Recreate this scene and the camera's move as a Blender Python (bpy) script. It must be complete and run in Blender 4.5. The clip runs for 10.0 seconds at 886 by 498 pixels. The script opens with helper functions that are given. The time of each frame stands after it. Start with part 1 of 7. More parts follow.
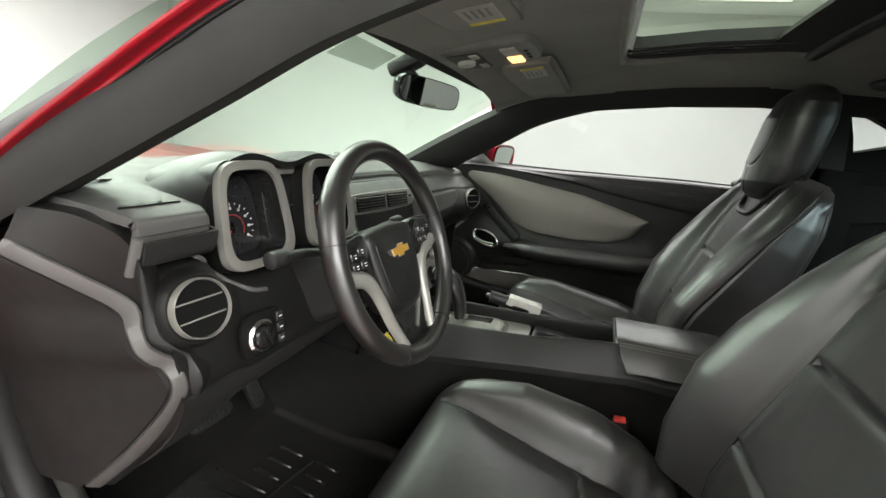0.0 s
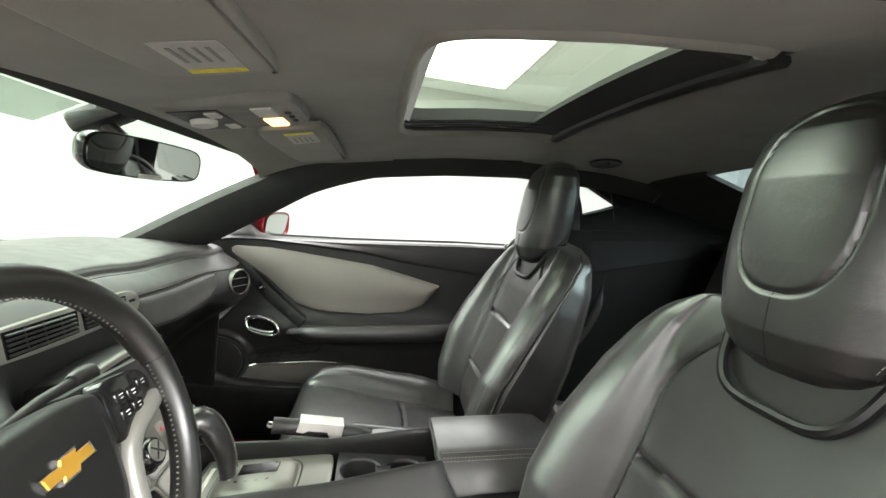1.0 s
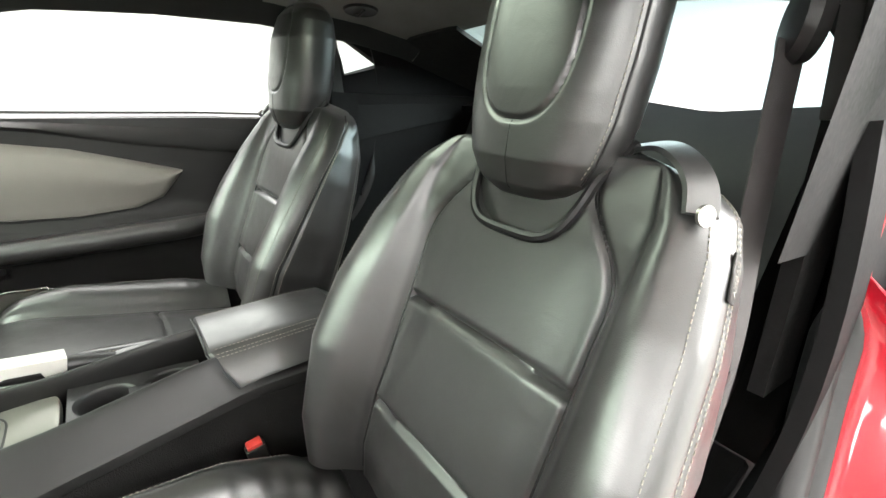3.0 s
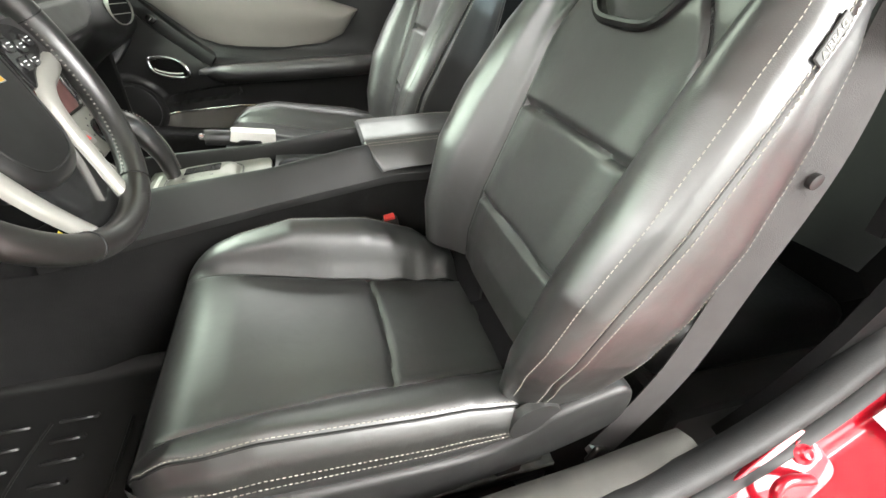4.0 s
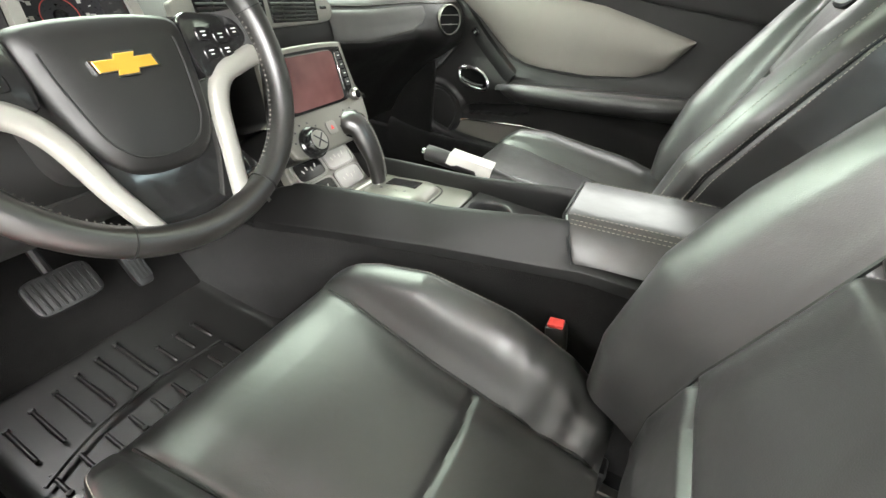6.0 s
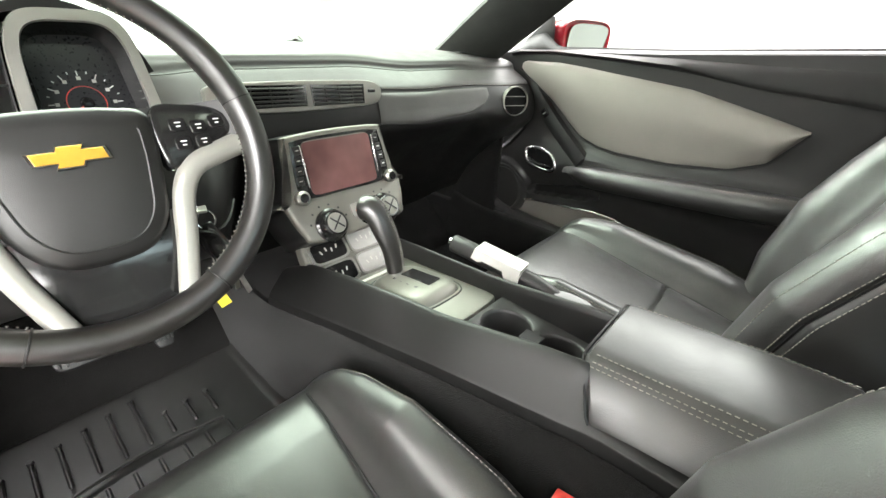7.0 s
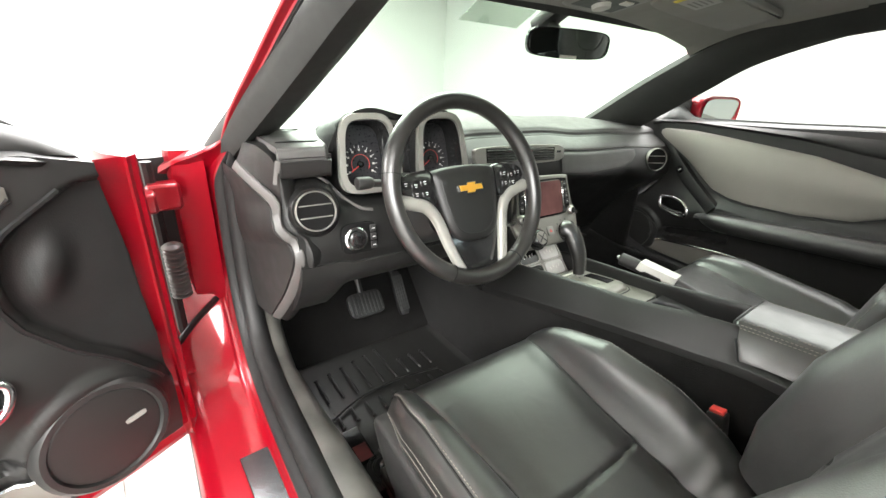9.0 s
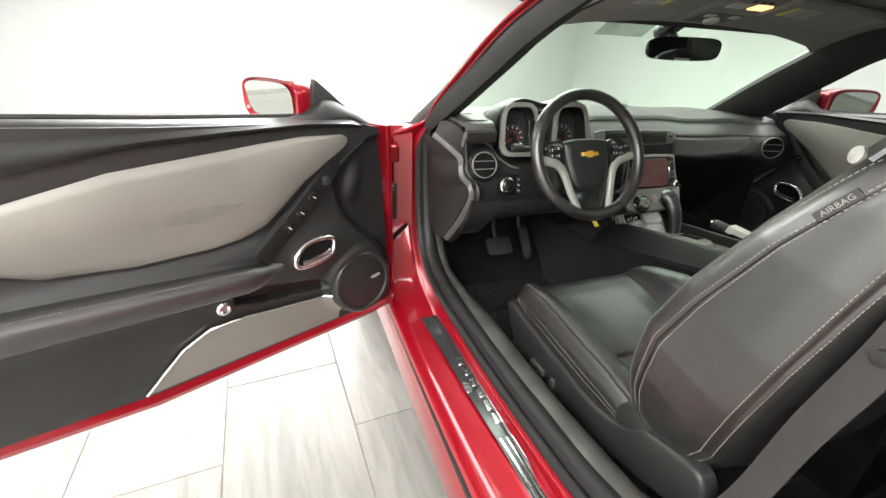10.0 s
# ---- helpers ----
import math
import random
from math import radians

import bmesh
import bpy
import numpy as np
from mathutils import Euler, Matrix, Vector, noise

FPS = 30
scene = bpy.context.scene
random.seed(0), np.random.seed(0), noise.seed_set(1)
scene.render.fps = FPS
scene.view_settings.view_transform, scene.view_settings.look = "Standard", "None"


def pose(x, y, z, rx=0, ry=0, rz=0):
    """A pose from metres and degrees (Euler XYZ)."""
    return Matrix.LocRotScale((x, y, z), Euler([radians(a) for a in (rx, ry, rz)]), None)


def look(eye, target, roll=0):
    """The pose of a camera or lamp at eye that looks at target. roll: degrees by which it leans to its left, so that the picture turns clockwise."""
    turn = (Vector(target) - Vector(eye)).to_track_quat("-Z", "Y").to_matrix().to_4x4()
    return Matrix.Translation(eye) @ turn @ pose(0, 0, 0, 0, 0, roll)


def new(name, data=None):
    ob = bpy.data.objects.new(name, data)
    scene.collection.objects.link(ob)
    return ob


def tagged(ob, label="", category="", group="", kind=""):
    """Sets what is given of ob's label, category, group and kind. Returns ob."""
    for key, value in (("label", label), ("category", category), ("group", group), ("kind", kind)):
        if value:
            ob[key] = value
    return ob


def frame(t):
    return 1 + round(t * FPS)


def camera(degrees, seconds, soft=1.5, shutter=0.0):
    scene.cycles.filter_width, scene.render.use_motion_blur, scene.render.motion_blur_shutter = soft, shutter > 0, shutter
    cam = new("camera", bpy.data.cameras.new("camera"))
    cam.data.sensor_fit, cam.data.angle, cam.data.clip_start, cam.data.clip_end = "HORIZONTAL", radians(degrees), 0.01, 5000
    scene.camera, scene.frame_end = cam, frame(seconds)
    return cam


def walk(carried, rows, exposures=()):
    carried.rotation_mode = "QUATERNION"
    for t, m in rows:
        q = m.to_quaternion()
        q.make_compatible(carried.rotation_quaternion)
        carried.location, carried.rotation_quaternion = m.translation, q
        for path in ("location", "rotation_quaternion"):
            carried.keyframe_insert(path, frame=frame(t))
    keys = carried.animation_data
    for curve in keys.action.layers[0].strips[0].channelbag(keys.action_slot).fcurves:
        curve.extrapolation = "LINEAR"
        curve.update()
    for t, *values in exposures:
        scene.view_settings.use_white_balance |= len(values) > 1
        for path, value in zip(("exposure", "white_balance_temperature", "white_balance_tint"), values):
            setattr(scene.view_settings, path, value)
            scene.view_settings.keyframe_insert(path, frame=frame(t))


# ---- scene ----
cam = camera(94.0, 10.0)
PATH = [
    (0, (-1.004, -0.285, 1.119), (0.814, 0.348, 0.576), 7.6),
    (0.5, (-0.872, -0.269, 1.142), (1.089, -0.103, 0.787), 7.6),
    (1, (-0.78, -0.244, 1.176), (1.186, -0.56, 0.991), 6.4),
    (1.5, (-0.719, -0.25, 1.18), (1.113, -1.047, 1.094), 5.1),
    (2, (-0.688, -0.297, 1.176), (0.9, -1.507, 1.054), 4.3),
    (2.2, (-0.685, -0.311, 1.176), (0.822, -1.613, 0.989), 4.3),
    (3.3, (-0.776, -0.291, 1.101), (0.688, -1.378, 0.279), 5.8),
    (3.5, (-0.808, -0.292, 1.082), (0.686, -1.233, 0.142), 5.4),
    (4, (-0.912, -0.287, 1.046), (0.632, -0.841, -0.096), 5.0),
    (4.5, (-1.007, -0.322, 1.02), (0.521, -0.457, -0.264), 3.3),
    (5, (-0.975, -0.385, 1.002), (0.55, -0.122, -0.265), 2.1),
    (5.5, (-0.795, -0.438, 1.018), (0.699, 0.068, -0.211), 3.4),
    (5.7, (-0.728, -0.447, 1.024), (0.766, 0.132, -0.172), 4.3),
    (6.8, (-0.466, -0.512, 1.034), (0.894, 0.551, 0.024), 3.7),
    (7, (-0.455, -0.501, 1.042), (0.892, 0.643, 0.107), 3.4),
    (7.5, (-0.472, -0.507, 1.06), (0.83, 0.754, 0.215), 3.2),
    (8, (-0.573, -0.502, 1.072), (0.665, 0.847, 0.268), 2.9),
    (8.5, (-0.726, -0.52, 1.085), (0.473, 0.89, 0.327), 3.0),
    (9, (-0.908, -0.601, 1.117), (0.193, 0.88, 0.346), 2.9),
    (9.5, (-1.071, -0.767, 1.132), (-0.158, 0.827, 0.34), 2.5),
    (10, (-1.189, -0.965, 1.143), (-0.559, 0.746, 0.322), 1.9),
]
walk(cam, [(t, look(eye, target, roll)) for t, eye, target, roll in PATH],
     exposures=[(0, -0.20), (0.5, 0.22), (1, 0.60), (1.5, 0.87), (2, 1.05), (3.5, 1.0), (4.5, 1.0), (5.5, 1.14), (7, 1.23), (8, 1.12), (8.5, 1.02), (9, 0.80), (9.5, 0.48), (10, -0.12)])

# ---- world and light ----
world = bpy.data.worlds.new("showroom_air")
scene.world = world
world.use_nodes = True
world.node_tree.nodes["Background"].inputs[0].default_value = (0.9, 0.95, 1.0, 1)
world.node_tree.nodes["Background"].inputs[1].default_value = 0.25


# ---- building tools ----
def V(*a):
    return Vector(a)


def spline(pts, n, closed=False):
    """Catmull-Rom curve through pts, n points in all."""
    p = [Vector(q) for q in pts]
    k = len(p)
    segs = k if closed else k - 1
    out = []
    for i in range(n):
        u = i * segs / (n if closed else n - 1)
        j = min(int(u), segs - 1)
        t = u - j
        if closed:
            a, b, c, d = (p[(j + o) % k] for o in (-1, 0, 1, 2))
        else:
            a, b, c, d = (p[min(max(j + o, 0), k - 1)] for o in (-1, 0, 1, 2))
        out.append(0.5 * ((2 * b) + (c - a) * t + (2 * a - 5 * b + 4 * c - d) * t * t + (3 * b - a - 3 * c + d) * t ** 3))
    return out


def even(pts, n, closed=False):
    """The same line in n points at even steps."""
    p = [Vector(q) for q in pts]
    if closed:
        p = p + [p[0]]
    s = [0.0]
    for a, b in zip(p, p[1:]):
        s.append(s[-1] + (b - a).length)
    out, j = [], 0
    for i in range(n):
        d = s[-1] * i / (n if closed else n - 1)
        while j < len(p) - 2 and s[j + 1] < d:
            j += 1
        w = (d - s[j]) / max(s[j + 1] - s[j], 1e-9)
        out.append(p[j].lerp(p[j + 1], w))
    return out


def ni(x, xs, ys):
    return float(np.interp(x, xs, ys))


def smooth_step(a, b, x):
    t = min(max((x - a) / (b - a), 0.0), 1.0)
    return t * t * (3 - 2 * t)


def grid(f, nu, nv, cu=False, cv=False, caps=False):
    """A surface from f(u, v), u and v from 0 to 1; cu, cv: closed that way."""
    verts = [tuple(f(i / (nu if cu else nu - 1), j / (nv if cv else nv - 1))) for j in range(nv) for i in range(nu)]
    faces = []
    for j in range(nv if cv else nv - 1):
        for i in range(nu if cu else nu - 1):
            a, b = j * nu + i, j * nu + (i + 1) % nu
            c, d = ((j + 1) % nv) * nu + (i + 1) % nu, ((j + 1) % nv) * nu + i
            faces.append((a, b, c, d))
    if caps and cu:
        faces.append(tuple(range(nu))[::-1])
        faces.append(tuple((nv - 1) * nu + i for i in range(nu)))
    return verts, faces


def loft(rings, closed=True, caps=True):
    """Skin over rings of equally many points."""
    n = len(rings[0])
    verts = [tuple(p) for r in rings for p in r]
    faces = []
    for j in range(len(rings) - 1):
        for i in range(n if closed else n - 1):
            a, b = j * n + i, j * n + (i + 1) % n
            faces.append((a, b, b + n, a + n))
    if caps and closed:
        faces.append(tuple(range(n))[::-1])
        faces.append(tuple((len(rings) - 1) * n + i for i in range(n)))
    return verts, faces


def sweep(path, profile, up=(0, 0, 1), closed=False, closed_profile=True, scale=None):
    """Carries a profile of (side, up) pairs along a path."""
    p = [Vector(q) for q in path]
    n, up = len(p), Vector(up)
    rings = []
    for i in range(n):
        a = p[(i - 1) % n] if closed or i else p[0]
        b = p[(i + 1) % n] if closed or i < n - 1 else p[-1]
        t = (b - a).normalized()
        side = t.cross(up)
        side = side.normalized() if side.length > 1e-4 else Vector((1, 0, 0))
        u = side.cross(t).normalized()
        k = scale(i / max(n - 1, 1)) if scale else 1.0
        rings.append([p[i] + side * (s * k) + u * (h * k) for s, h in profile])
    if closed:
        rings.append(rings[0])
    return loft(rings, closed_profile, closed_profile and not closed)


def circle(r, n=8, sx=1.0, sy=1.0):
    return [(r * sx * math.cos(2 * math.pi * i / n), r * sy * math.sin(2 * math.pi * i / n)) for i in range(n)]


def tube(path, r, n=8, closed=False, up=(0, 0, 1)):
    return sweep(path, circle(r, n), up, closed)


def rbox(sx, sy, sz, r=0.004, seg=2, m=None):
    bm = bmesh.new()
    bmesh.ops.create_cube(bm, size=1.0)
    bmesh.ops.scale(bm, vec=(sx, sy, sz), verts=bm.verts)
    if r > 0:
        bmesh.ops.bevel(bm, geom=bm.edges[:], offset=min(r, 0.49 * min(sx, sy, sz)), segments=seg, profile=0.5, affect="EDGES")
    if m is not None:
        bm.transform(m)
    return bm


def prism(outline, depth, r=0.0, seg=2, m=None):
    """A flat outline in x, y made depth thick along z from 0, its upper edge rounded by r."""
    bm = bmesh.new()
    low = [bm.verts.new((p[0], p[1], 0)) for p in outline]
    high = [bm.verts.new((p[0], p[1], depth)) for p in outline]
    n = len(low)
    bm.faces.new(low[::-1])
    top = bm.faces.new(high)
    for i in range(n):
        bm.faces.new((low[i], low[(i + 1) % n], high[(i + 1) % n], high[i]))
    bm.normal_update()
    if r > 0:
        bmesh.ops.bevel(bm, geom=list(top.edges), offset=r, segments=seg, profile=0.5, affect="EDGES")
    bmesh.ops.recalc_face_normals(bm, faces=bm.faces)
    if m is not None:
        bm.transform(m)
    return bm


def ring_plate(outer, inner, depth, m=None):
    """A flat frame between two outlines of equally many points, depth thick."""
    n = len(outer)
    rings = [[(p[0], p[1], 0) for p in outer], [(p[0], p[1], depth * 0.7) for p in outer],
             [(o[0] * 0.93 + i[0] * 0.07, o[1] * 0.93 + i[1] * 0.07, depth) for o, i in zip(outer, inner)],
             [(o[0] * 0.07 + i[0] * 0.93, o[1] * 0.07 + i[1] * 0.93, depth) for o, i in zip(outer, inner)],
             [(p[0], p[1], depth * 0.7) for p in inner], [(p[0], p[1], 0) for p in inner]]
    rings.append(rings[0])
    v, f = loft(rings, True, False)
    if m is not None:
        v = [tuple(m @ Vector(q)) for q in v]
    return v, f


def lathe(profile, n=24, m=None):
    """Turns (radius, height) pairs about z."""
    rings = [[(r * math.cos(2 * math.pi * i / n), r * math.sin(2 * math.pi * i / n), h) for i in range(n)] for r, h in profile]
    v, f = loft(rings, True, True)
    if m is not None:
        v = [tuple(m @ Vector(q)) for q in v]
    return v, f


def ellipse(a, b, n=32, p=2.0):
    """A rounded outline: p 2 is an ellipse, larger is squarer."""
    out = []
    for i in range(n):
        t = 2 * math.pi * i / n
        c, s = math.cos(t), math.sin(t)
        out.append((a * math.copysign(abs(c) ** (2 / p), c), b * math.copysign(abs(s) ** (2 / p), s)))
    return out


def moved(geo, m):
    if isinstance(geo, tuple):
        return [tuple(m @ Vector(q)) for q in geo[0]], geo[1]
    geo.transform(m)
    return geo


def mirrored(geo):
    """The same in the mirror of the plane x = 0."""
    if isinstance(geo, tuple):
        return [(-x, y, z) for x, y, z in geo[0]], [tuple(reversed(f)) for f in geo[1]]
    geo.transform(Matrix.Diagonal((-1, 1, 1, 1)))
    bmesh.ops.reverse_faces(geo, faces=geo.faces)
    return geo


def joined(*geos):
    verts, faces = [], []
    for g in geos:
        if not isinstance(g, tuple):
            g.verts.index_update()
            vs, fs = [tuple(v.co) for v in g.verts], [tuple(v.index for v in f.verts) for f in g.faces]
            g.free()
        else:
            vs, fs = g
        k = len(verts)
        verts += [tuple(q) for q in vs]
        faces += [tuple(i + k for i in f) for f in fs]
    return verts, faces


def solid(geo, t):
    """Gives a sheet a thickness t along its normals."""
    bm = bmesh.new()
    vs = [bm.verts.new(q) for q in geo[0]]
    for f in geo[1]:
        bm.faces.new([vs[i] for i in f])
    bm.normal_update()
    bmesh.ops.solidify(bm, geom=bm.faces[:], thickness=t)
    return bm


def stitches(path, step=0.0066, size=(0.0040, 0.0011, 0.0008), up=(0, 0, 1)):
    """A row of short raised threads along a path."""
    p = [Vector(q) for q in path]
    total = sum((b - a).length for a, b in zip(p, p[1:]))
    n = max(int(total / step), 2)
    q = even(p, n + 1)
    verts, faces = [], []
    up = Vector(up)
    for a, b in zip(q, q[1:]):
        t = (b - a).normalized()
        s = t.cross(up)
        s = s.normalized() if s.length > 1e-4 else Vector((1, 0, 0))
        u = s.cross(t)
        c = (a + b) / 2
        k = len(verts)
        for e in (-1, 1):
            for x, z in ((-1, -1), (1, -1), (0.6, 1), (-0.6, 1)):
                verts.append(tuple(c + t * (e * size[0] / 2) + s * (x * size[1] / 2) + u * (z * size[2] / 2)))
        faces += [(k, k + 1, k + 5, k + 4), (k + 1, k + 2, k + 6, k + 5), (k + 2, k + 3, k + 7, k + 6), (k + 3, k, k + 4, k + 7),
                  (k + 3, k + 2, k + 1, k), (k + 4, k + 5, k + 6, k + 7)]
    return verts, faces


def part(name, geo, material, parent=None, label="", sharp=38, shadow=True):
    """Links a shape as one mesh object, under parent where one is given."""
    me = bpy.data.meshes.new(name)
    if isinstance(geo, tuple):
        me.from_pydata([tuple(q) for q in geo[0]], [], geo[1])
        bm = bmesh.new()
        bm.from_mesh(me)
        bmesh.ops.remove_doubles(bm, verts=bm.verts, dist=1e-6)
        bmesh.ops.recalc_face_normals(bm, faces=bm.faces)
        bm.to_mesh(me)
        bm.free()
    else:
        geo.to_mesh(me)
        geo.free()
    me.materials.append(material)
    me.shade_smooth()
    me.set_sharp_from_angle(angle=radians(sharp))
    ob = new(name, me)
    if parent is not None:
        ob.parent = parent
    if label:
        tagged(ob, label)
    if name == "stitching":
        tagged(ob, kind="stuff")
    if not shadow:
        ob.visible_shadow = False
    return ob


def thing(name, label, category, group="", kind="", at=None):
    ob = new(name)
    ob.empty_display_size = 0.05
    if at is not None:
        ob.matrix_basis = at
    return tagged(ob, label, category, group, kind)


def text_mesh(body, size, m, extrude=0.0003):
    """Raised letters in the built-in font, as plain mesh data."""
    cu = bpy.data.curves.new("letters", "FONT")
    cu.body, cu.size, cu.extrude = body, size, extrude
    cu.align_x, cu.align_y, cu.resolution_u = "CENTER", "CENTER", 2
    ob = bpy.data.objects.new("letters", cu)
    me = ob.to_mesh()
    geo = ([tuple(m @ v.co) for v in me.vertices], [tuple(f.vertices) for f in me.polygons])
    ob.to_mesh_clear()
    bpy.data.objects.remove(ob)
    return geo


def axes(origin, x, y):
    """A pose from an origin and two directions."""
    x, y = Vector(x).normalized(), Vector(y)
    z = x.cross(y).normalized()
    y = z.cross(x)
    return Matrix(((x.x, y.x, z.x, origin[0]), (x.y, y.y, z.y, origin[1]), (x.z, y.z, z.z, origin[2]), (0, 0, 0, 1)))


# ---- materials ----
def surface(name, color, rough, metal=0.0, grain=0.0, grain_size=400.0, vary=0.15, vary_size=6.0, rough_vary=0.045,
            spec=0.5, coat=0.0, coat_rough=0.06, coat_ior=1.5, fine="noise", sheen=0.0, dist=0.001, wrinkle=0.0):
    """A node material with slow changes of tone and gloss, and a fine relief."""
    m = bpy.data.materials.new(name)
    m.use_nodes = True
    nt = m.node_tree
    b = nt.nodes["Principled BSDF"]
    co = nt.nodes.new("ShaderNodeTexCoord")
    big = nt.nodes.new("ShaderNodeTexNoise")
    big.inputs["Scale"].default_value = vary_size
    big.inputs["Detail"].default_value = 3.0
    nt.links.new(co.outputs["Object"], big.inputs["Vector"])
    ramp = nt.nodes.new("ShaderNodeMapRange")
    ramp.inputs["From Min"].default_value, ramp.inputs["From Max"].default_value = 0.3, 0.7
    ramp.inputs["To Min"].default_value, ramp.inputs["To Max"].default_value = 1.0 - vary, 1.0 + vary
    nt.links.new(big.outputs["Fac"], ramp.inputs["Value"])
    mul = nt.nodes.new("ShaderNodeVectorMath")
    mul.operation = "SCALE"
    mul.inputs[0].default_value = color
    nt.links.new(ramp.outputs["Result"], mul.inputs["Scale"])
    nt.links.new(mul.outputs["Vector"], b.inputs["Base Color"])
    rr = nt.nodes.new("ShaderNodeMapRange")
    rr.inputs["From Min"].default_value, rr.inputs["From Max"].default_value = 0.3, 0.7
    rr.inputs["To Min"].default_value, rr.inputs["To Max"].default_value = max(rough - rough_vary, 0.02), min(rough + rough_vary, 1.0)
    second = nt.nodes.new("ShaderNodeTexNoise")
    second.inputs["Scale"].default_value = vary_size * 4.3
    second.inputs["Detail"].default_value = 3.0
    nt.links.new(co.outputs["Object"], second.inputs["Vector"])
    nt.links.new(second.outputs["Fac"], rr.inputs["Value"])
    nt.links.new(rr.outputs["Result"], b.inputs["Roughness"])
    b.inputs["Metallic"].default_value = metal
    b.inputs["Specular IOR Level"].default_value = spec
    b.inputs["Coat Weight"].default_value = coat
    b.inputs["Coat Roughness"].default_value = coat_rough
    b.inputs["Coat IOR"].default_value = coat_ior
    b.inputs["Sheen Weight"].default_value = sheen
    if grain > 0:
        if fine == "voronoi":
            tex = nt.nodes.new("ShaderNodeTexVoronoi")
            tex.feature = "DISTANCE_TO_EDGE"
            tex.inputs["Scale"].default_value = grain_size
            out = tex.outputs["Distance"]
        else:
            tex = nt.nodes.new("ShaderNodeTexNoise")
            tex.inputs["Scale"].default_value = grain_size
            tex.inputs["Detail"].default_value = 2.0
            out = tex.outputs["Fac"]
        nt.links.new(co.outputs["Object"], tex.inputs["Vector"])
        bump = nt.nodes.new("ShaderNodeBump")
        bump.inputs["Strength"].default_value = grain
        bump.inputs["Distance"].default_value = dist
        nt.links.new(out, bump.inputs["Height"])
        nt.links.new(bump.outputs["Normal"], b.inputs["Normal"])
        if wrinkle > 0:
            soft = nt.nodes.new("ShaderNodeTexNoise")
            soft.inputs["Scale"].default_value = 22.0
            soft.inputs["Detail"].default_value = 4.0
            soft.inputs["Distortion"].default_value = 0.8
            nt.links.new(co.outputs["Object"], soft.inputs["Vector"])
            fold = nt.nodes.new("ShaderNodeBump")
            fold.inputs["Strength"].default_value = wrinkle
            fold.inputs["Distance"].default_value = 0.006
            nt.links.new(soft.outputs["Fac"], fold.inputs["Height"])
            nt.links.new(fold.outputs["Normal"], bump.inputs["Normal"])
    return m


def pane(name, tint, gloss=1.0, rough=0.0):
    """Thin tinted glass: clear through, with a mirror sheen that grows towards the edge."""
    m = bpy.data.materials.new(name)
    m.use_nodes = True
    nt = m.node_tree
    nt.nodes.remove(nt.nodes["Principled BSDF"])
    tr = nt.nodes.new("ShaderNodeBsdfTransparent")
    tr.inputs["Color"].default_value = (*tint, 1)
    gl = nt.nodes.new("ShaderNodeBsdfGlossy")
    gl.inputs["Roughness"].default_value = rough
    gl.inputs["Color"].default_value = (gloss, gloss, gloss, 1)
    lw = nt.nodes.new("ShaderNodeLayerWeight")
    lw.inputs["Blend"].default_value = 0.5
    power = nt.nodes.new("ShaderNodeMath")
    power.operation = "POWER"
    power.inputs[1].default_value = 5.0
    nt.links.new(lw.outputs["Facing"], power.inputs[0])
    fr = nt.nodes.new("ShaderNodeMapRange")
    fr.inputs["To Min"].default_value, fr.inputs["To Max"].default_value = 0.05, 0.9
    nt.links.new(power.outputs["Value"], fr.inputs["Value"])
    mix = nt.nodes.new("ShaderNodeMixShader")
    nt.links.new(fr.outputs["Result"], mix.inputs["Fac"])
    nt.links.new(tr.outputs["BSDF"], mix.inputs[1])
    nt.links.new(gl.outputs["BSDF"], mix.inputs[2])
    nt.links.new(mix.outputs["Shader"], nt.nodes["Material Output"].inputs["Surface"])
    return m


def glow(name, color, strength):
    m = bpy.data.materials.new(name)
    m.use_nodes = True
    nt = m.node_tree
    nt.nodes.remove(nt.nodes["Principled BSDF"])
    e = nt.nodes.new("ShaderNodeEmission")
    e.inputs["Color"].default_value = (*color, 1)
    e.inputs["Strength"].default_value = strength
    nt.links.new(e.outputs["Emission"], nt.nodes["Material Output"].inputs["Surface"])
    return m


LEATHER = surface("black_leather", (0.0110, 0.0108, 0.0100), 0.44, spec=0.8, coat=0.75, coat_rough=0.36, coat_ior=1.6, grain=0.35, grain_size=520, wrinkle=0.22, vary=0.2, vary_size=9, rough_vary=0.05, fine="voronoi", dist=0.0006)
LEATHER_RIM = surface("wheel_leather", (0.0085, 0.0075, 0.0066), 0.40, spec=0.8, coat=0.45, coat_rough=0.28, grain=0.2, grain_size=700, vary=0.25, vary_size=14, fine="voronoi", dist=0.0004)
# Lighter than the lower dash: windscreen sheen is put into this colour.
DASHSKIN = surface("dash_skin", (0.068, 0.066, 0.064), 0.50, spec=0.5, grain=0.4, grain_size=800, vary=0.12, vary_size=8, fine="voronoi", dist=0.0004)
DARKTHREAD = surface("grey_thread", (0.10, 0.095, 0.085), 0.7, vary_size=80, vary=0.2)
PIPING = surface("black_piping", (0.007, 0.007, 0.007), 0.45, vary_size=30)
THREAD = surface("pale_thread", (0.24, 0.225, 0.195), 0.7, vary_size=80, vary=0.2)
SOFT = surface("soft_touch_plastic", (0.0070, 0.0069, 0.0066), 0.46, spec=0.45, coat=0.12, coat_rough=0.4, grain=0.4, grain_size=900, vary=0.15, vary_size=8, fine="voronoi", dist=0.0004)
PLASTIC = surface("dark_grey_plastic", (0.0185, 0.0181, 0.0176), 0.44, spec=0.5, grain=0.3, grain_size=1100, vary=0.15, vary_size=7, dist=0.0003)
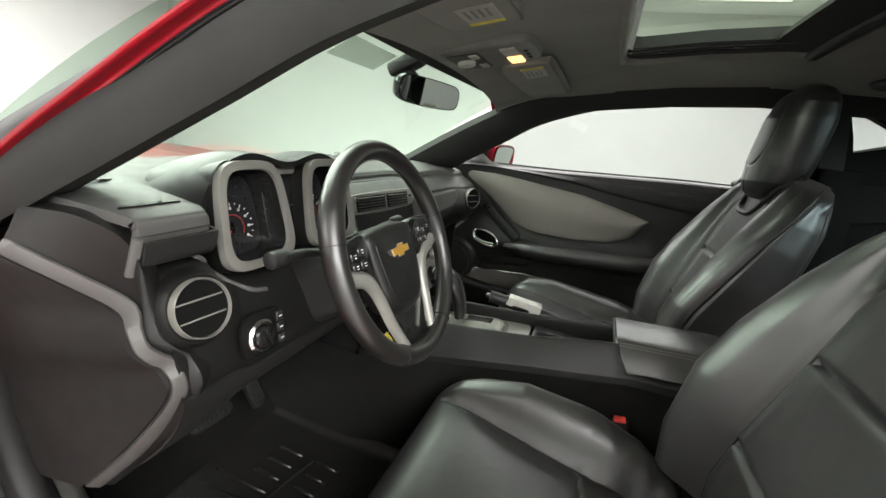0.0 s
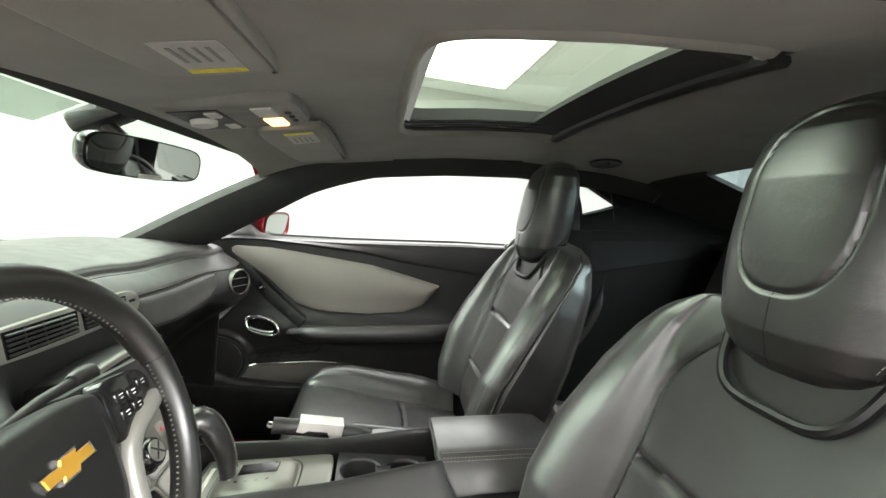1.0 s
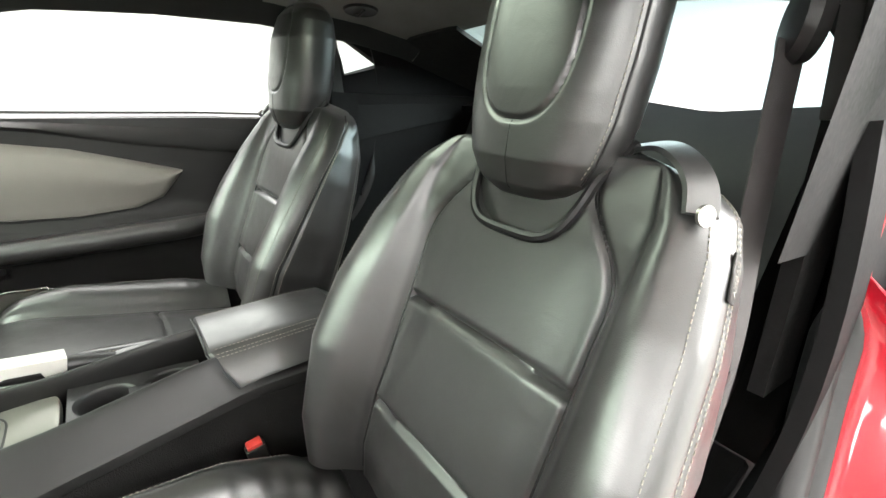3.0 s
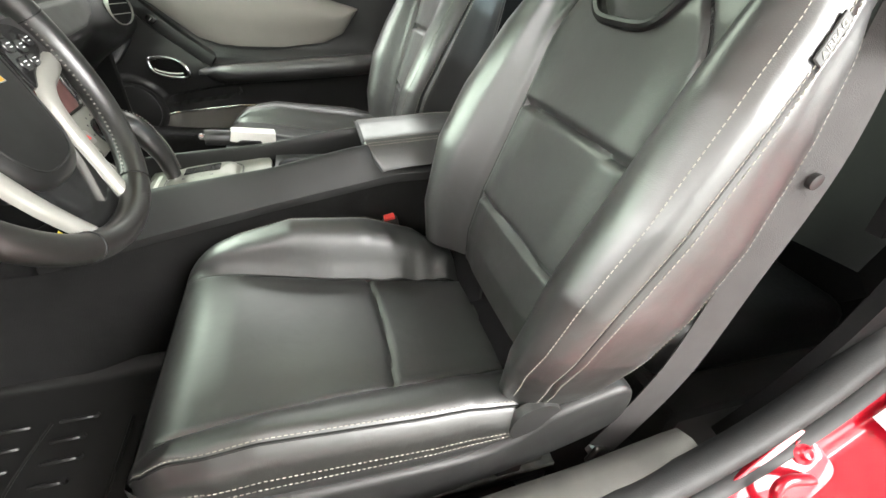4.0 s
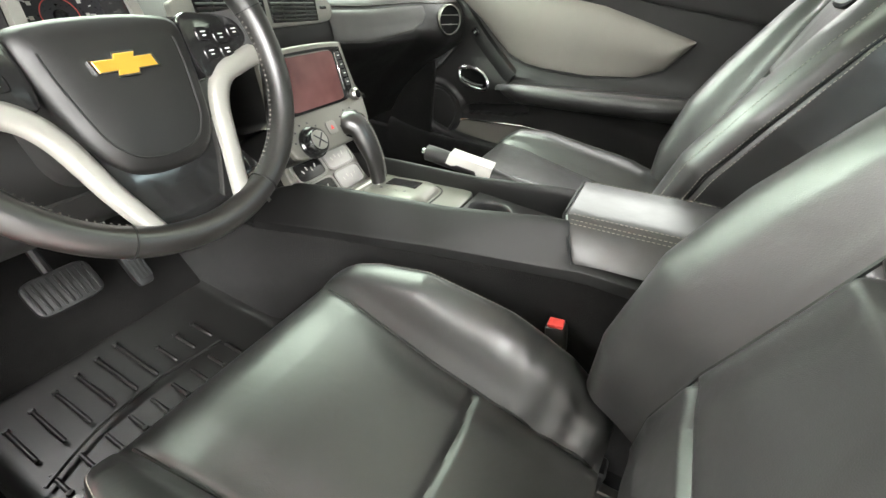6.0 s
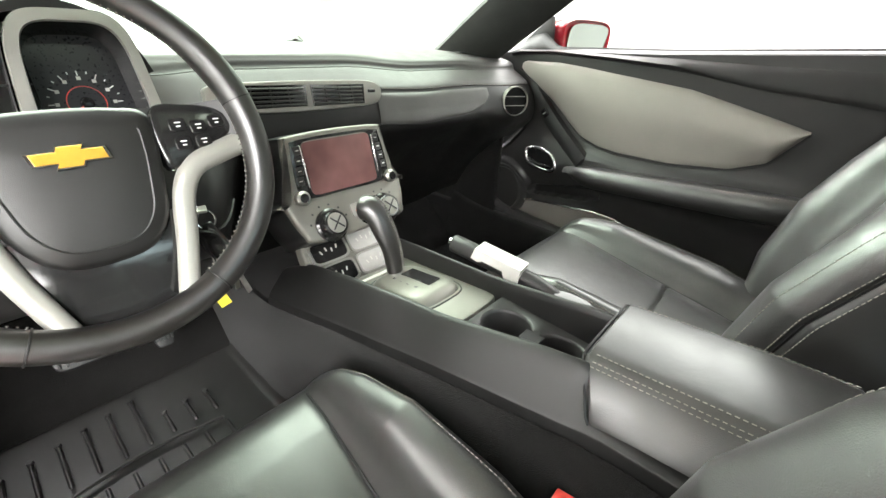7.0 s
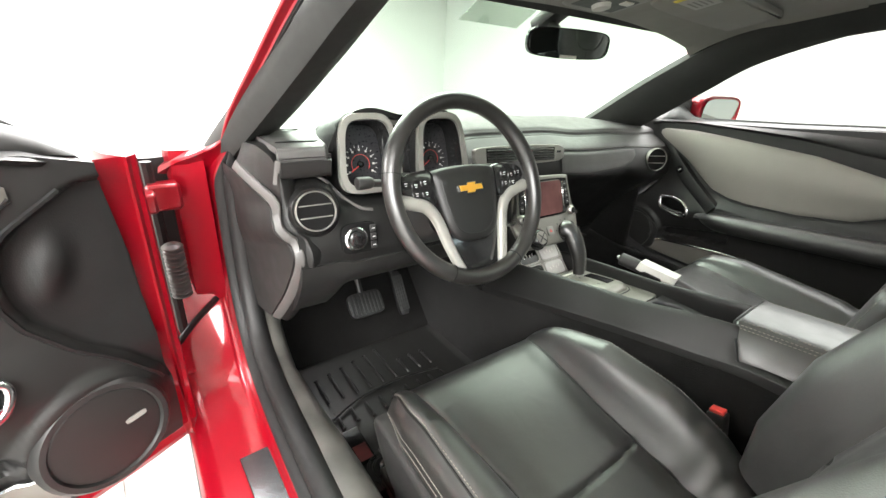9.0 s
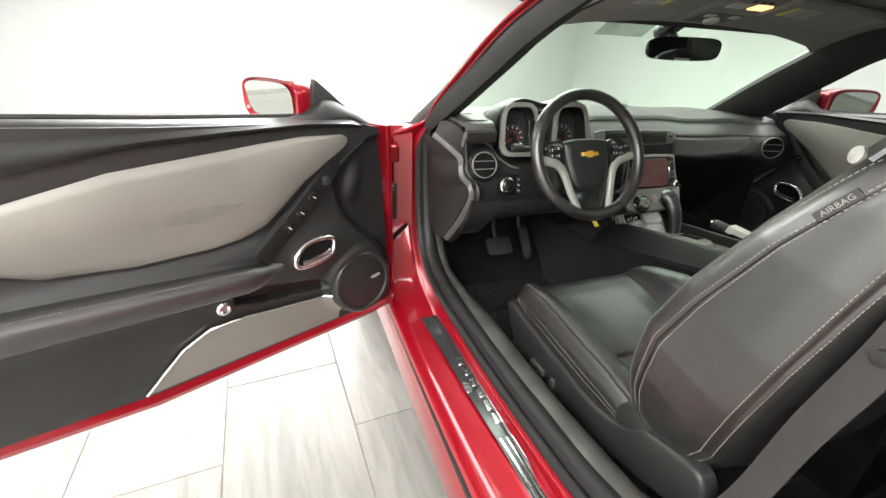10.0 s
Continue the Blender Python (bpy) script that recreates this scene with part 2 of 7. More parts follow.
# Grey of the boot; on the end cap it paints the chamfer's highlight.
TRIMEDGE = surface("boot_and_lit_edge_grey", (0.085, 0.081, 0.078), 0.42, spec=0.5, vary=0.12, vary_size=9)
WARMGREY = surface("warm_grey_plastic", (0.018, 0.0170, 0.0165), 0.55, spec=0.35, vary=0.12, vary_size=7)
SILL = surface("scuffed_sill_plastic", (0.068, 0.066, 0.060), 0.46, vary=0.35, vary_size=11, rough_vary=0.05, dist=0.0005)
GLOSS = surface("gloss_black_plastic", (0.012, 0.012, 0.012), 0.12, vary_size=20, rough_vary=0.05)
RUBBER = surface("black_rubber", (0.009, 0.009, 0.009), 0.55, grain=0.2, grain_size=500, vary_size=12)
MATRUBBER = surface("mat_rubber", (0.0155, 0.0152, 0.0145), 0.36, spec=0.5, vary=0.18, vary_size=9, rough_vary=0.03)
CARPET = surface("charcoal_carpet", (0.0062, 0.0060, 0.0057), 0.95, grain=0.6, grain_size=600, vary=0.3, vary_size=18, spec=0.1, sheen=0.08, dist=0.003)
FABRIC = surface("headliner_fabric", (0.240, 0.233, 0.212), 0.95, grain=0.5, grain_size=700, vary=0.08, vary_size=10, spec=0.15, sheen=0.1, dist=0.0005)
PILLAR = surface("pillar_fabric", (0.032, 0.0325, 0.031), 0.85, grain=0.4, grain_size=800, vary=0.1, vary_size=10, spec=0.25, dist=0.0004)
SILVER = surface("silver_paint", (0.26, 0.255, 0.232), 0.34, metal=0.3, vary=0.05, vary_size=9, rough_vary=0.03)
FASCIA = surface("satin_champagne_plastic", (0.165, 0.160, 0.140), 0.40, metal=0.3, vary=0.05, vary_size=9, rough_vary=0.03)
PANELCLOTH = surface("champagne_door_insert", (0.235, 0.222, 0.200), 0.42, metal=0.35, grain=0.25, grain_size=1300, vary=0.07, vary_size=5, dist=0.0003)
CHROME = surface("chrome", (0.75, 0.75, 0.75), 0.18, metal=1.0, vary=0.05, vary_size=30, rough_vary=0.04)
STEEL = surface("zinc_steel", (0.42, 0.41, 0.38), 0.35, metal=1.0, vary=0.25, vary_size=40, rough_vary=0.05)
# Steel coloured dark, to hold the reflection of the dark roof.
PLATE = surface("polished_sill_plate", (0.13, 0.135, 0.14), 0.20, metal=0.8, vary=0.12, vary_size=25, rough_vary=0.05)
RED = surface("red_car_paint", (0.30, 0.003, 0.012), 0.28, metal=0.25, spec=0.2, vary=0.025, vary_size=1.5, coat=1.0, rough_vary=0.005)
GOLD = surface("gold_emblem", (0.72, 0.40, 0.06), 0.30, metal=0.6, vary=0.08, vary_size=8, rough_vary=0.02)
MIRROR = surface("mirror_glass", (0.50, 0.53, 0.50), 0.02, metal=1.0, vary=0.01, rough_vary=0.01)
# The reddish reflection on the screen is put into its base colour.
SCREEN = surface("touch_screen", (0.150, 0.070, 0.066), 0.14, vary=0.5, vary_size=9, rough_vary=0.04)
DIAL = surface("dial_face", (0.015, 0.015, 0.017), 0.3, vary_size=60)
WHITE = surface("white_print", (0.75, 0.75, 0.73), 0.6, vary_size=50, vary=0.05)
STICKER = surface("sticker_and_glare_white", (0.40, 0.39, 0.37), 0.5, vary_size=60, vary=0.06)
YELLOW = surface("yellow_print", (0.75, 0.62, 0.05), 0.5, vary_size=50)
REDPLASTIC = surface("red_button", (0.65, 0.06, 0.05), 0.4, vary_size=50)
DULLRED = surface("dull_red_badge", (0.12, 0.015, 0.015), 0.5, vary_size=50)
BELT = surface("grey_webbing", (0.036, 0.033, 0.0325), 0.75, grain=0.8, grain_size=900, vary=0.08, vary_size=12, dist=0.0006)
GREY = surface("mid_grey_plastic", (0.20, 0.195, 0.18), 0.5, vary_size=20)
CREAM = surface("pale_grey_plastic", (0.55, 0.54, 0.50), 0.45, vary_size=20, vary=0.08)
WALL = surface("white_wall_paint", (0.53, 0.54, 0.53), 0.8, vary=0.02, vary_size=1.5)
CEIL = surface("ceiling_paint", (0.70, 0.71, 0.70), 0.9, grain=0.1, grain_size=80, vary=0.04, vary_size=1.2)
JOINT = surface("tile_grout", (0.30, 0.29, 0.27), 0.9, grain=0.4, grain_size=300)
WINDSHIELD = pane("green_tinted_glass", (0.60, 0.72, 0.62))
SIDEGLASS = pane("clear_side_glass", (0.60, 0.63, 0.61))
REARGLASS = pane("rear_glass", (0.62, 0.80, 0.84))
ROOFGLASS = pane("sunroof_glass", (0.54, 0.64, 0.53))
BANDGLASS = pane("shade_film", (0.72, 0.75, 0.72))
LIGHT = glow("light_panel", (1.0, 0.985, 0.96), 8.0)
# Fill panels, added to brighten the seats, dash and door side.
FILL_SIDE = glow("side_fill_panel", (1.0, 0.985, 0.96), 19.0)
FILL_OVER = glow("bonnet_fill_panel", (1.0, 0.985, 0.96), 15.0)
FILL_FRONT = glow("front_fill_panel", (1.0, 0.985, 0.96), 32.0)
LAMP = glow("warm_bulb", (1.0, 0.55, 0.22), 2.6)


def tile_material():
    """Pale wood-look stoneware: streaks along the plank, tone by piece."""
    m = surface("pale_stoneware", (0.58, 0.575, 0.53), 0.38, grain=0.06, grain_size=120, vary=0.05, vary_size=2)
    nt = m.node_tree
    b = nt.nodes["Principled BSDF"]
    co = nt.nodes.new("ShaderNodeTexCoord")
    mp = nt.nodes.new("ShaderNodeMapping")
    mp.inputs["Scale"].default_value = (14.0, 1.6, 1.0)
    info = nt.nodes.new("ShaderNodeObjectInfo")
    add = nt.nodes.new("ShaderNodeVectorMath")
    add.operation = "ADD"
    nt.links.new(co.outputs["Object"], add.inputs[0])
    nt.links.new(info.outputs["Random"], add.inputs[1])
    nt.links.new(add.outputs["Vector"], mp.inputs["Vector"])
    nz = nt.nodes.new("ShaderNodeTexNoise")
    nz.inputs["Scale"].default_value = 2.2
    nz.inputs["Detail"].default_value = 8.0
    nz.inputs["Distortion"].default_value = 0.6
    nt.links.new(mp.outputs["Vector"], nz.inputs["Vector"])
    ramp = nt.nodes.new("ShaderNodeValToRGB")
    ramp.color_ramp.elements[0].position, ramp.color_ramp.elements[1].position = 0.3, 0.72
    ramp.color_ramp.elements[0].color = (0.205, 0.202, 0.186, 1)
    ramp.color_ramp.elements[1].color = (0.315, 0.312, 0.291, 1)
    nt.links.new(nz.outputs["Fac"], ramp.inputs["Fac"])
    tone = nt.nodes.new("ShaderNodeMapRange")
    tone.inputs["To Min"].default_value, tone.inputs["To Max"].default_value = 0.88, 1.06
    nt.links.new(info.outputs["Random"], tone.inputs["Value"])
    sc = nt.nodes.new("ShaderNodeVectorMath")
    sc.operation = "SCALE"
    nt.links.new(ramp.outputs["Color"], sc.inputs[0])
    nt.links.new(tone.outputs["Result"], sc.inputs["Scale"])
    nt.links.new(sc.outputs["Vector"], b.inputs["Base Color"])
    return m


# Rails and belt anchors: darker than the bolts' steel.
DARKSTEEL = surface("dull_dark_steel", (0.14, 0.135, 0.125), 0.38, metal=1.0, vary=0.35, vary_size=40, rough_vary=0.05)
SWITCHGREY = surface("dark_switch_grey", (0.055, 0.053, 0.050), 0.45, vary_size=30)
# Near-black put in as shade for hollows and rear trim; also the switch panel.
HOLLOW = surface("shade_and_panel_black", (0.004, 0.004, 0.004), 0.8, spec=0.15, vary_size=30)
STAIN = surface("faint_rub_mark", (0.20, 0.19, 0.17), 0.45, metal=0.3, vary_size=30, vary=0.1)
TILE = tile_material()


# ---- the photo room ----
X0, X1, Y0, Y1, H = -7.0, 6.4, -7.0, 9.6, 3.2


def slab(name, lo, hi, material, label, category="wall"):
    c = [(a + b) / 2 for a, b in zip(lo, hi)]
    s = [b - a for a, b in zip(lo, hi)]
    return tagged(part(name, rbox(*s, 0.0, m=Matrix.Translation(c)), material), label, category, kind="structure")


slab("wall_east", (X1, Y0 - 0.15, 0), (X1 + 0.15, Y1 + 0.15, H), WALL, "smooth white painted wall of the photo room")
slab("wall_west", (X0 - 0.15, Y0 - 0.15, 0), (X0, Y1 + 0.15, H), WALL, "smooth white painted wall behind the open door")
slab("wall_north", (X0, Y1, 0), (X1, Y1 + 0.15, H), WALL, "smooth white painted wall ahead of the car")
slab("wall_south", (X0, Y0 - 0.15, 0), (X1, Y0, H), WALL, "smooth white painted wall behind the car")
slab("ceiling", (X0 - 0.15, Y0 - 0.15, H), (X1 + 0.15, Y1 + 0.15, H + 0.12), CEIL, "white painted ceiling with large light panels", "ceiling")


def light_panel(cx, cy, sx, sy, glowing=LIGHT):
    t = thing("ceiling_light", "large flat white ceiling light panel, from a set mostly added for fill", "ceiling light", "ceiling light panels", at=pose(cx, cy, H - 0.04))
    part("diffuser", rbox(sx, sy, 0.02, 0.004, 1), glowing, t, "bright white diffuser")
    for dx, dy, lx, ly in ((0, sy / 2 + 0.02, sx + 0.08, 0.04), (0, -sy / 2 - 0.02, sx + 0.08, 0.04), (sx / 2 + 0.02, 0, 0.04, sy), (-sx / 2 - 0.02, 0, 0.04, sy)):
        part("frame", rbox(lx, ly, 0.078, 0.004, 1, Matrix.Translation((dx, dy, 0))), CREAM, t)


light_panel(3.4, 0.0, 4.4, 3.9)
# From here on the panels are unseen ones, added as fill light.
light_panel(-0.2, 5.4, 6.0, 2.8, FILL_FRONT)
light_panel(0.3, 1.9, 2.6, 2.2, FILL_OVER)
light_panel(-4.2, -3.8, 4.6, 4.6, FILL_SIDE)
light_panel(-5.2, 3.0, 2.0, 3.0, FILL_SIDE)
light_panel(1.6, -4.6, 5.0, 2.4)


# ---- car body: everything is given for the passenger side (x > 0) and mirrored ----
body = thing("car", "red two-door coupe body with black window seals", "car")


def both(f):
    return f(lambda q: q), f(mirrored)


# roof: inner and outer height over the plan
def head_z(x, y):
    z = ni(y, [-1.75, -1.42, -1.25, -1.0, -0.70, -0.45, -0.27, -0.05, 0.13, 0.2], [1.22, 1.345, 1.387, 1.411, 1.414, 1.391, 1.364, 1.326, 1.276, 1.25])
    a = abs(x)
    return z - 0.044 * (a / 0.55) ** 2.4 - 0.10 * max(a - 0.55, 0) / 0.1 * 0.55


SUN = (0.328, -0.690, -0.268)   # half width, rear edge, front edge
SUN_X = -0.026                  # its middle


def patch(x0, x1, y0, y1, dz, nu=24, nv=24):
    return grid(lambda u, v: V(x0 + (x1 - x0) * u, y0 + (y1 - y0) * v, head_z(x0 + (x1 - x0) * u, y0 + (y1 - y0) * v) + dz), nu, nv)


def roof_sheet(dz, w, front, rear, more=0.0):
    s, ry, fy = SUN
    s, ry, fy = s + more, ry - more, fy + more
    return joined(patch(-w, w, fy, front, dz, 48, 20), patch(-w, w, rear, ry, dz, 48, 30), patch(-w, SUN_X - s, ry, fy, dz), patch(SUN_X + s, w, ry, fy, dz))


ceiling_lining = tagged(part("headliner", solid(roof_sheet(0, 0.62, 0.13, -1.23), -0.008), FABRIC), "dark grey fabric headliner round the sunroof", "headliner", kind="structure")
part("roof_skin", solid(roof_sheet(0.060, 0.66, 0.16, -1.26, 0.05), 0.004), RED, body, "red painted roof", sharp=60)

# sunroof: rim, tracks, glass and the half-drawn shade
sun = thing("sunroof", "tinted glass sunroof with a half-drawn dark shade", "sunroof")
s, ry, fy = SUN
cy = (fy + ry) / 2
loop = []
for x, y in ellipse(s - 0.004, (fy - ry) / 2 - 0.004, 96, 9):
    loop.append(V(SUN_X + x, cy + y, head_z(SUN_X + x, cy + y)))
edge = []
for p in loop:
    c = V(SUN_X, cy, p.z)
    o = (p - c).normalized()
    edge.append([p + o * 0.022 + V(0, 0, 0.003), p + o * 0.014 + V(0, 0, -0.005), p + o * 0.004 + V(0, 0, -0.007), p - o * 0.004 + V(0, 0, -0.002), p - o * 0.006 + V(0, 0, 0.008)])
part("rim", loft(edge + [edge[0]], False, False), FABRIC, sun, "padded fabric rim", sharp=70)
part("rim_wall", loft([[p + V(0, 0, 0.006), p + V(0, 0, 0.035), p + V(0, 0, 0.064)] for p in loop + loop[:1]], False, False), RUBBER, sun, "dark well of the opening")
for sx in (-1, 1):
    half = 0.058 if sx > 0 else 0.012
    x = SUN_X + sx * (s - half)
    run = [V(x, y, head_z(x, y) + 0.010) for y in np.linspace(fy - 0.012, ry + 0.02, 20)]
    part("track", sweep(run, [(-half, 0.000), (half, 0.000), (half, 0.026), (-half, 0.026)]), RUBBER, sun, "black guide track")
    for o in (-0.75 * half, -0.2 * half, 0.4 * half, 0.75 * half):
        part("track_lip", tube([p + V(o, 0, -0.004) for p in run], 0.0025, 6), PLASTIC, sun)
    for y in (-0.36, -0.52):
        part("track_clip", rbox(0.018, 0.022, 0.010, 0.003, 1, pose(x - sx * 0.3 * half, y, head_z(x, y) + 0.008)), PLASTIC, sun)
run = [V(x, fy - 0.012, head_z(x, fy) + 0.012) for x in np.linspace(SUN_X - s + 0.03, SUN_X + s - 0.03, 14)]
part("front_bar", sweep(run, [(-0.010, -0.004), (0.010, -0.004), (0.010, 0.010), (-0.010, 0.010)]), GLOSS, sun)
part("roof_glass", grid(lambda u, v: V(SUN_X - 0.38 + 0.76 * u, ry - 0.05 + (fy - ry + 0.1) * v, head_z(SUN_X - 0.38 + 0.76 * u, ry - 0.05 + (fy - ry + 0.1) * v) + 0.062), 12, 12), ROOFGLASS, sun, "grey-green tinted glass panel")
shade = lambda u, v: V(SUN_X - 0.290 + 0.58 * u, ry + 0.108 * v, head_z(SUN_X - 0.290 + 0.58 * u, ry + 0.108 * v) + 0.004 + 0.012 * v)
sh = part("sunshade", solid(grid(shade, 12, 6), 0.010), PILLAR, sun, "dark sliding shade")
part("shade_rail", sweep([V(x, ry + 0.006, head_z(x, ry) - 0.006) for x in np.linspace(SUN_X - 0.315, SUN_X + 0.315, 24)], circle(0.013, 10, 1.3, 0.8)), PLASTIC, sun, "rounded dark rail")
for y, w in ((0.040, 0.075), (0.056, 0.060)):
    p = shade(0.52, y / 0.108)
    part("shade_handle", rbox(w, 0.007, 0.006, 0.002, 2, pose(p.x, p.y, p.z - 0.003, -7)), GLOSS, sh, "grip bar of the shade")

# pillars and roof rails, inner trim
A_LINE = [V(0.598, -1.05, 1.372), V(0.602, -0.80, 1.376), V(0.606, -0.50, 1.354), V(0.608, -0.25, 1.314), V(0.616, -0.02, 1.243), V(0.642, 0.14, 1.158), V(0.678, 0.31, 1.058), V(0.716, 0.47, 0.962), V(0.735, 0.56, 0.91)]
trim_path = spline(A_LINE, 60)
prof = [(-0.050, -0.010), (-0.042, 0.016), (-0.012, 0.030), (0.024, 0.024), (0.046, 0.004), (0.044, -0.016), (0.016, -0.026), (-0.030, -0.024)]


def rail(g):
    path = [p.copy() for p in trim_path]
    return part("pillar_trim", g(sweep(path, prof, up=(0.55, 0.25, 0.8), scale=lambda q: 1.0 + 0.72 * smooth_step(0.16, 0.78, q))), PILLAR, body, "dark fabric pillar and rail trim", sharp=60)


both(rail)
# Shade along the headliner's edge, laid on as a dark strip.
both(lambda g: part("shade_strip", g(grid(lambda u, v: V(0.552 + 0.069 * u, -1.22 + 1.20 * v, head_z(0.552 + 0.069 * u, -1.22 + 1.20 * v) - 0.011 * math.sin(math.pi * u) ** 0.5 - 0.0005), 10, 40)), PILLAR, body, "dark strip standing for shade along the roof edge", sharp=60))

# door opening: seal, red flange and sill, along one loop per side
LOOP = [V(0.655, -1.02, 1.356), V(0.655, -0.75, 1.360), V(0.657, -0.45, 1.336), V(0.662, -0.20, 1.296), V(0.682, 0.02, 1.222), V(0.712, 0.20, 1.112), V(0.742, 0.335, 1.010), V(0.756, 0.390, 0.92), V(0.760, 0.400, 0.80),
        V(0.763, 0.385, 0.65), V(0.766, 0.330, 0.54), V(0.768, 0.24, 0.488), V(0.769, 0.10, 0.468), V(0.768, -0.15, 0.462), V(0.764, -0.42, 0.466), V(0.758, -0.66, 0.488), V(0.745, -0.86, 0.555), V(0.728, -1.00, 0.66), V(0.705, -1.085, 0.80),
        V(0.685, -1.12, 0.98), V(0.668, -1.115, 1.16), V(0.657, -1.085, 1.285)]
loop = even(spline(LOOP, 240, True), 200, True)


def out_of(p, i, pts, away, side):
    """Moves a loop point outwards in the opening's plane by away, and to the car's outside by side."""
    a, b = pts[i - 1], pts[(i + 1) % len(pts)]
    t = (b - a).normalized()
    n = V(1, 0, 0).cross(t)
    n.normalize()
    c = V(0.7, -0.35, 0.9)
    if n.dot(p - c) < 0:
        n = -n
    k = 1.0 - 0.90 * smooth_step(0.86, 0.97, p.z)
    return p + n * (away * k) + V(side * k, 0, 0)


def ribbon(rows):
    """A strip round the opening through (away, side) pairs."""
    rings = [[out_of(p, i, loop, a, s_) for a, s_ in rows] for i, p in enumerate(loop)]
    rings.append(rings[0])
    return loft(rings, False, False)


both(lambda g: part("door_seal", g(ribbon([(0.012, -0.030), (-0.004, -0.028), (-0.012, -0.012), (-0.010, 0.006), (0.000, 0.016), (0.012, 0.014), (0.016, 0.004)])), RUBBER, body, "black rubber door seal", sharp=60))
part("second_seal", mirrored(ribbon([(0.016, 0.010), (0.014, 0.024), (0.022, 0.032), (0.032, 0.028)])), RUBBER, body, sharp=60)
(lambda g: part("aperture", g(ribbon([(0.026, 0.020), (0.034, 0.030), (0.050, 0.034), (0.068, 0.040), (0.074, 0.052), (0.077, 0.085), (0.082, 0.130), (0.080, 0.150), (0.095, 0.168), (0.14, 0.170), (0.14, 0.12)])), RED, body, "glossy red door opening", sharp=50))(mirrored)

# sill: scuffed inner trim, plate, red rocker with black lower seal
def sill_trim(lift):
    return loft([[V(x + 0.30 * (0.76 - x) * smooth_step(-0.1, 0.3, y), y, z + ni(y, [-0.76, -0.62, -0.4, 0.1, 0.25, 0.33, 0.40, 0.46], [0.050, 0.024, 0.006, 0.004] + [lift * q for q in (0.022, 0.07, 0.16, 0.30)])) for x, z in ((0.66, 0.30), (0.672, 0.41), (0.688, 0.452), (0.712, 0.464), (0.742, 0.463), (0.757, 0.455))] for y in np.linspace(0.46, -0.76, 36)], False, False)


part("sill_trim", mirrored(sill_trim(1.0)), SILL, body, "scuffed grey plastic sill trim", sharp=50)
# Same trim in carpet black: the shade on this side is in its colour.
part("sill_trim", sill_trim(0.1), CARPET, body, "sill trim darkened for shade under the closed door", sharp=50)
both(lambda g: part("rocker", g(loft([[V(x, y, z) for x, z in ((0.800, 0.418), (0.806, 0.392), (0.822, 0.384), (0.880, 0.380), (0.900, 0.374), (0.926, 0.352), (0.940, 0.30), (0.935, 0.20), (0.90, 0.17), (0.79, 0.165), (0.785, 0.30), (0.79, 0.40))] for y in np.linspace(0.62, -0.95, 20)])), RED, body, "red painted rocker panel", sharp=40))
both(lambda g: part("rocker_seal", g(tube([V(0.931, y, 0.352) for y in np.linspace(0.36, -0.9, 30)], 0.009, 8)), RUBBER, body))


def sill_plate(g, mirror):
    sp = part("sill_plate", g(rbox(0.054, 0.78, 0.004, 0.0015, 1, pose(0.820, -0.29, 0.3975, 0, 0, -2.5))), PLATE, body, "brushed steel sill plate with raised bars")
    for k in range(6):
        part("letter_bar", g(rbox(0.018, 0.030, 0.0025, 0.0008, 1, pose(0.817 + 0.0435 * (-0.17 - 0.036 * k + 0.29), -0.135 - 0.042 * k, 0.4005))), CHROME, sp)
    part("badge", g(prism(ellipse(0.018, 0.010, 16, 3), 0.002, 0.0005, 1, pose(0.842, -0.235, 0.3995, 0, 0, 90))), CHROME, sp)
    for k in range(3):
        part("rib", g(rbox(0.008, 0.27, 0.003, 0.001, 1, pose(0.798 + 0.015 * k, -0.535, 0.4005, 0, 0, -2.5))), CHROME, sp)
    return sp


sill_plate(mirrored, True)
sill_plate(lambda q: q, False)

# front quarter: hinge pillar face, fender and cowl
# Added black block that imitates the deep shadow in the wing gap.
both(lambda g: part("wing_gap_shade", g(loft([[V(x, y, z) for x, y in ((0.864, 0.470), (0.905, 0.462), (0.945, 0.468), (0.945, 0.500), (0.864, 0.500))] for z in np.linspace(0.37, 0.93, 14)])), RUBBER, body, "black block standing for deep shadow in the wing gap", sharp=40))
both(lambda g: part("hinge_pillar", g(loft([[V(x, y + ni(z, [0.3, 0.6, 0.95], [-0.03, 0.0, 0.0]), z) for x, y in ((0.80, 0.435), (0.83, 0.447), (0.862, 0.452), (0.872, 0.47), (0.872, 0.52), (0.80, 0.52))] for z in np.linspace(0.36, 0.945, 16)])), RED, body, "red hinge pillar", sharp=40))
both(lambda g: part("fender", g(loft([[V(x, y, z) for x, y in ((0.915, 0.445), (0.938, 0.445), (0.945, 0.46), (0.952, 1.2), (0.90, 1.75), (0.86, 1.75), (0.915, 1.2))] for z in (0.30, 0.5, 0.7, 0.78, 0.815)])), RED, body, "red front fender", sharp=40))
part("cowl", solid(grid(lambda u, v: V(-0.90 + 1.80 * u, 0.56 + 1.2 * v + 0.3 * (1 - (2 * u - 1) ** 2) * (1 - v), 0.800 - 0.10 * v - 0.05 * (2 * u - 1) ** 4), 24, 16), -0.01), RED, body, "red bonnet")
part("firewall", rbox(1.50, 0.02, 0.76, 0.004, 1, pose(0, 0.80, 0.53)), CARPET, body)
part("kick_panel", rbox(0.02, 0.56, 0.62, 0.006, 1, pose(0.742, 0.56, 0.58)), CARPET, body)
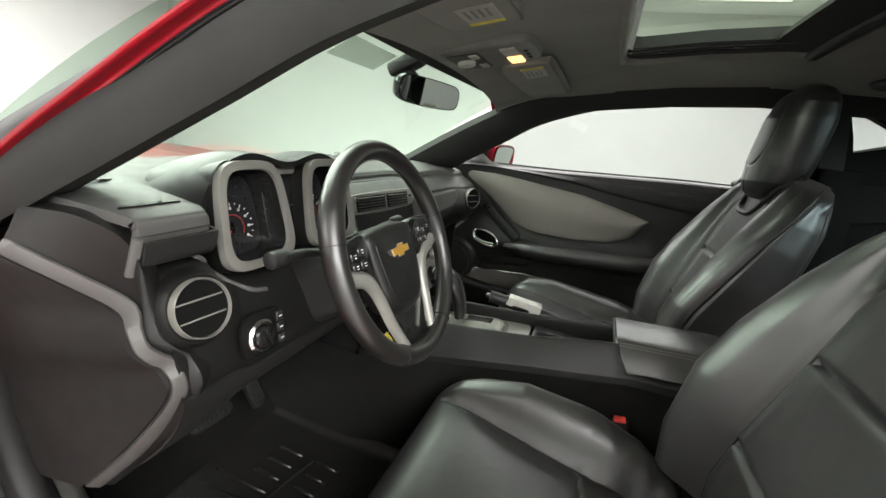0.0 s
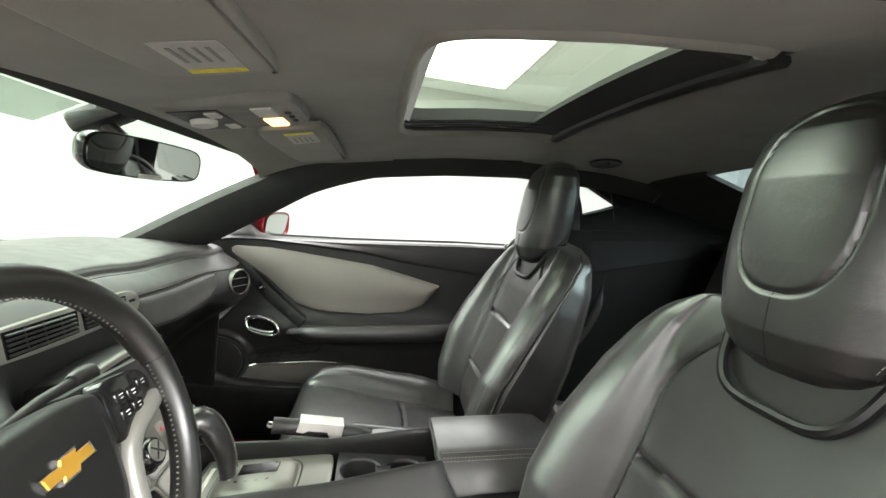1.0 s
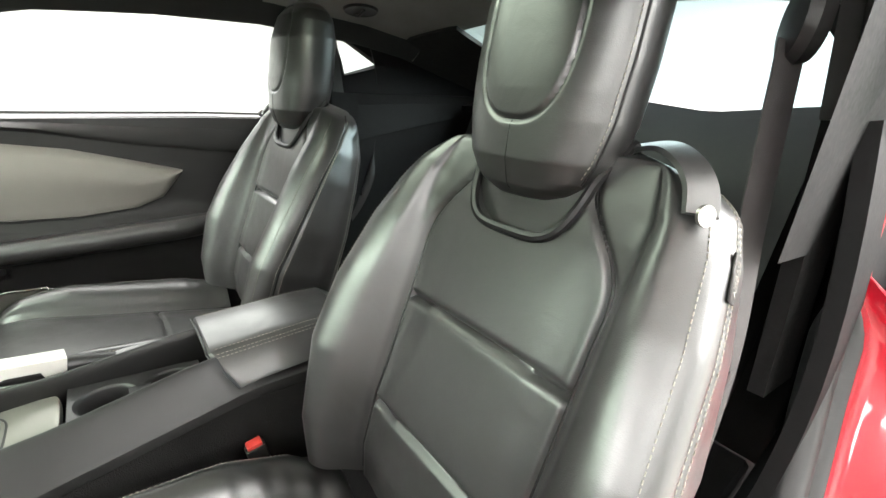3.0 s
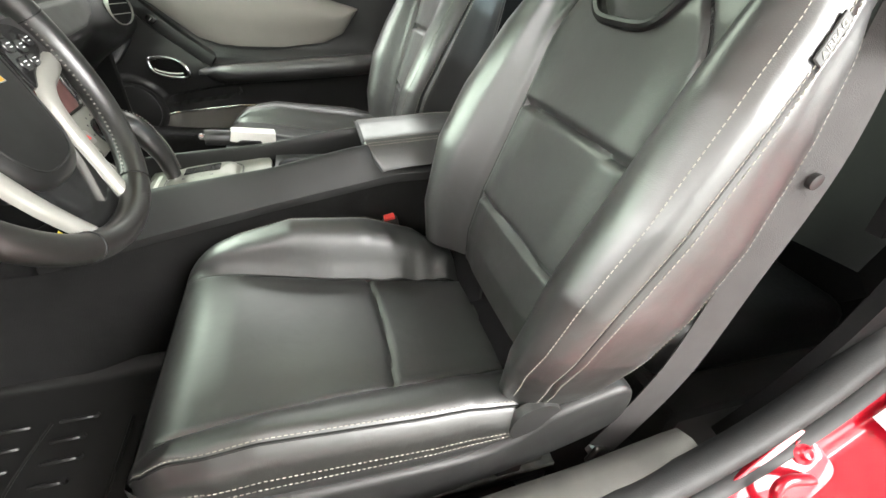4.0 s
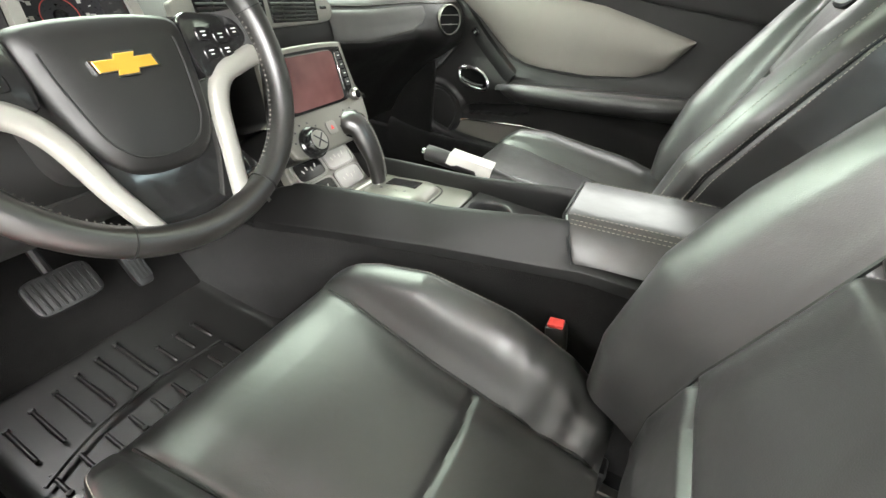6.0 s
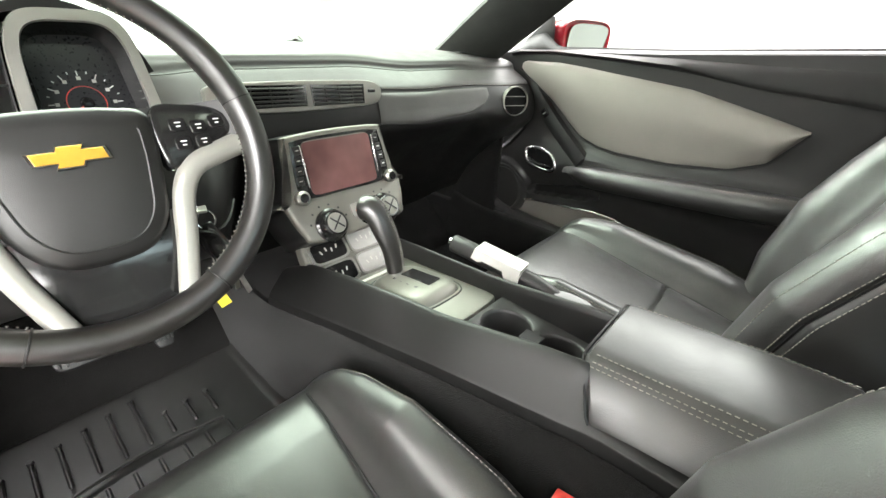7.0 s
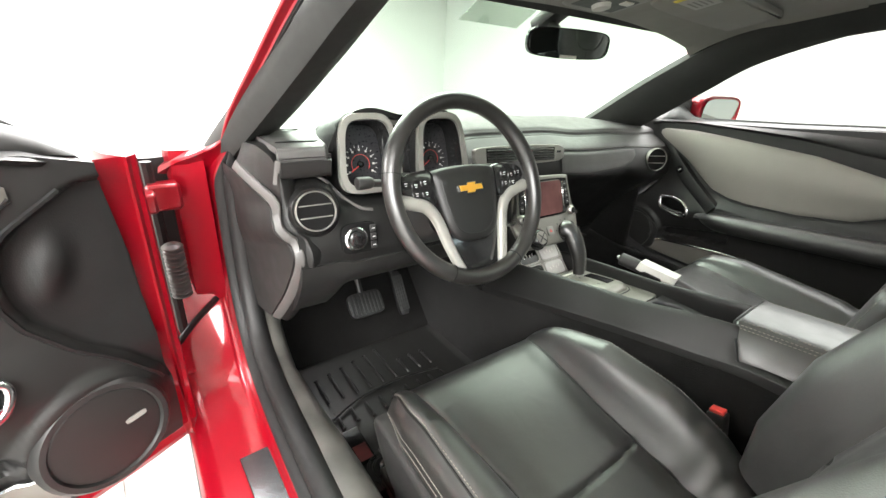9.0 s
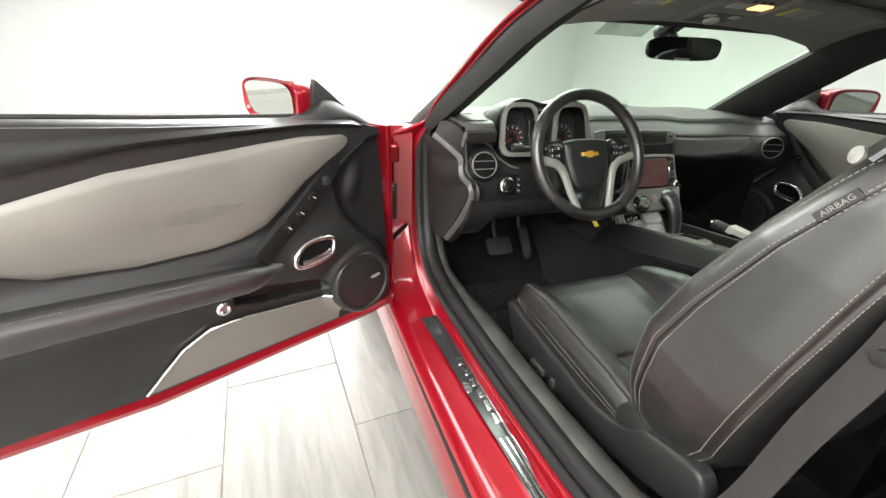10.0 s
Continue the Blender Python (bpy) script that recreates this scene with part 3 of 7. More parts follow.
part("kick_panel", rbox(0.02, 0.30, 0.62, 0.006, 1, pose(-0.738, 0.68, 0.58)), CARPET, body)
# hinges, strap and wiring boot in the driver's door gap
for z in (0.86, 0.44):
    part("hinge", joined(rbox(0.06, 0.05, 0.055, 0.006, 1, pose(-0.885, 0.415, z)), rbox(0.03, 0.07, 0.04, 0.005, 1, pose(-0.915, 0.385, z))), RED, body, "red painted door hinge")
part("check_strap", tube([V(-0.825, 0.43, 0.590), V(-0.880, 0.375, 0.572), V(-0.92, 0.32, 0.560)], 0.007, 8), RUBBER, body, "black door check strap")
# Added dark strip in place of the shadow between door and pillar.
part("door_gap_shade", tube([V(-0.905, 0.425, z) for z in np.linspace(0.42, 0.93, 16)], 0.011, 8, up=(1, 0, 0)), RUBBER, body, "black strip standing for shadow in the door gap")
bellows = [(0.012, 0.0)]
for k in range(13):
    bellows += [(0.0125, 0.0098 * k + 0.002), (0.0200, 0.0098 * k + 0.0050), (0.0200, 0.0098 * k + 0.0078)]
bellows += [(0.014, 0.130), (0.0, 0.131)]
part("wiring_boot", lathe(bellows, 16, pose(-0.892, 0.378, 0.640, 6)), TRIMEDGE, body, "ribbed rubber wiring boot")
# striker, bolts and sticker on the rear of the driver's opening
jn = V(-0.70, 0.24, 0.66).normalized()
jx = V(0.02, -0.112, 0.055).normalized()
SJ = axes(V(-0.797, -0.828, 0.503) - jn * 0.011, jx, jn.cross(jx))
part("striker_plate", prism(ellipse(0.088, 0.040, 40, 6), 0.007, 0.003, 2, SJ), RED, body, "red painted striker plate")
part("striker", tube(spline([SJ @ V(-0.020, -0.044, 0.002), SJ @ V(-0.026, -0.015, 0.022), SJ @ V(-0.016, 0.016, 0.034), SJ @ V(0.006, 0.020, 0.036), SJ @ V(0.036, -0.004, 0.026), SJ @ V(0.048, -0.024, 0.004)], 28), 0.0072, 10), RED, body, "red painted door striker")
for x, y in ((-0.060, -0.010), (0.062, 0.012)):
    part("bolt", lathe([(0.0165, 0), (0.0165, 0.004), (0.010, 0.006), (0.007, 0.010), (0.003, 0.008), (0, 0.008)], 16, SJ @ pose(x, y, 0.006)), RED, body)

# rear quarter panels outside, boot lid and rear deck, closing the car
both(lambda g: part("quarter_panel", g(loft([[V(x, y, z) for y, z in ((-0.98, 0.32), (-1.10, 0.60), (-1.18, 0.85), (-1.20, 1.0), (-1.75, 1.04), (-2.45, 1.02), (-2.50, 0.60), (-2.40, 0.35), (-1.75, 0.34))] for x in (0.90, 0.945, 0.965, 0.93)])), RED, body, "red rear quarter panel", sharp=40))
part("boot_lid", solid(grid(lambda u, v: V(-0.90 + 1.80 * u, -1.95 - 0.50 * v, 1.165 - 0.05 * v - 0.04 * (2 * u - 1) ** 4), 20, 8), -0.01), RED, body, "red boot lid")
part("tail_panel", rbox(1.80, 0.03, 0.70, 0.02, 2, pose(0, -2.46, 0.72)), RED, body)
part("underbody", rbox(1.30, 3.2, 0.02, 0.004, 1, pose(0, -0.85, 0.175)), PLASTIC, body)

part("nose", loft([[V(x, y, z) for x, z in ((-0.86, 0.30), (-0.88, 0.55), (-0.84, 0.68), (0.84, 0.68), (0.88, 0.55), (0.86, 0.30), (0.80, 0.20), (-0.80, 0.20))] for y in (1.70, 1.80, 1.84)]), RED, body, "red nose panel", sharp=40)


def road_wheel(x, y):
    m = axes((x, y, 0.335), (0, 1, 0), (0, 0, 1))
    w = part("wheel", lathe([(0.20, -0.10), (0.235, -0.115), (0.315, -0.115), (0.335, -0.09), (0.335, 0.09), (0.315, 0.115), (0.235, 0.115), (0.20, 0.10)], 48, m), RUBBER, body, "black road wheel")
    part("rim", lathe([(0.22, -0.105), (0.19, -0.07), (0.06, -0.085), (0, -0.09), (0, 0.09), (0.06, 0.085), (0.19, 0.07), (0.22, 0.105)], 40, m), SILVER, w)


for x in (-0.82, 0.82):
    for y in (1.08, -1.86):
        road_wheel(x, y)

# glass
part("windscreen", grid(lambda u, v: V((2 * u - 1) * (0.735 - 0.115 * v), 0.86 - 0.30 * (2 * u - 1) ** 2 - (0.72 - 0.25 * (2 * u - 1) ** 2) * v, 0.955 + 0.345 * v - 0.022 * (2 * u - 1) ** 2 * v + 0.05 * math.sin(math.pi * v) * 0.5), 24, 20), WINDSHIELD, body, "green-tinted windscreen", shadow=False)
part("screen_header", solid(grid(lambda u, v: V((2 * u - 1) * 0.62, 0.155 - 0.05 * (2 * u - 1) ** 2 - 0.05 * v, 1.266 - 0.012 * (2 * u - 1) ** 2 + 0.03 * v), 24, 6), 0.010), PILLAR, body)
part("side_glass", grid(lambda u, v: V(0.745 - 0.105 * v, ni(v, [0, 1], [0.26, -0.02]) - u * ni(v, [0, 1], [1.16, 0.86]), ni(v, [0, 1], [1.0, 1.270]) + u * 0.085), 10, 8), SIDEGLASS, body, "closed clear side window", shadow=False)
both(lambda g: part("quarter_glass", g(grid(lambda u, v: V(0.686, -0.90 - 0.24 * u, 1.16 + 0.19 * v), 6, 6)), SIDEGLASS, body, "small rear side window", shadow=False))
part("rear_glass", grid(lambda u, v: V((2 * u - 1) * (0.50 + 0.10 * v), -1.245 - 0.74 * v + 0.06 * (2 * u - 1) ** 2, 1.395 - 0.16 * v - 0.03 * (2 * u - 1) ** 2), 20, 14), REARGLASS, body, "blue-tinted rear window", shadow=False)
for g, x0 in ((lambda q: q, 0.335), (mirrored, 0.495)):
    part("rear_screen_pillar", g(solid(grid(lambda u, v: V(x0 + 0.10 * v + (0.670 - x0 - 0.09 * v) * u, -1.185 - 0.74 * v + 0.05 * u, 1.366 - 0.16 * v - 0.055 * u * u), 10, 20), 0.012)), PILLAR, body, "dark trim beside the rear window", sharp=60)
QW = [(-0.948, 1.336), (-1.000, 1.318), (-1.060, 1.290), (-1.112, 1.266), (-1.060, 1.246), (-0.992, 1.222), (-0.978, 1.260)]
QO = [(-0.79, 1.37), (-1.02, 1.41), (-1.27, 1.385), (-1.98, 1.22), (-1.02, 1.00), (-0.79, 1.02)]


def edge_line(pts, x):
    """A closed outline with eight steps on each side."""
    out = []
    for (y0, z0), (y1, z1) in zip(pts, pts[1:] + pts[:1]):
        out += [V(x, y0 + (y1 - y0) * k / 8, z0 + (z1 - z0) * k / 8) for k in range(8)]
    return out


qi, qo = edge_line(QW, 0.668), edge_line(QO, 0.655)
ringed = [qo, [a.lerp(b, 0.9) + V(-0.004, 0, 0) for a, b in zip(qo, qi)], [a.lerp(b, 0.97) for a, b in zip(qo, qi)], [p + V(0.02, 0, 0) for p in qi]]
# Rear trims are coloured near-black to stand for the dim cabin.
both(lambda g: part("rear_pillar", g(loft([r + r[:1] for r in ringed], False, False)), HOLLOW, body, "rear pillar trim round the small window, near-black for shade"))
both(lambda g: part("rear_side_trim", g(solid(grid(lambda u, v: V(0.645 + 0.05 * math.sin(3 * v), -0.95 - 0.80 * u, 0.36 + 0.80 * v + 0.05 * u), 16, 16), 0.02)), HOLLOW, body, "rear side trim, near-black for shade"))
part("windscreen_sticker", rbox(0.20, 0.075, 0.0012, 0.0004, 1, axes((-0.13, 0.265, 1.262), (1, 0.04, 0), (0, 0.80, -0.45))), BANDGLASS, body, "grey sensor film beside the mirror")

both(lambda g: part("belt_pillar", g(solid(grid(lambda u, v: V(0.646 - 0.024 * v + 0.01 * u, -0.90 - (0.065 - 0.030 * v) * u + 0.02 * v, 1.16 + 0.20 * v), 10, 8), -0.02)), PILLAR, body, "dark pillar trim behind the door"))
# Near-black here imitates the dark hollow behind the seat.
both(lambda g: part("lower_pillar", g(solid(grid(lambda u, v: V(0.664 - 0.018 * v + 0.01 * u, -0.955 - 0.10 * u + 0.04 * v, 0.80 + 0.36 * v), 8, 10), -0.02)), HOLLOW, body, "lower pillar trim, near-black for shade"))
# cabin floor
both(lambda g: part("side_carpet", g(rbox(0.03, 0.50, 0.20, 0.012, 2, pose(0.735, 0.46, 0.36, 0, -6))), CARPET, body))
part("cabin_floor", rbox(1.44, 1.90, 0.03, 0.004, 1, pose(0, -0.16, 0.255)), CARPET, body, "charcoal carpet floor")
both(lambda g: part("toe_board", g(solid(grid(lambda u, v: V(0.14 + 0.60 * u, 0.46 + 0.34 * v, 0.272 + 0.36 * v), 10, 10), -0.01)), CARPET, body))


# ---- front seats ----
BACK_O, BACK_D, BACK_N, BACK_L = V(0, -0.548, 0.545), V(0, -0.287, 0.958), V(0, 0.958, 0.287), 0.616


_half = {}


def back_half(h):
    """Half outline of the backrest at height h, as (across, forward) pairs from the middle of its front to the middle of its back."""
    if h in _half:
        return _half[h]
    w = ni(h, [0, 0.08, 0.2, 0.33, 0.5, 0.69, 0.82, 0.88, 0.94, 0.98, 1], [0.225, 0.242, 0.260, 0.270, 0.270, 0.255, 0.237, 0.223, 0.194, 0.156, 0.10])
    wi = min(ni(h, [0, 0.3, 0.6, 0.85, 1], [0.150, 0.148, 0.150, 0.155, 0.13]), 0.8 * w)
    amp = ni(h, [0, 0.12, 0.33, 0.5, 0.7, 0.87, 0.94, 1], [0.050, 0.075, 0.085, 0.070, 0.044, 0.012, -0.008, -0.05])
    crest = ni(h, [0, 0.5, 0.75, 0.9, 1], [0.66, 0.62, 0.50, 0.45, 0.5])
    mid = ni(h, [0, 0.1, 0.25, 0.45, 0.8, 0.95, 1], [-0.02, 0.0, 0.008, 0.004, 0.0, -0.012, -0.05])
    deep = ni(h, [0, 0.15, 0.8, 1], [-0.11, -0.135, -0.115, -0.095])
    side = min(-0.03, amp - 0.06)
    if h > 0.88:
        w *= math.sqrt(max(1 - ((h - 0.88) / 0.122) ** 2, 0.03)) / (1 - 1.07 * (h - 0.88))
        wi = min(wi, 0.8 * w)
        close = smooth_step(0.93, 1.0, h) ** 2
        mid, amp, deep, side = (q + (-0.066 - q) * close for q in (mid, amp, deep, side))
    _half[h] = [(0, mid), (0.55 * wi, mid - 0.001), (wi, mid - 0.002), (wi + 0.5 * crest * (w - wi), mid + 0.78 * (amp - mid)), (wi + crest * (w - wi), amp),
            (w - 0.010 - 0.05 * (1 - h) * 0, amp - 0.016 - 0.03 * (0.66 - crest)), (w, amp - 0.048), (w, side), (w - 0.006, min(deep * 0.62, side - 0.02)), (w - 0.035, deep * 0.92), (0.5 * w, deep - 0.012), (0, deep - 0.015)], wi
    return _half[h]


def catmull2(p, u):
    k = len(p) - 1
    j = min(int(u * k), k - 1)
    t = u * k - j
    a, b, c, d = p[max(j - 1, 0)], p[j], p[j + 1], p[min(j + 2, k)]
    if j == 0:
        a = (-c[0], c[1])
    if j == k - 1:
        d = (-b[0], b[1])
    return tuple(0.5 * (2 * b[i] + (c[i] - a[i]) * t + (2 * a[i] - 5 * b[i] + 4 * c[i] - d[i]) * t * t + (3 * b[i] - a[i] - 3 * c[i] + d[i]) * t ** 3) for i in (0, 1))


def back_point(h, u):
    """A point of the backrest: u 0 is the front's middle, 1 and -1 the back's."""
    half, wi = back_half(h)
    x, o = catmull2(half, abs(u))
    if abs(u) < 0.52:
        wg = wi - (wi - 0.088) * smooth_step(0.66, 0.90, h) ** 1.6
        groove = 0.009 * math.exp(-((abs(x) - wg) / 0.0045) ** 2) if h < 0.9 else 0
        if abs(x) < wi:
            for c, k in ((0.235, 0.010), (0.530, 0.014)):
                bow = c + 0.006 * (1 - (x / wi) ** 2)
                groove += k * math.exp(-((h - bow) * BACK_L / 0.0055) ** 2)
            top = ni(abs(x), [0, 0.04, 0.064, 0.080, 0.092], [0.760, 0.765, 0.79, 0.85, 1.02])
            groove += 0.032 * smooth_step(top, top + 0.03, h)
        o -= groove
    if u > 0:
        x *= 1 + ni(h, [0, 0.2, 0.45, 0.8, 0.92, 1], [0, 0.01, 0.055, 0.085, 0.05, 0]) * smooth_step(wi, wi + 0.05, x)
    sew = math.exp(-((abs(u) * 11 - 6.0) / 0.09) ** 2) + 0.7 * math.exp(-((abs(u) * 11 - 8.6) / 0.08) ** 2)
    x -= 0.0035 * sew * smooth_step(1.0, 0.9, h)
    return BACK_O + BACK_D * (h * BACK_L) + BACK_N * o + V(math.copysign(x, u), 0, 0)


def cushion_half(v, inner):
    """Half outline of the cushion at v (0 front, 1 rear), as (across, height) pairs from the top's middle to the bottom's."""
    roll = math.sqrt(max(1 - (1 - min(v / 0.13, 1.0)) ** 2, 0.0))
    zc = ni(v, [0, 0.2, 0.6, 1], [0.560, 0.556, 0.530, 0.502])
    low = ni(v, [0, 0.2, 1], [0.505, 0.495, 0.475])
    zc = 0.515 + (zc - 0.515) * roll
    amp = ni(v, [0, 0.12, 0.38, 0.66, 0.88, 1], [0.0, 0.034, 0.082, 0.088, 0.060, 0.030]) if inner else ni(v, [0, 0.12, 0.3, 0.8, 1], [0.0, 0.034, 0.056, 0.062, 0.05])
    w = ni(v, [0, 0.06, 0.2, 0.7, 1], [0.195, 0.218, 0.232, 0.236, 0.232])
    wi = ni(v, [0, 0.15, 0.5, 1], [0.165, 0.158, 0.135, 0.118])
    return [(0, zc), (0.55 * wi, zc), (wi, zc), (wi + 0.33 * (w - wi), zc + 0.75 * amp), (wi + 0.66 * (w - wi), zc + amp), (w - 0.012, zc + amp - 0.008),
            (w, zc + amp - 0.034), (w - 0.002, low + 0.02), (w - 0.012, low), (0.6 * w, low - 0.005), (0, low - 0.005)], wi


def cushion_point(v, u):
    half, wi = cushion_half(v, u > 0)
    x, z = catmull2(half, abs(u))
    y = -0.040 - 0.51 * v
    if abs(u) < 0.56:
        g = 0.007 * math.exp(-((abs(x) - wi) / 0.0045) ** 2) * smooth_step(0.03, 0.1, v)
        if abs(x) < wi:
            g += 0.007 * math.exp(-((v - 0.655 + 0.02 * (x / wi) ** 2) * 0.51 / 0.005) ** 2)
            g -= 0.006 * math.sin(math.pi * min(v / 0.65, 1.0)) * (1 - (x / wi) ** 2)
        else:
            g += 0.008 * noise.noise(V(x * 12, v * 17, u * 3)) * smooth_step(0.55, 0.85, v) * (1.0 if u > 0 else 0.35)
        z -= g
    return V(math.copysign(x, u), y, z)


def head_point(v, a):
    """A point of the headrest: v from bottom to top, a round it."""
    z = 1.042 + 0.302 * v
    w = ni(v, [0, 0.03, 0.08, 0.16, 0.3, 0.5, 0.72, 0.84, 0.92, 0.97, 1], [0.045, 0.066, 0.083, 0.097, 0.107, 0.111, 0.110, 0.104, 0.090, 0.068, 0.035])
    d = ni(v, [0, 0.05, 0.15, 0.4, 0.7, 0.88, 0.96, 1], [0.034, 0.052, 0.064, 0.070, 0.068, 0.056, 0.038, 0.020])
    c, s = math.cos(a), math.sin(a)
    x, y = w * math.copysign(abs(c) ** 0.84, c), d * math.copysign(abs(s) ** 0.84, s)
    if s > 0:
        r = (abs(x / 0.062) ** 2.6 + abs((z - 1.229) / 0.100) ** 2.6) ** (1 / 2.6)
        y -= 0.0042 * math.exp(-((r - 1) * 0.075 / 0.0024) ** 2) * smooth_step(0.3, 0.6, s)
    return V(x, -0.732 - 0.10 * (z - 1.18) + y, z)


def front_seat(cx, dy, dz, mirror, label):
    t = thing("front_seat", label, "car seat", "front seats", at=pose(cx, dy, dz))
    g = mirrored if mirror else (lambda q: q)
    n = 440
    part("backrest", g(grid(lambda u, v: back_point(v, 2 * u - 1 if u < 1 else -1), n, 120, cu=True, caps=True)), LEATHER, t, sharp=60)
    part("cushion", g(grid(lambda u, v: cushion_point(v, 2 * u - 1 if u < 1 else -1), 190, 110, cu=True, caps=True)), LEATHER, t, sharp=60)
    head = part("headrest", g(grid(lambda u, v: head_point(v, 2 * math.pi * u), 220, 150, cu=True, caps=True)), LEATHER, t, sharp=60)
    # dark seams round the middle panels
    for sd in (-1, 1):
        line = []
        for h in np.linspace(0.02, 0.885, 60):
            half, wi = back_half(h)
            wg = wi - (wi - 0.088) * smooth_step(0.66, 0.90, h) ** 1.6
            u = min((k / 400 for k in range(1, 200)), key=lambda q: abs(catmull2(half, q)[0] - wg))
            line.append(back_point(h, sd * u) + V(0, 0.0012, 0))
        part("panel_seam", g(tube(line, 0.0023, 6, up=(1, 0, 0))), PIPING, t)
        line = []
        for v in np.linspace(0.06, 0.98, 50):
            half, wi = cushion_half(v, sd > 0)
            u = min((k / 400 for k in range(1, 200)), key=lambda q: abs(catmull2(half, q)[0] - wi))
            line.append(cushion_point(v, sd * u) + V(0, 0, 0.0010))
        part("panel_seam", g(tube(line, 0.0023, 6, up=(1, 0, 0))), PIPING, t)
    # stitched seams, laid on the bolsters
    lines = []
    for u in (4.75, 5.83, 6.17, 8.42, 8.76):
        for sd in (-1, 1):
            lines.append((sd, [back_point(h, sd * u / 11) + V(sd * 0.0008, 0.0004, 0) for h in np.linspace(0.03, 0.93, 60)]))
    rows = [stitches(q, up=(sd, 0.3, 0.2)) for sd, q in lines]
    part("stitching", g(joined(*rows)), THREAD, t, "pale twin stitching")
    rows = []
    for u, k in ((4.7 / 10, 0.0012), (6.45 / 10, 0.0), (6.75 / 10, 0.0)):
        rows.append(stitches([cushion_point(v, -u) + V(-0.0010, 0, k) for v in np.linspace(0.03, 0.97, 60)], up=(-1, 0, 0.6)))
    rows.append(stitches([cushion_point(v, 4.7 / 10) + V(0, 0, 0.0012) for v in np.linspace(0.03, 0.85, 60)], up=(0, 0, 1)))
    part("stitching", g(joined(*rows)), THREAD, t, "pale twin stitching")
    part("piping", g(tube([cushion_point(v, -4.95 / 10) + V(-0.0005, 0, 0.0005) for v in np.linspace(0.01, 0.98, 60)], 0.0022, 6)), PIPING, t)
    part("piping", g(tube([back_point(h, -6.0 / 11) + V(0.0008, 0, 0) for h in np.linspace(0.03, 0.95, 60)], 0.0024, 6, up=(1, 0, 0))), PIPING, t)
    part("piping", g(tube([back_point(h, 6.0 / 11) + V(-0.0008, 0, 0) for h in np.linspace(0.03, 0.95, 60)], 0.0024, 6, up=(1, 0, 0))), PIPING, t)
    # rim of the recess under the headrest
    pts = []
    for q in spline([V(-0.100, 0.985, 0), V(-0.090, 0.90, 0), V(-0.076, 0.815, 0), V(-0.050, 0.772, 0), V(0, 0.765, 0), V(0.050, 0.772, 0), V(0.076, 0.815, 0), V(0.090, 0.90, 0), V(0.100, 0.985, 0)], 44):
        o = ni(q.y, [0.76, 0.9, 1.0], [0.003, -0.006, -0.045])
        pts.append(BACK_O + BACK_D * (q.y * BACK_L) + BACK_N * o + V(q.x, 0, 0))
    part("recess_rim", g(tube(pts, 0.0065, 8, up=tuple(BACK_N))), PIPING, t, "black piped rim of the recess under the headrest")
    # headrest posts and seam
    part("collar", g(solid(grid(lambda u, v: V((u - 0.5) * (0.150 + 0.03 * v), -0.708 - 0.020 * v + 0.010 * math.sin(math.pi * u), 0.972 + 0.135 * v), 24, 16), 0.012)), LEATHER, t, "leather collar under the headrest", sharp=60)
    part("seam", g(tube([head_point(v, math.pi * 0.90) + V(-0.0004, 0, 0) for v in np.linspace(0.08, 0.95, 40)], 0.0016, 6, up=(1, 0, 0))), PIPING, head)
    part("seam", g(tube([head_point(v, math.pi * 0.5) + V(0, -0.0004, 0) for v in np.linspace(0.03, 0.285, 14)], 0.0012, 6, up=(1, 0, 0))), PIPING, head)
    part("stitching", g(stitches([head_point(v, math.pi * 0.87) + V(-0.0006, 0.0004, 0) for v in np.linspace(0.1, 0.93, 40)], up=(-1, 0.3, 0))), THREAD, head)
    # plastic flank with the seat switches
    flank = [V(-0.055, 0.515, 0), V(-0.20, 0.503, 0), V(-0.34, 0.490, 0), V(-0.46, 0.486, 0), V(-0.525, 0.508, 0), V(-0.565, 0.540, 0), V(-0.62, 0.556, 0), V(-0.675, 0.567, 0), V(-0.700, 0.545, 0),
             V(-0.700, 0.500, 0), V(-0.672, 0.465, 0), V(-0.55, 0.425, 0), V(-0.40, 0.398, 0), V(-0.25, 0.385, 0), V(-0.15, 0.392, 0), V(-0.09, 0.440, 0)]
    m = axes((-0.210, 0, 0), (0, 1, 0), (0, 0, 1)) @ Matrix.Diagonal((1, 1, -1, 1))
    panel = prism([(p.x, p.y) for p in spline(flank, 80, True)], 0.032, 0.010, 3)
    bmesh.ops.reverse_faces(panel, faces=panel.faces)
    part("side_panel", g(moved(panel, m)), PLASTIC, t, "moulded dark plastic seat flank")
    part("panel_line", g(tube(spline([V(-0.2385, -0.075, 0.455), V(-0.2385, -0.2, 0.448), V(-0.2385, -0.38, 0.440), V(-0.2385, -0.47, 0.444), V(-0.2385, -0.56, 0.49), V(-0.2385, -0.66, 0.53)], 30), 0.003, 6, up=(1, 0, 0))), PIPING, t)
    for y, sy, sz in ((-0.245, 0.058, 0.020), (-0.312, 0.016, 0.028)):
        part("switch", g(rbox(0.016, sy, sz, 0.005, 2, Matrix.Translation((-0.243, y, 0.425 if sy > 0.03 else 0.428)))), SWITCHGREY, t, "grey seat adjuster switch")
    part("inner_panel", g(rbox(0.03, 0.50, 0.10, 0.012, 2, Matrix.Translation((0.212, -0.30, 0.45)))), PLASTIC, t)
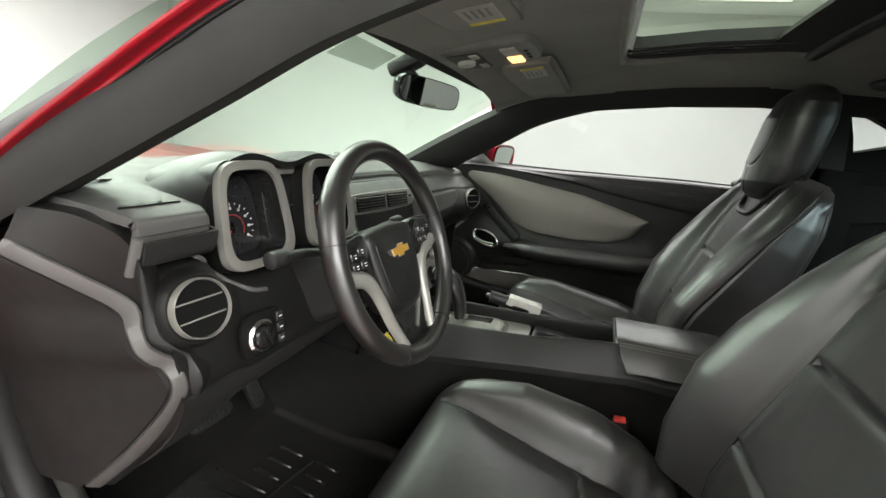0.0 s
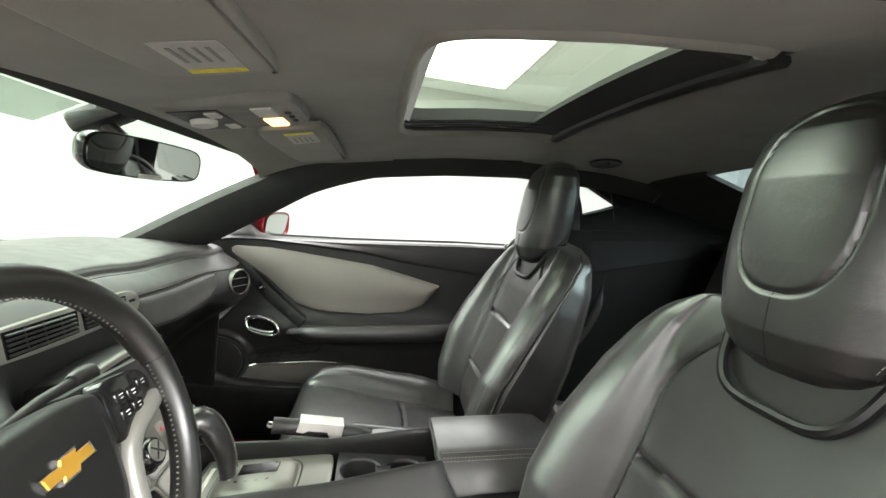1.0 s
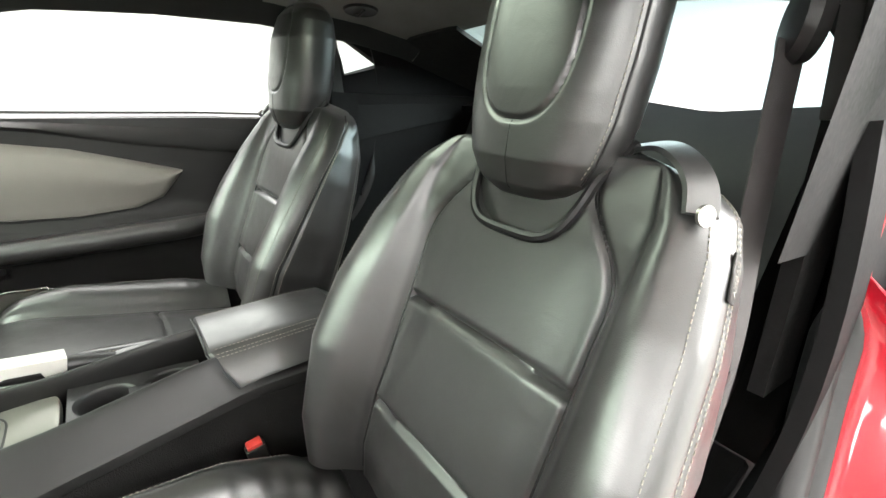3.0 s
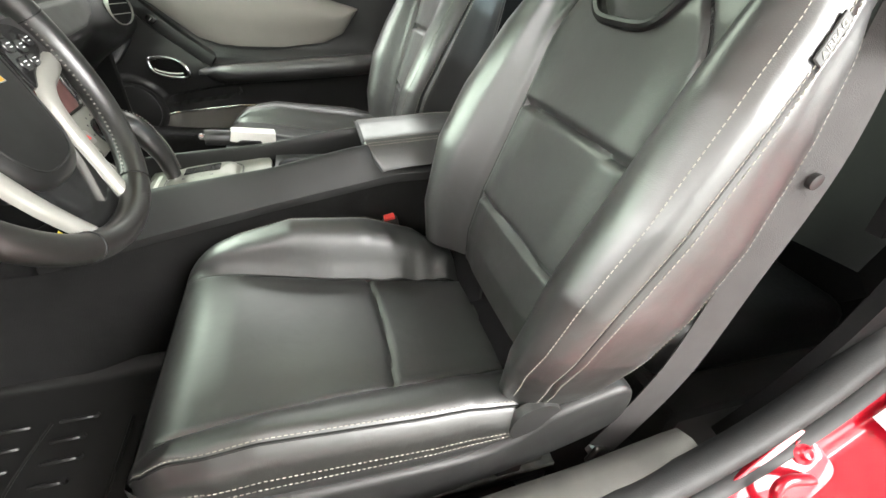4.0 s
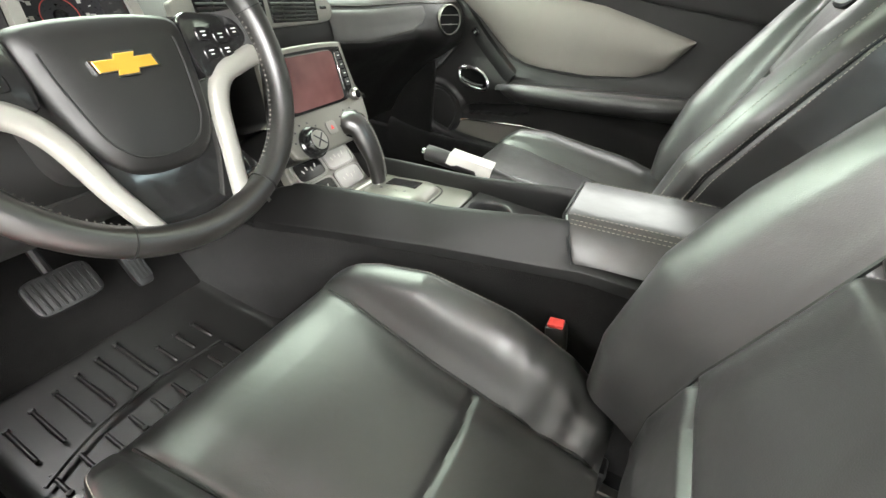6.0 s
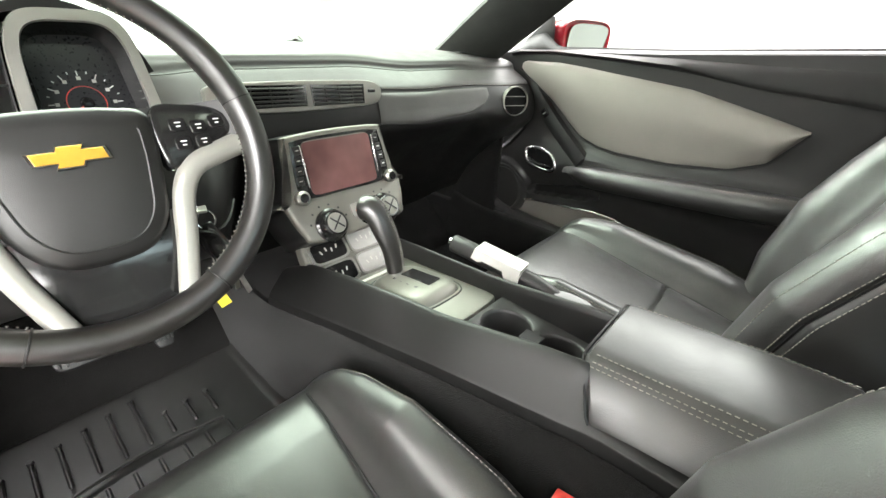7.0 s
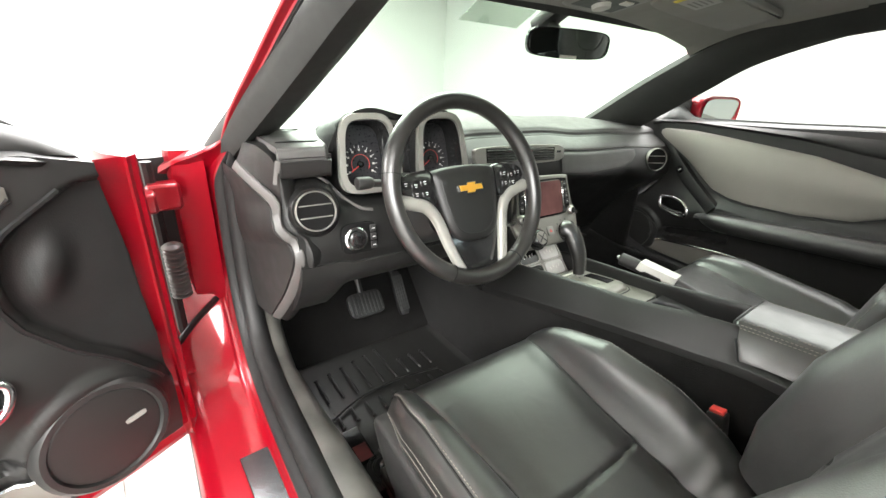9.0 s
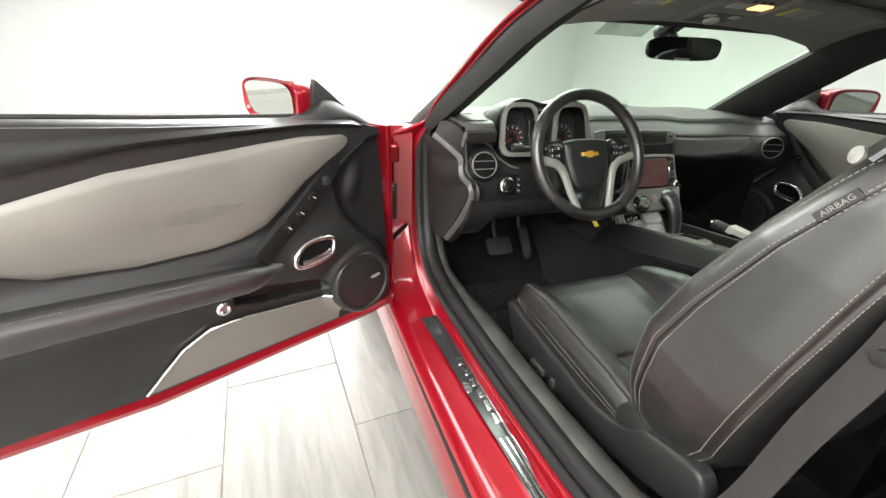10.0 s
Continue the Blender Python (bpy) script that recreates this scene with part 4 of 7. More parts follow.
    part("hinge_cover", g(lathe([(0.0, 0), (0.042, 0), (0.040, 0.012), (0.0, 0.016)], 20, axes((-0.225, -0.545, 0.525), (0, 1, 0), (0, 0, 1)) @ Matrix.Diagonal((1, 1, -1, 1)))), PLASTIC, t)
    # base on its steel rails
    part("base_frame", g(rbox(0.40, 0.46, 0.10, 0.01, 1, Matrix.Translation((0, -0.31, 0.43)))), PLASTIC, t)
    for x in (-0.19, 0.19):
        part("rail", g(joined(rbox(0.045, 0.62, 0.022, 0.003, 1, Matrix.Translation((x, -0.33, 0.318))), rbox(0.02, 0.58, 0.03, 0.003, 1, Matrix.Translation((x, -0.33, 0.34))))), DARKSTEEL, t, "zinc-plated seat rail")
        for y in (-0.10, -0.55):
            part("bracket", g(rbox(0.035, 0.05, 0.11, 0.004, 1, Matrix.Translation((x, y, 0.355)))), PLASTIC, t)
        part("rail_bolt", g(lathe([(0.0, 0), (0.011, 0), (0.011, 0.008), (0.0, 0.009)], 8, pose(x, -0.045, 0.329))), STEEL, t)
        part("rail_foot", g(rbox(0.04, 0.06, 0.03, 0.003, 1, Matrix.Translation((x, -0.05, 0.294)))), STEEL, t)
        part("rail_foot", g(rbox(0.04, 0.06, 0.03, 0.003, 1, Matrix.Translation((x, -0.60, 0.294)))), PLASTIC, t)
    # belt guide strap on the outer shoulder, with its press stud
    strap = spline([V(-0.070, -0.778, 1.083), V(-0.100, -0.768, 1.109), V(-0.138, -0.748, 1.117), V(-0.170, -0.728, 1.107), V(-0.192, -0.711, 1.088), V(-0.203, -0.697, 1.064)], 40)
    part("belt_guide", g(sweep(strap, [(-0.016, -0.0022), (-0.014, 0.0026), (0.014, 0.0026), (0.016, -0.0022)], up=(-0.45, 0.45, 0.75))), LEATHER, t, "black leather belt guide strap with press stud", sharp=60)
    part("press_stud", g(lathe([(0, 0), (0.0095, 0), (0.0100, 0.003), (0.007, 0.0055), (0.005, 0.0045), (0, 0.0045)], 18, axes((-0.210, -0.690, 1.066), (0, 0.35, -0.94), (0.45, 0.85, 0.3)))), STEEL, t, "chrome press stud")
    # side airbag tag
    tag = back_point(0.806, -5.75 / 11)
    up, fore = back_point(0.84, -5.75 / 11) - back_point(0.77, -5.75 / 11), back_point(0.806, -5.6 / 11) - back_point(0.806, -5.9 / 11)
    out = up.cross(fore).normalized()
    tg = part("airbag_tag", g(rbox(0.046, 0.013, 0.003, 0.001, 1, axes(tag + out * 0.001, up, fore))), PLASTIC, t, "small black tag with grey letters")
    if not mirror:
        part("letters", text_mesh("AIRBAG", 0.0098, axes(tag + out * 0.0028, up, fore)), GREY, tg)
    return t


driver_seat = front_seat(-0.405, 0, 0, False, "black leather driver's bucket seat with pale stitching")
passenger_seat = front_seat(0.405, 0.0, 0.01, True, "black leather passenger bucket seat with pale stitching")


# ---- steering wheel: built flat, face up, then set on the column ----
WHEEL = axes((-0.401, 0.012, 0.914), (1, 0, 0), (0, 0.40, 0.917))


def steering_wheel():
    t = thing("steering_wheel", "black leather steering wheel with silver spokes and gold emblem", "steering wheel", at=WHEEL)
    R = 0.171

    def rim(u, v):
        a, b = 2 * math.pi * u, 2 * math.pi * v
        k = 1 + 0.10 * math.exp(-((math.degrees(a) - 25) / 14) ** 2) + 0.10 * math.exp(-((math.degrees(a) - 155) / 14) ** 2)
        r = 0.0150 * k
        rr = R + r * 1.05 * math.cos(b)
        return V(rr * math.cos(a), rr * math.sin(a), 0.012 + 1.12 * r * math.sin(b))

    part("rim", grid(rim, 128, 20, cu=True, cv=True), LEATHER_RIM, t, "black leather rim", sharp=60)
    for lo, hi in ((28, 152), (-62, 14), (166, 242)):
        path = [V((R - 0.0152) * math.cos(radians(a)), (R - 0.0152) * math.sin(radians(a)), 0.012) for a in np.linspace(lo, hi, 60)]
        part("stitching", stitches(path, 0.0062, (0.0018, 0.0050, 0.0016), up=(0, 0, 1)), DARKTHREAD, t)
    for a in (28, 152, 14, 166, -62, 242):
        c = V(R * math.cos(radians(a)), R * math.sin(radians(a)), 0.012)
        ring = [c + V(math.cos(radians(a)) * 0.0162 * math.cos(b), math.sin(radians(a)) * 0.0162 * math.cos(b), 0.0172 * math.sin(b)) for b in np.linspace(0, 2 * math.pi, 25)[:-1]]
        part("rim_seam", tube(ring, 0.0011, 5, closed=True, up=(math.cos(radians(a + 90)), math.sin(radians(a + 90)), 0)), PIPING, t)
    # airbag cover
    shield = [V(-0.075, 0.040, 0), V(-0.045, 0.048, 0), V(0, 0.050, 0), V(0.045, 0.048, 0), V(0.075, 0.040, 0), V(0.077, 0.010, 0), V(0.070, -0.035, 0), V(0.062, -0.068, 0), V(0.045, -0.092, 0), V(0.020, -0.102, 0),
              V(-0.020, -0.102, 0), V(-0.045, -0.092, 0), V(-0.062, -0.068, 0), V(-0.070, -0.035, 0), V(-0.077, 0.010, 0)]
    rings = []
    for k, z in ((0.96, -0.04), (1.0, -0.022), (1.0, -0.008), (0.975, 0.001), (0.91, 0.0065), (0.72, 0.0095), (0.4, 0.0115), (0.1, 0.012)):
        rings.append([V(p.x * k, (p.y + 0.025) * k - 0.025, z) for p in spline(shield, 72, True)])
    pad = part("airbag_cover", loft(rings), SOFT, t, "black soft plastic airbag cover", sharp=60)
    line = [V(p.x * 0.78, (p.y + 0.025) * 0.78 - 0.025, 0.0086) for p in spline(shield, 96, True) if p.y < 0.036]
    order = sorted(line, key=lambda p: math.atan2(p.x, -p.y - 0.03))
    part("moulded_line", tube(order, 0.0012, 5), PIPING, pad)
    # emblem as a plain cross bar shape
    bow = [(-0.036, -0.007), (-0.013, -0.007), (-0.016, -0.013), (0.010, -0.013), (0.013, -0.007), (0.039, -0.007), (0.036, 0.007), (0.013, 0.007), (0.016, 0.013), (-0.010, 0.013), (-0.013, 0.007), (-0.039, 0.007)]
    em = part("emblem", prism([(p[0] * 0.79, p[1] * 0.86) for p in bow], 0.0042, 0, 1, pose(0, 0.002, 0.0105)), CHROME, pad, "chrome edge of the gold emblem")
    part("emblem_face", prism([(p[0] * 0.72, p[1] * 0.72) for p in bow], 0.0030, 0.0006, 1, pose(0, 0.002, 0.0130)), GOLD, pad, "plain gold emblem")
    # button pods
    for s in (-1, 1):
        pod = [V(0.078 * s, 0.040, 0), V(0.112 * s, 0.044, 0), V(0.144 * s, 0.036, 0), V(0.156 * s, 0.016, 0), V(0.140 * s, 0.002, 0), V(0.110 * s, -0.010, 0), V(0.078 * s, -0.020, 0)]
        if s < 0:
            pod = pod[::-1]
        po = part("button_pod", prism([(p.x, p.y) for p in spline(pod, 40, True)], 0.022, 0.004, 2, pose(0, 0, -0.017)), GLOSS, t, "gloss black button pod")
        for k, (x, y) in enumerate(((0.098, 0.034), (0.118, 0.030), (0.138, 0.034), (0.098, 0.014), (0.119, 0.014))):
            part("button", prism(ellipse(0.0085, 0.0075, 16, 4), 0.003, 0.001, 1, pose(s * x, y - 0.012, 0.0036)), GLOSS, po)
            for j in (0, 1):
                part("icon_bar", rbox(0.006 - 0.002 * j, 0.0011, 0.0005, 0, 1, pose(s * x, y - 0.010 - 0.004 * j, 0.0075)), WHITE, po)
        # silver spoke: from the rim inwards and down to the bottom of the wheel
        leg = [V(s * 0.160, -0.004, 0.002), V(s * 0.130, -0.012, 0.004), V(s * 0.101, -0.023, 0.004), V(s * 0.082, -0.050, 0.003), V(s * 0.067, -0.104, 0.004), V(s * 0.050, -0.156, 0.009)]
        prof = [(-0.013, -0.006), (-0.012, 0.002), (-0.006, 0.006), (0.006, 0.006), (0.012, 0.002), (0.013, -0.006)]
        part("spoke", sweep(spline(leg, 36), prof, up=(0, 0, 1), scale=lambda q: 1.0 - 0.22 * q), SILVER, t, "silver painted spoke", sharp=50)
        # black arm that carries the pod
        arm = [V(s * 0.06, 0.018, -0.024), V(s * 0.11, 0.016, -0.020), V(s * 0.165, 0.016, 0.002)]
        part("spoke_core", sweep(spline(arm, 12), [(-0.03, -0.008), (0.03, -0.008), (0.03, 0.008), (-0.03, 0.008)]), PLASTIC, t)
    # lower gloss infill with chrome lip
    fill = [(-0.072, -0.062), (0.072, -0.062), (0.047, -0.160), (-0.047, -0.160)]
    part("lower_infill", prism(fill, 0.012, 0.003, 2, pose(0, 0, -0.014)), GLOSS, t, "gloss black lower infill")
    part("chrome_lip", tube([V(x, -0.158 - 0.006 * (1 - (x / 0.048) ** 2), 0.008) for x in np.linspace(-0.048, 0.048, 14)], 0.0045, 8), CHROME, t)
    part("hub", lathe([(0.0, -0.085), (0.045, -0.085), (0.048, -0.05), (0.048, -0.022), (0.0, -0.022)], 28), PLASTIC, t)
    return t


steering_wheel()

column = thing("steering_column", "dark plastic steering column cover with stalks and ignition lock", "steering column", at=WHEEL)
part("column_cover", loft([[V(x, y - 0.028, -0.075 - d) for x, y in ellipse(a, b, 28, 3.5)] for d, a, b in ((0, 0.055, 0.050), (0.02, 0.062, 0.058), (0.10, 0.066, 0.066), (0.24, 0.07, 0.07))]), PLASTIC, column)
inv = WHEEL.inverted()
for s, tip in ((-1, V(-0.590, 0.094, 0.927)), (1, V(-0.225, 0.096, 0.925))):
    root = V(-0.405 + s * 0.05, 0.105, 0.905)
    a, b = inv @ root, inv @ tip
    st = part("stalk", tube([a, a.lerp(b, 0.5) + V(0, 0.004, 0), b], 0.0075, 10), PLASTIC, column, "dark stalk with a grey knob")
    part("stalk_knob", lathe([(0, -0.026), (0.0085, -0.026), (0.0115, -0.020), (0.0125, 0.0), (0.0115, 0.006), (0.006, 0.008), (0, 0.008)], 18, axes(b, (0, 0, 1), (0, 1, 0)) @ Matrix.Diagonal((1, 1, -s, 1))), PLASTIC, st)
lock = part("ignition_lock", lathe([(0, 0), (0.021, 0), (0.021, 0.010), (0.014, 0.013), (0.013, 0.017), (0, 0.017)], 24, axes((0.095, -0.065, -0.10), (0, 1, 0.1), (0.25, 0.1, 1)) ), CHROME, column, "metal ignition lock with key")
part("key", rbox(0.004, 0.020, 0.040, 0.001, 1, axes((0.112, -0.068, -0.085), (0, 1, 0.2), (1, 0, 0.3))), STEEL, lock)
keys = thing("key_fob", "black key fob hanging with bare keys and a yellow tag", "key fob", at=WHEEL)
part("fob", rbox(0.030, 0.014, 0.060, 0.006, 2, pose(0.115, -0.115, -0.075, 65, 0, 15)), GLOSS, keys)
part("key_ring", tube([V(0.115 + 0.012 * math.cos(a), -0.082 + 0.012 * math.sin(a), -0.08) for a in np.linspace(0, 2 * math.pi, 25)[:-1]], 0.0012, 6, closed=True), CHROME, keys)
for k in range(3):
    part("loose_key", rbox(0.008, 0.045, 0.002, 0.0006, 1, pose(0.118 + 0.006 * k, -0.150 - 0.01 * k, -0.080 + 0.004 * k, 10, 20, -15 + 16 * k)), STEEL, keys)
tag_at = WHEEL.inverted() @ V(-0.288, 0.057, 0.684)
part("tag", rbox(0.016, 0.030, 0.0012, 0.0004, 1, Matrix.Translation(tag_at) @ pose(0, 0, 0, -20, 0, 10)), YELLOW, keys, "yellow plastic tag")
part("tag_string", tube([V(0.113, -0.095, -0.08), V(0.113, -0.095, -0.08).lerp(tag_at, 0.5), tag_at + V(0, 0.012, 0)], 0.0009, 5), STEEL, keys)


# ---- dashboard ----
DASH_X = [-0.735, -0.622, -0.588, -0.42, -0.25, -0.13, 0.0, 0.13, 0.35, 0.52, 0.66, 0.765]
LEFT = [(0.66, 0.955), (0.50, 0.983), (0.33, 0.988), (0.190, 0.987), (0.168, 0.982), (0.163, 0.972), (0.164, 0.960), (0.172, 0.934), (0.196, 0.924), (0.165, 0.896), (0.130, 0.800), (0.135, 0.740), (0.175, 0.675), (0.240, 0.615), (0.33, 0.590)]
PODS = [(0.78, 0.955), (0.60, 0.990), (0.45, 0.998), (0.330, 0.990), (0.300, 0.975), (0.290, 0.960), (0.280, 0.950), (0.250, 0.905), (0.235, 0.890), (0.165, 0.860), (0.125, 0.790), (0.135, 0.735), (0.170, 0.695), (0.235, 0.665), (0.36, 0.655)]
MID = [(0.82, 0.955), (0.62, 0.995), (0.47, 1.000), (0.348, 0.988), (0.325, 0.976), (0.320, 0.964), (0.305, 0.955), (0.275, 0.930), (0.262, 0.915), (0.248, 0.875), (0.245, 0.840), (0.262, 0.800), (0.30, 0.72), (0.36, 0.62), (0.42, 0.50)]
RIGHT = [(0.80, 0.955), (0.60, 0.988), (0.46, 0.990), (0.345, 0.974), (0.324, 0.962), (0.319, 0.950), (0.303, 0.942), (0.268, 0.922), (0.256, 0.908), (0.240, 0.870), (0.230, 0.832), (0.260, 0.795), (0.33, 0.725), (0.41, 0.62), (0.47, 0.50)]
CORNER = [(0.66, 0.955), (0.52, 0.980), (0.42, 0.982), (0.315, 0.968), (0.290, 0.957), (0.285, 0.946), (0.275, 0.940), (0.235, 0.918), (0.222, 0.905), (0.196, 0.870), (0.190, 0.820), (0.215, 0.780), (0.31, 0.710), (0.40, 0.62), (0.46, 0.52)]
DASH_S = [LEFT, LEFT, PODS, PODS, PODS, MID, MID, MID, RIGHT, RIGHT, CORNER, CORNER]


def dash_point(x, k):
    """A point of the dashboard's face: k from 0 (windscreen) to 14 (foot well)."""
    j = int(np.clip(np.searchsorted(DASH_X, x) - 1, 0, len(DASH_X) - 2))
    w = smooth_step(DASH_X[j], DASH_X[j + 1], x)
    sec = [V(0, a[0] * (1 - w) + b[0] * w, a[1] * (1 - w) + b[1] * w) for a, b in zip(DASH_S[j], DASH_S[j + 1])]
    i = min(int(k), 13)
    t = k - i
    a, b, c, d = sec[max(i - 1, 0)], sec[i], sec[i + 1], sec[min(i + 2, 14)]
    p = 0.5 * (2 * b + (c - a) * t + (2 * a - 5 * b + 4 * c - d) * t * t + (3 * b - a - 3 * c + d) * t ** 3)
    p.x = x
    return p


dash = thing("dashboard", "black soft dashboard with stitched band and silver vents", "dashboard")
part("top_pad", solid(grid(lambda u, v: dash_point(-0.713 + 1.478 * u, 5.4 * v), 120, 40), -0.012), DASHSKIN, dash, "soft top pad, grey raised for windscreen sheen", sharp=50)
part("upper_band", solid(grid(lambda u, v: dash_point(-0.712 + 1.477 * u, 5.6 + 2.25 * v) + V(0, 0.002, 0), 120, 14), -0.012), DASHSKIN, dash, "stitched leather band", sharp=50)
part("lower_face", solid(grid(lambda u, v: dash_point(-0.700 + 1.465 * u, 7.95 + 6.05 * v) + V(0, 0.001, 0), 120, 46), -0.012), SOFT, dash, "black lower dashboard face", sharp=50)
part("stitching", stitches([dash_point(x, 7.80) + V(0, -0.001, 0) for x in np.linspace(-0.24, 0.76, 60)], up=(0, -1, 0.4)), THREAD, dash)
# padded insert in front of the passenger seat


def insert_point(u, v):
    x = 0.175 + 0.395 * u
    lo = ni(u, [0, 0.3, 0.8, 0.94, 1.0], [9.9, 10.0, 9.75, 9.3, 8.7])
    k = 8.15 + (lo - 8.15) * v
    p = dash_point(x, k)
    edge = min(u * 10, 1) * min((1 - u) * 10, 1) * min(v * 8, 1) * min((1 - v) * 8, 1)
    return p + V(0, -0.002 - 0.006 * max(edge, 0) ** 0.5, 0.001)


part("passenger_insert", grid(insert_point, 50, 24), DASHSKIN, dash, "padded black insert with a seam", sharp=60)
part("seam", tube([insert_point(u, 1.0) for u in np.linspace(0, 1, 40)], 0.0022, 6), PIPING, dash)
# end cap facing the driver's door: a flat cover, a chamfered edge painted pale as if lit that waves round the outlet,
# and a dark bead
CAP_IN = [V(-0.760, 0.335, 0.923), V(-0.757, 0.290, 0.917), V(-0.745, 0.235, 0.902), V(-0.730, 0.182, 0.881), V(-0.7315, 0.166, 0.856), V(-0.730, 0.157, 0.836), V(-0.720, 0.151, 0.820), V(-0.708, 0.146, 0.806), V(-0.7075, 0.137, 0.771), V(-0.716, 0.205, 0.676), V(-0.730, 0.284, 0.588)]
CAP_OUT = [V(-0.752, 0.330, 0.940), V(-0.749, 0.284, 0.932), V(-0.736, 0.225, 0.915), V(-0.719, 0.169, 0.891), V(-0.7195, 0.158, 0.863), V(-0.718, 0.151, 0.843), V(-0.708, 0.145, 0.829), V(-0.695, 0.140, 0.814), V(-0.692, 0.130, 0.768), V(-0.702, 0.196, 0.666), V(-0.716, 0.276, 0.577)]
CAP_TOP = [V(-0.737, 0.330, 0.975), V(-0.735, 0.285, 0.979), V(-0.729, 0.228, 0.979), V(-0.717, 0.172, 0.955), V(-0.708, 0.156, 0.882), V(-0.706, 0.147, 0.850), V(-0.696, 0.138, 0.832), V(-0.683, 0.132, 0.816), V(-0.679, 0.122, 0.768), V(-0.689, 0.190, 0.662), V(-0.704, 0.270, 0.572)]
cap_in, cap_out, cap_top = spline(CAP_IN, 70), spline(CAP_OUT, 70), spline(CAP_TOP, 70)
CAP_N = V(-0.62, -0.72, 0.30).normalized()
cover, strip, bead = [], [], []
for k in range(70):
    i, o, t_ = cap_in[k], cap_out[k], cap_top[k]
    back = V(-0.762, 0.52, 0.93 - 0.34 * k / 69)
    cover.append([i + V(0.003, 0.004, 0)] + [i.lerp(back, q) + V(-0.004 - 0.006 * math.sin(math.pi * q), 0, 0) for q in (0.012, 0.04, 0.2, 0.5, 0.8, 1.0)])
    strip.append([i + V(0.002, 0.006, 0), i + CAP_N * 0.004, i.lerp(o, 0.12) + CAP_N * 0.0055, i.lerp(o, 0.88) + CAP_N * 0.0045, o + CAP_N * 0.002, o + V(0.003, 0.007, 0)])
    bead.append([o + V(0.001, 0.004, 0), o.lerp(t_, 0.25) + V(0.001, 0.002, 0), o.lerp(t_, 0.7), t_, t_ + V(0.008, 0.003, 0), t_ + V(0.020, 0.010, 0.001), t_ + V(0.034, 0.030, 0)])
endcap = part("end_cap", loft(bead, False, False), SOFT, dash, "black moulded end of the dashboard", sharp=50)
part("edge_strip", loft(strip, False, False), TRIMEDGE, endcap, "moulded edge, coloured lighter as if catching light", sharp=40)
part("end_cover", loft(cover, False, False), WARMGREY, endcap, "brown-grey flat end cover", sharp=50)
# defroster outlet on the driver's corner: three slanted black slots; a long slot under the windscreen
for k in range(3):
    part("defroster_slot", prism([(-0.019, -0.0058), (0.011, -0.0058), (0.019, 0.0058), (-0.011, 0.0058)], 0.0016, 0.0004, 1, pose(-0.684 + 0.0235 * k, 0.2170 + 0.001 * k, 0.9885)), PIPING, dash, "black defroster slot")
part("defroster_slot", prism([(-0.13, -0.006), (0.13, 0.016), (0.13, 0.028), (-0.13, 0.006)], 0.0016, 0.0004, 1, pose(-0.575, 0.372, 0.9905)), PIPING, dash, "long black slot under the windscreen")
# raised line that runs from the band down beside the gauges
line = []
for x, z in ((-0.640, 0.934), (-0.622, 0.916), (-0.603, 0.896), (-0.583, 0.874), (-0.560, 0.858), (-0.535, 0.852)):
    line.append(min((dash_point(x, k) for k in np.linspace(7.6, 12, 90)), key=lambda p: abs(p.z - z)) + V(0, -0.002, 0))
part("raised_line", tube(spline(line, 30), 0.0035, 8, up=(0, 1, 0)), TRIMEDGE, dash, "raised grey line beside the gauges")
# band insert's bright ends
for p, q, w in ((V(-0.713, 0.166, 0.964), V(-0.719, 0.174, 0.921), 0.010), (V(-0.606, 0.196, 0.966), V(-0.610, 0.197, 0.934), 0.006)):
    part("band_end", sweep([p.lerp(q, k / 6) for k in range(7)], [(-w / 2, -0.004), (w / 2, -0.004), (w / 2, 0.002), (0.0, 0.0035), (-w / 2, 0.002)], up=(-0.35, -1, 0.1)), TRIMEDGE, dash, "pale end of the band insert", sharp=50)
for k in range(5):
    part("defroster_slat", rbox(0.006, 0.032, 0.003, 0.001, 1, pose(0.63 + 0.014 * k, 0.40, 0.9845, 0, 0, 20)), PIPING, dash)
part("sensor_dome", lathe([(0, 0.012), (0.012, 0.010), (0.022, 0.0), (0.022, -0.004), (0, -0.004)], 20, pose(0.13, 0.50, 1.002)), GLOSS, dash)


def round_vent(c, x_dir, y_dir, r):
    """A round outlet: silver ring, dark throat, two vanes and a tilting bar."""
    m = axes(c, x_dir, y_dir)
    v = part("air_vent", lathe([(r * 0.99, -0.006), (r * 0.99, 0.006), (r * 0.965, 0.009), (r * 0.945, 0.009), (r * 0.925, 0.004), (r * 0.86, -0.03), (0, -0.035), (0, -0.034)], 40, m), SILVER, dash, "round air outlet with a silver ring", sharp=35)
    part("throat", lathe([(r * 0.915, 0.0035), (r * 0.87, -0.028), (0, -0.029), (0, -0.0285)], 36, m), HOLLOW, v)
    for k in (-0.36, 0.0, 0.36):
        w = math.sqrt(max(0.6 - k * k, 0.05)) * r * 1.9
        part("vane", rbox(w, 0.004, 0.022, 0.001, 1, m @ pose(0, k * r, -0.010, 12)), HOLLOW, v)
    for k in (-0.30, 0.30):
        part("vane_edge", rbox(r * 1.60, 0.0022, 0.003, 0.0008, 1, m @ pose(0, k * r, 0.003)), SILVER, v)


round_vent((-0.660, 0.142, 0.870), (1, -0.05, 0), (0, 0.30, 0.95), 0.039)
round_vent((0.648, 0.192, 0.868), (0.90, -0.42, 0), (0, 0.10, 1), 0.042)
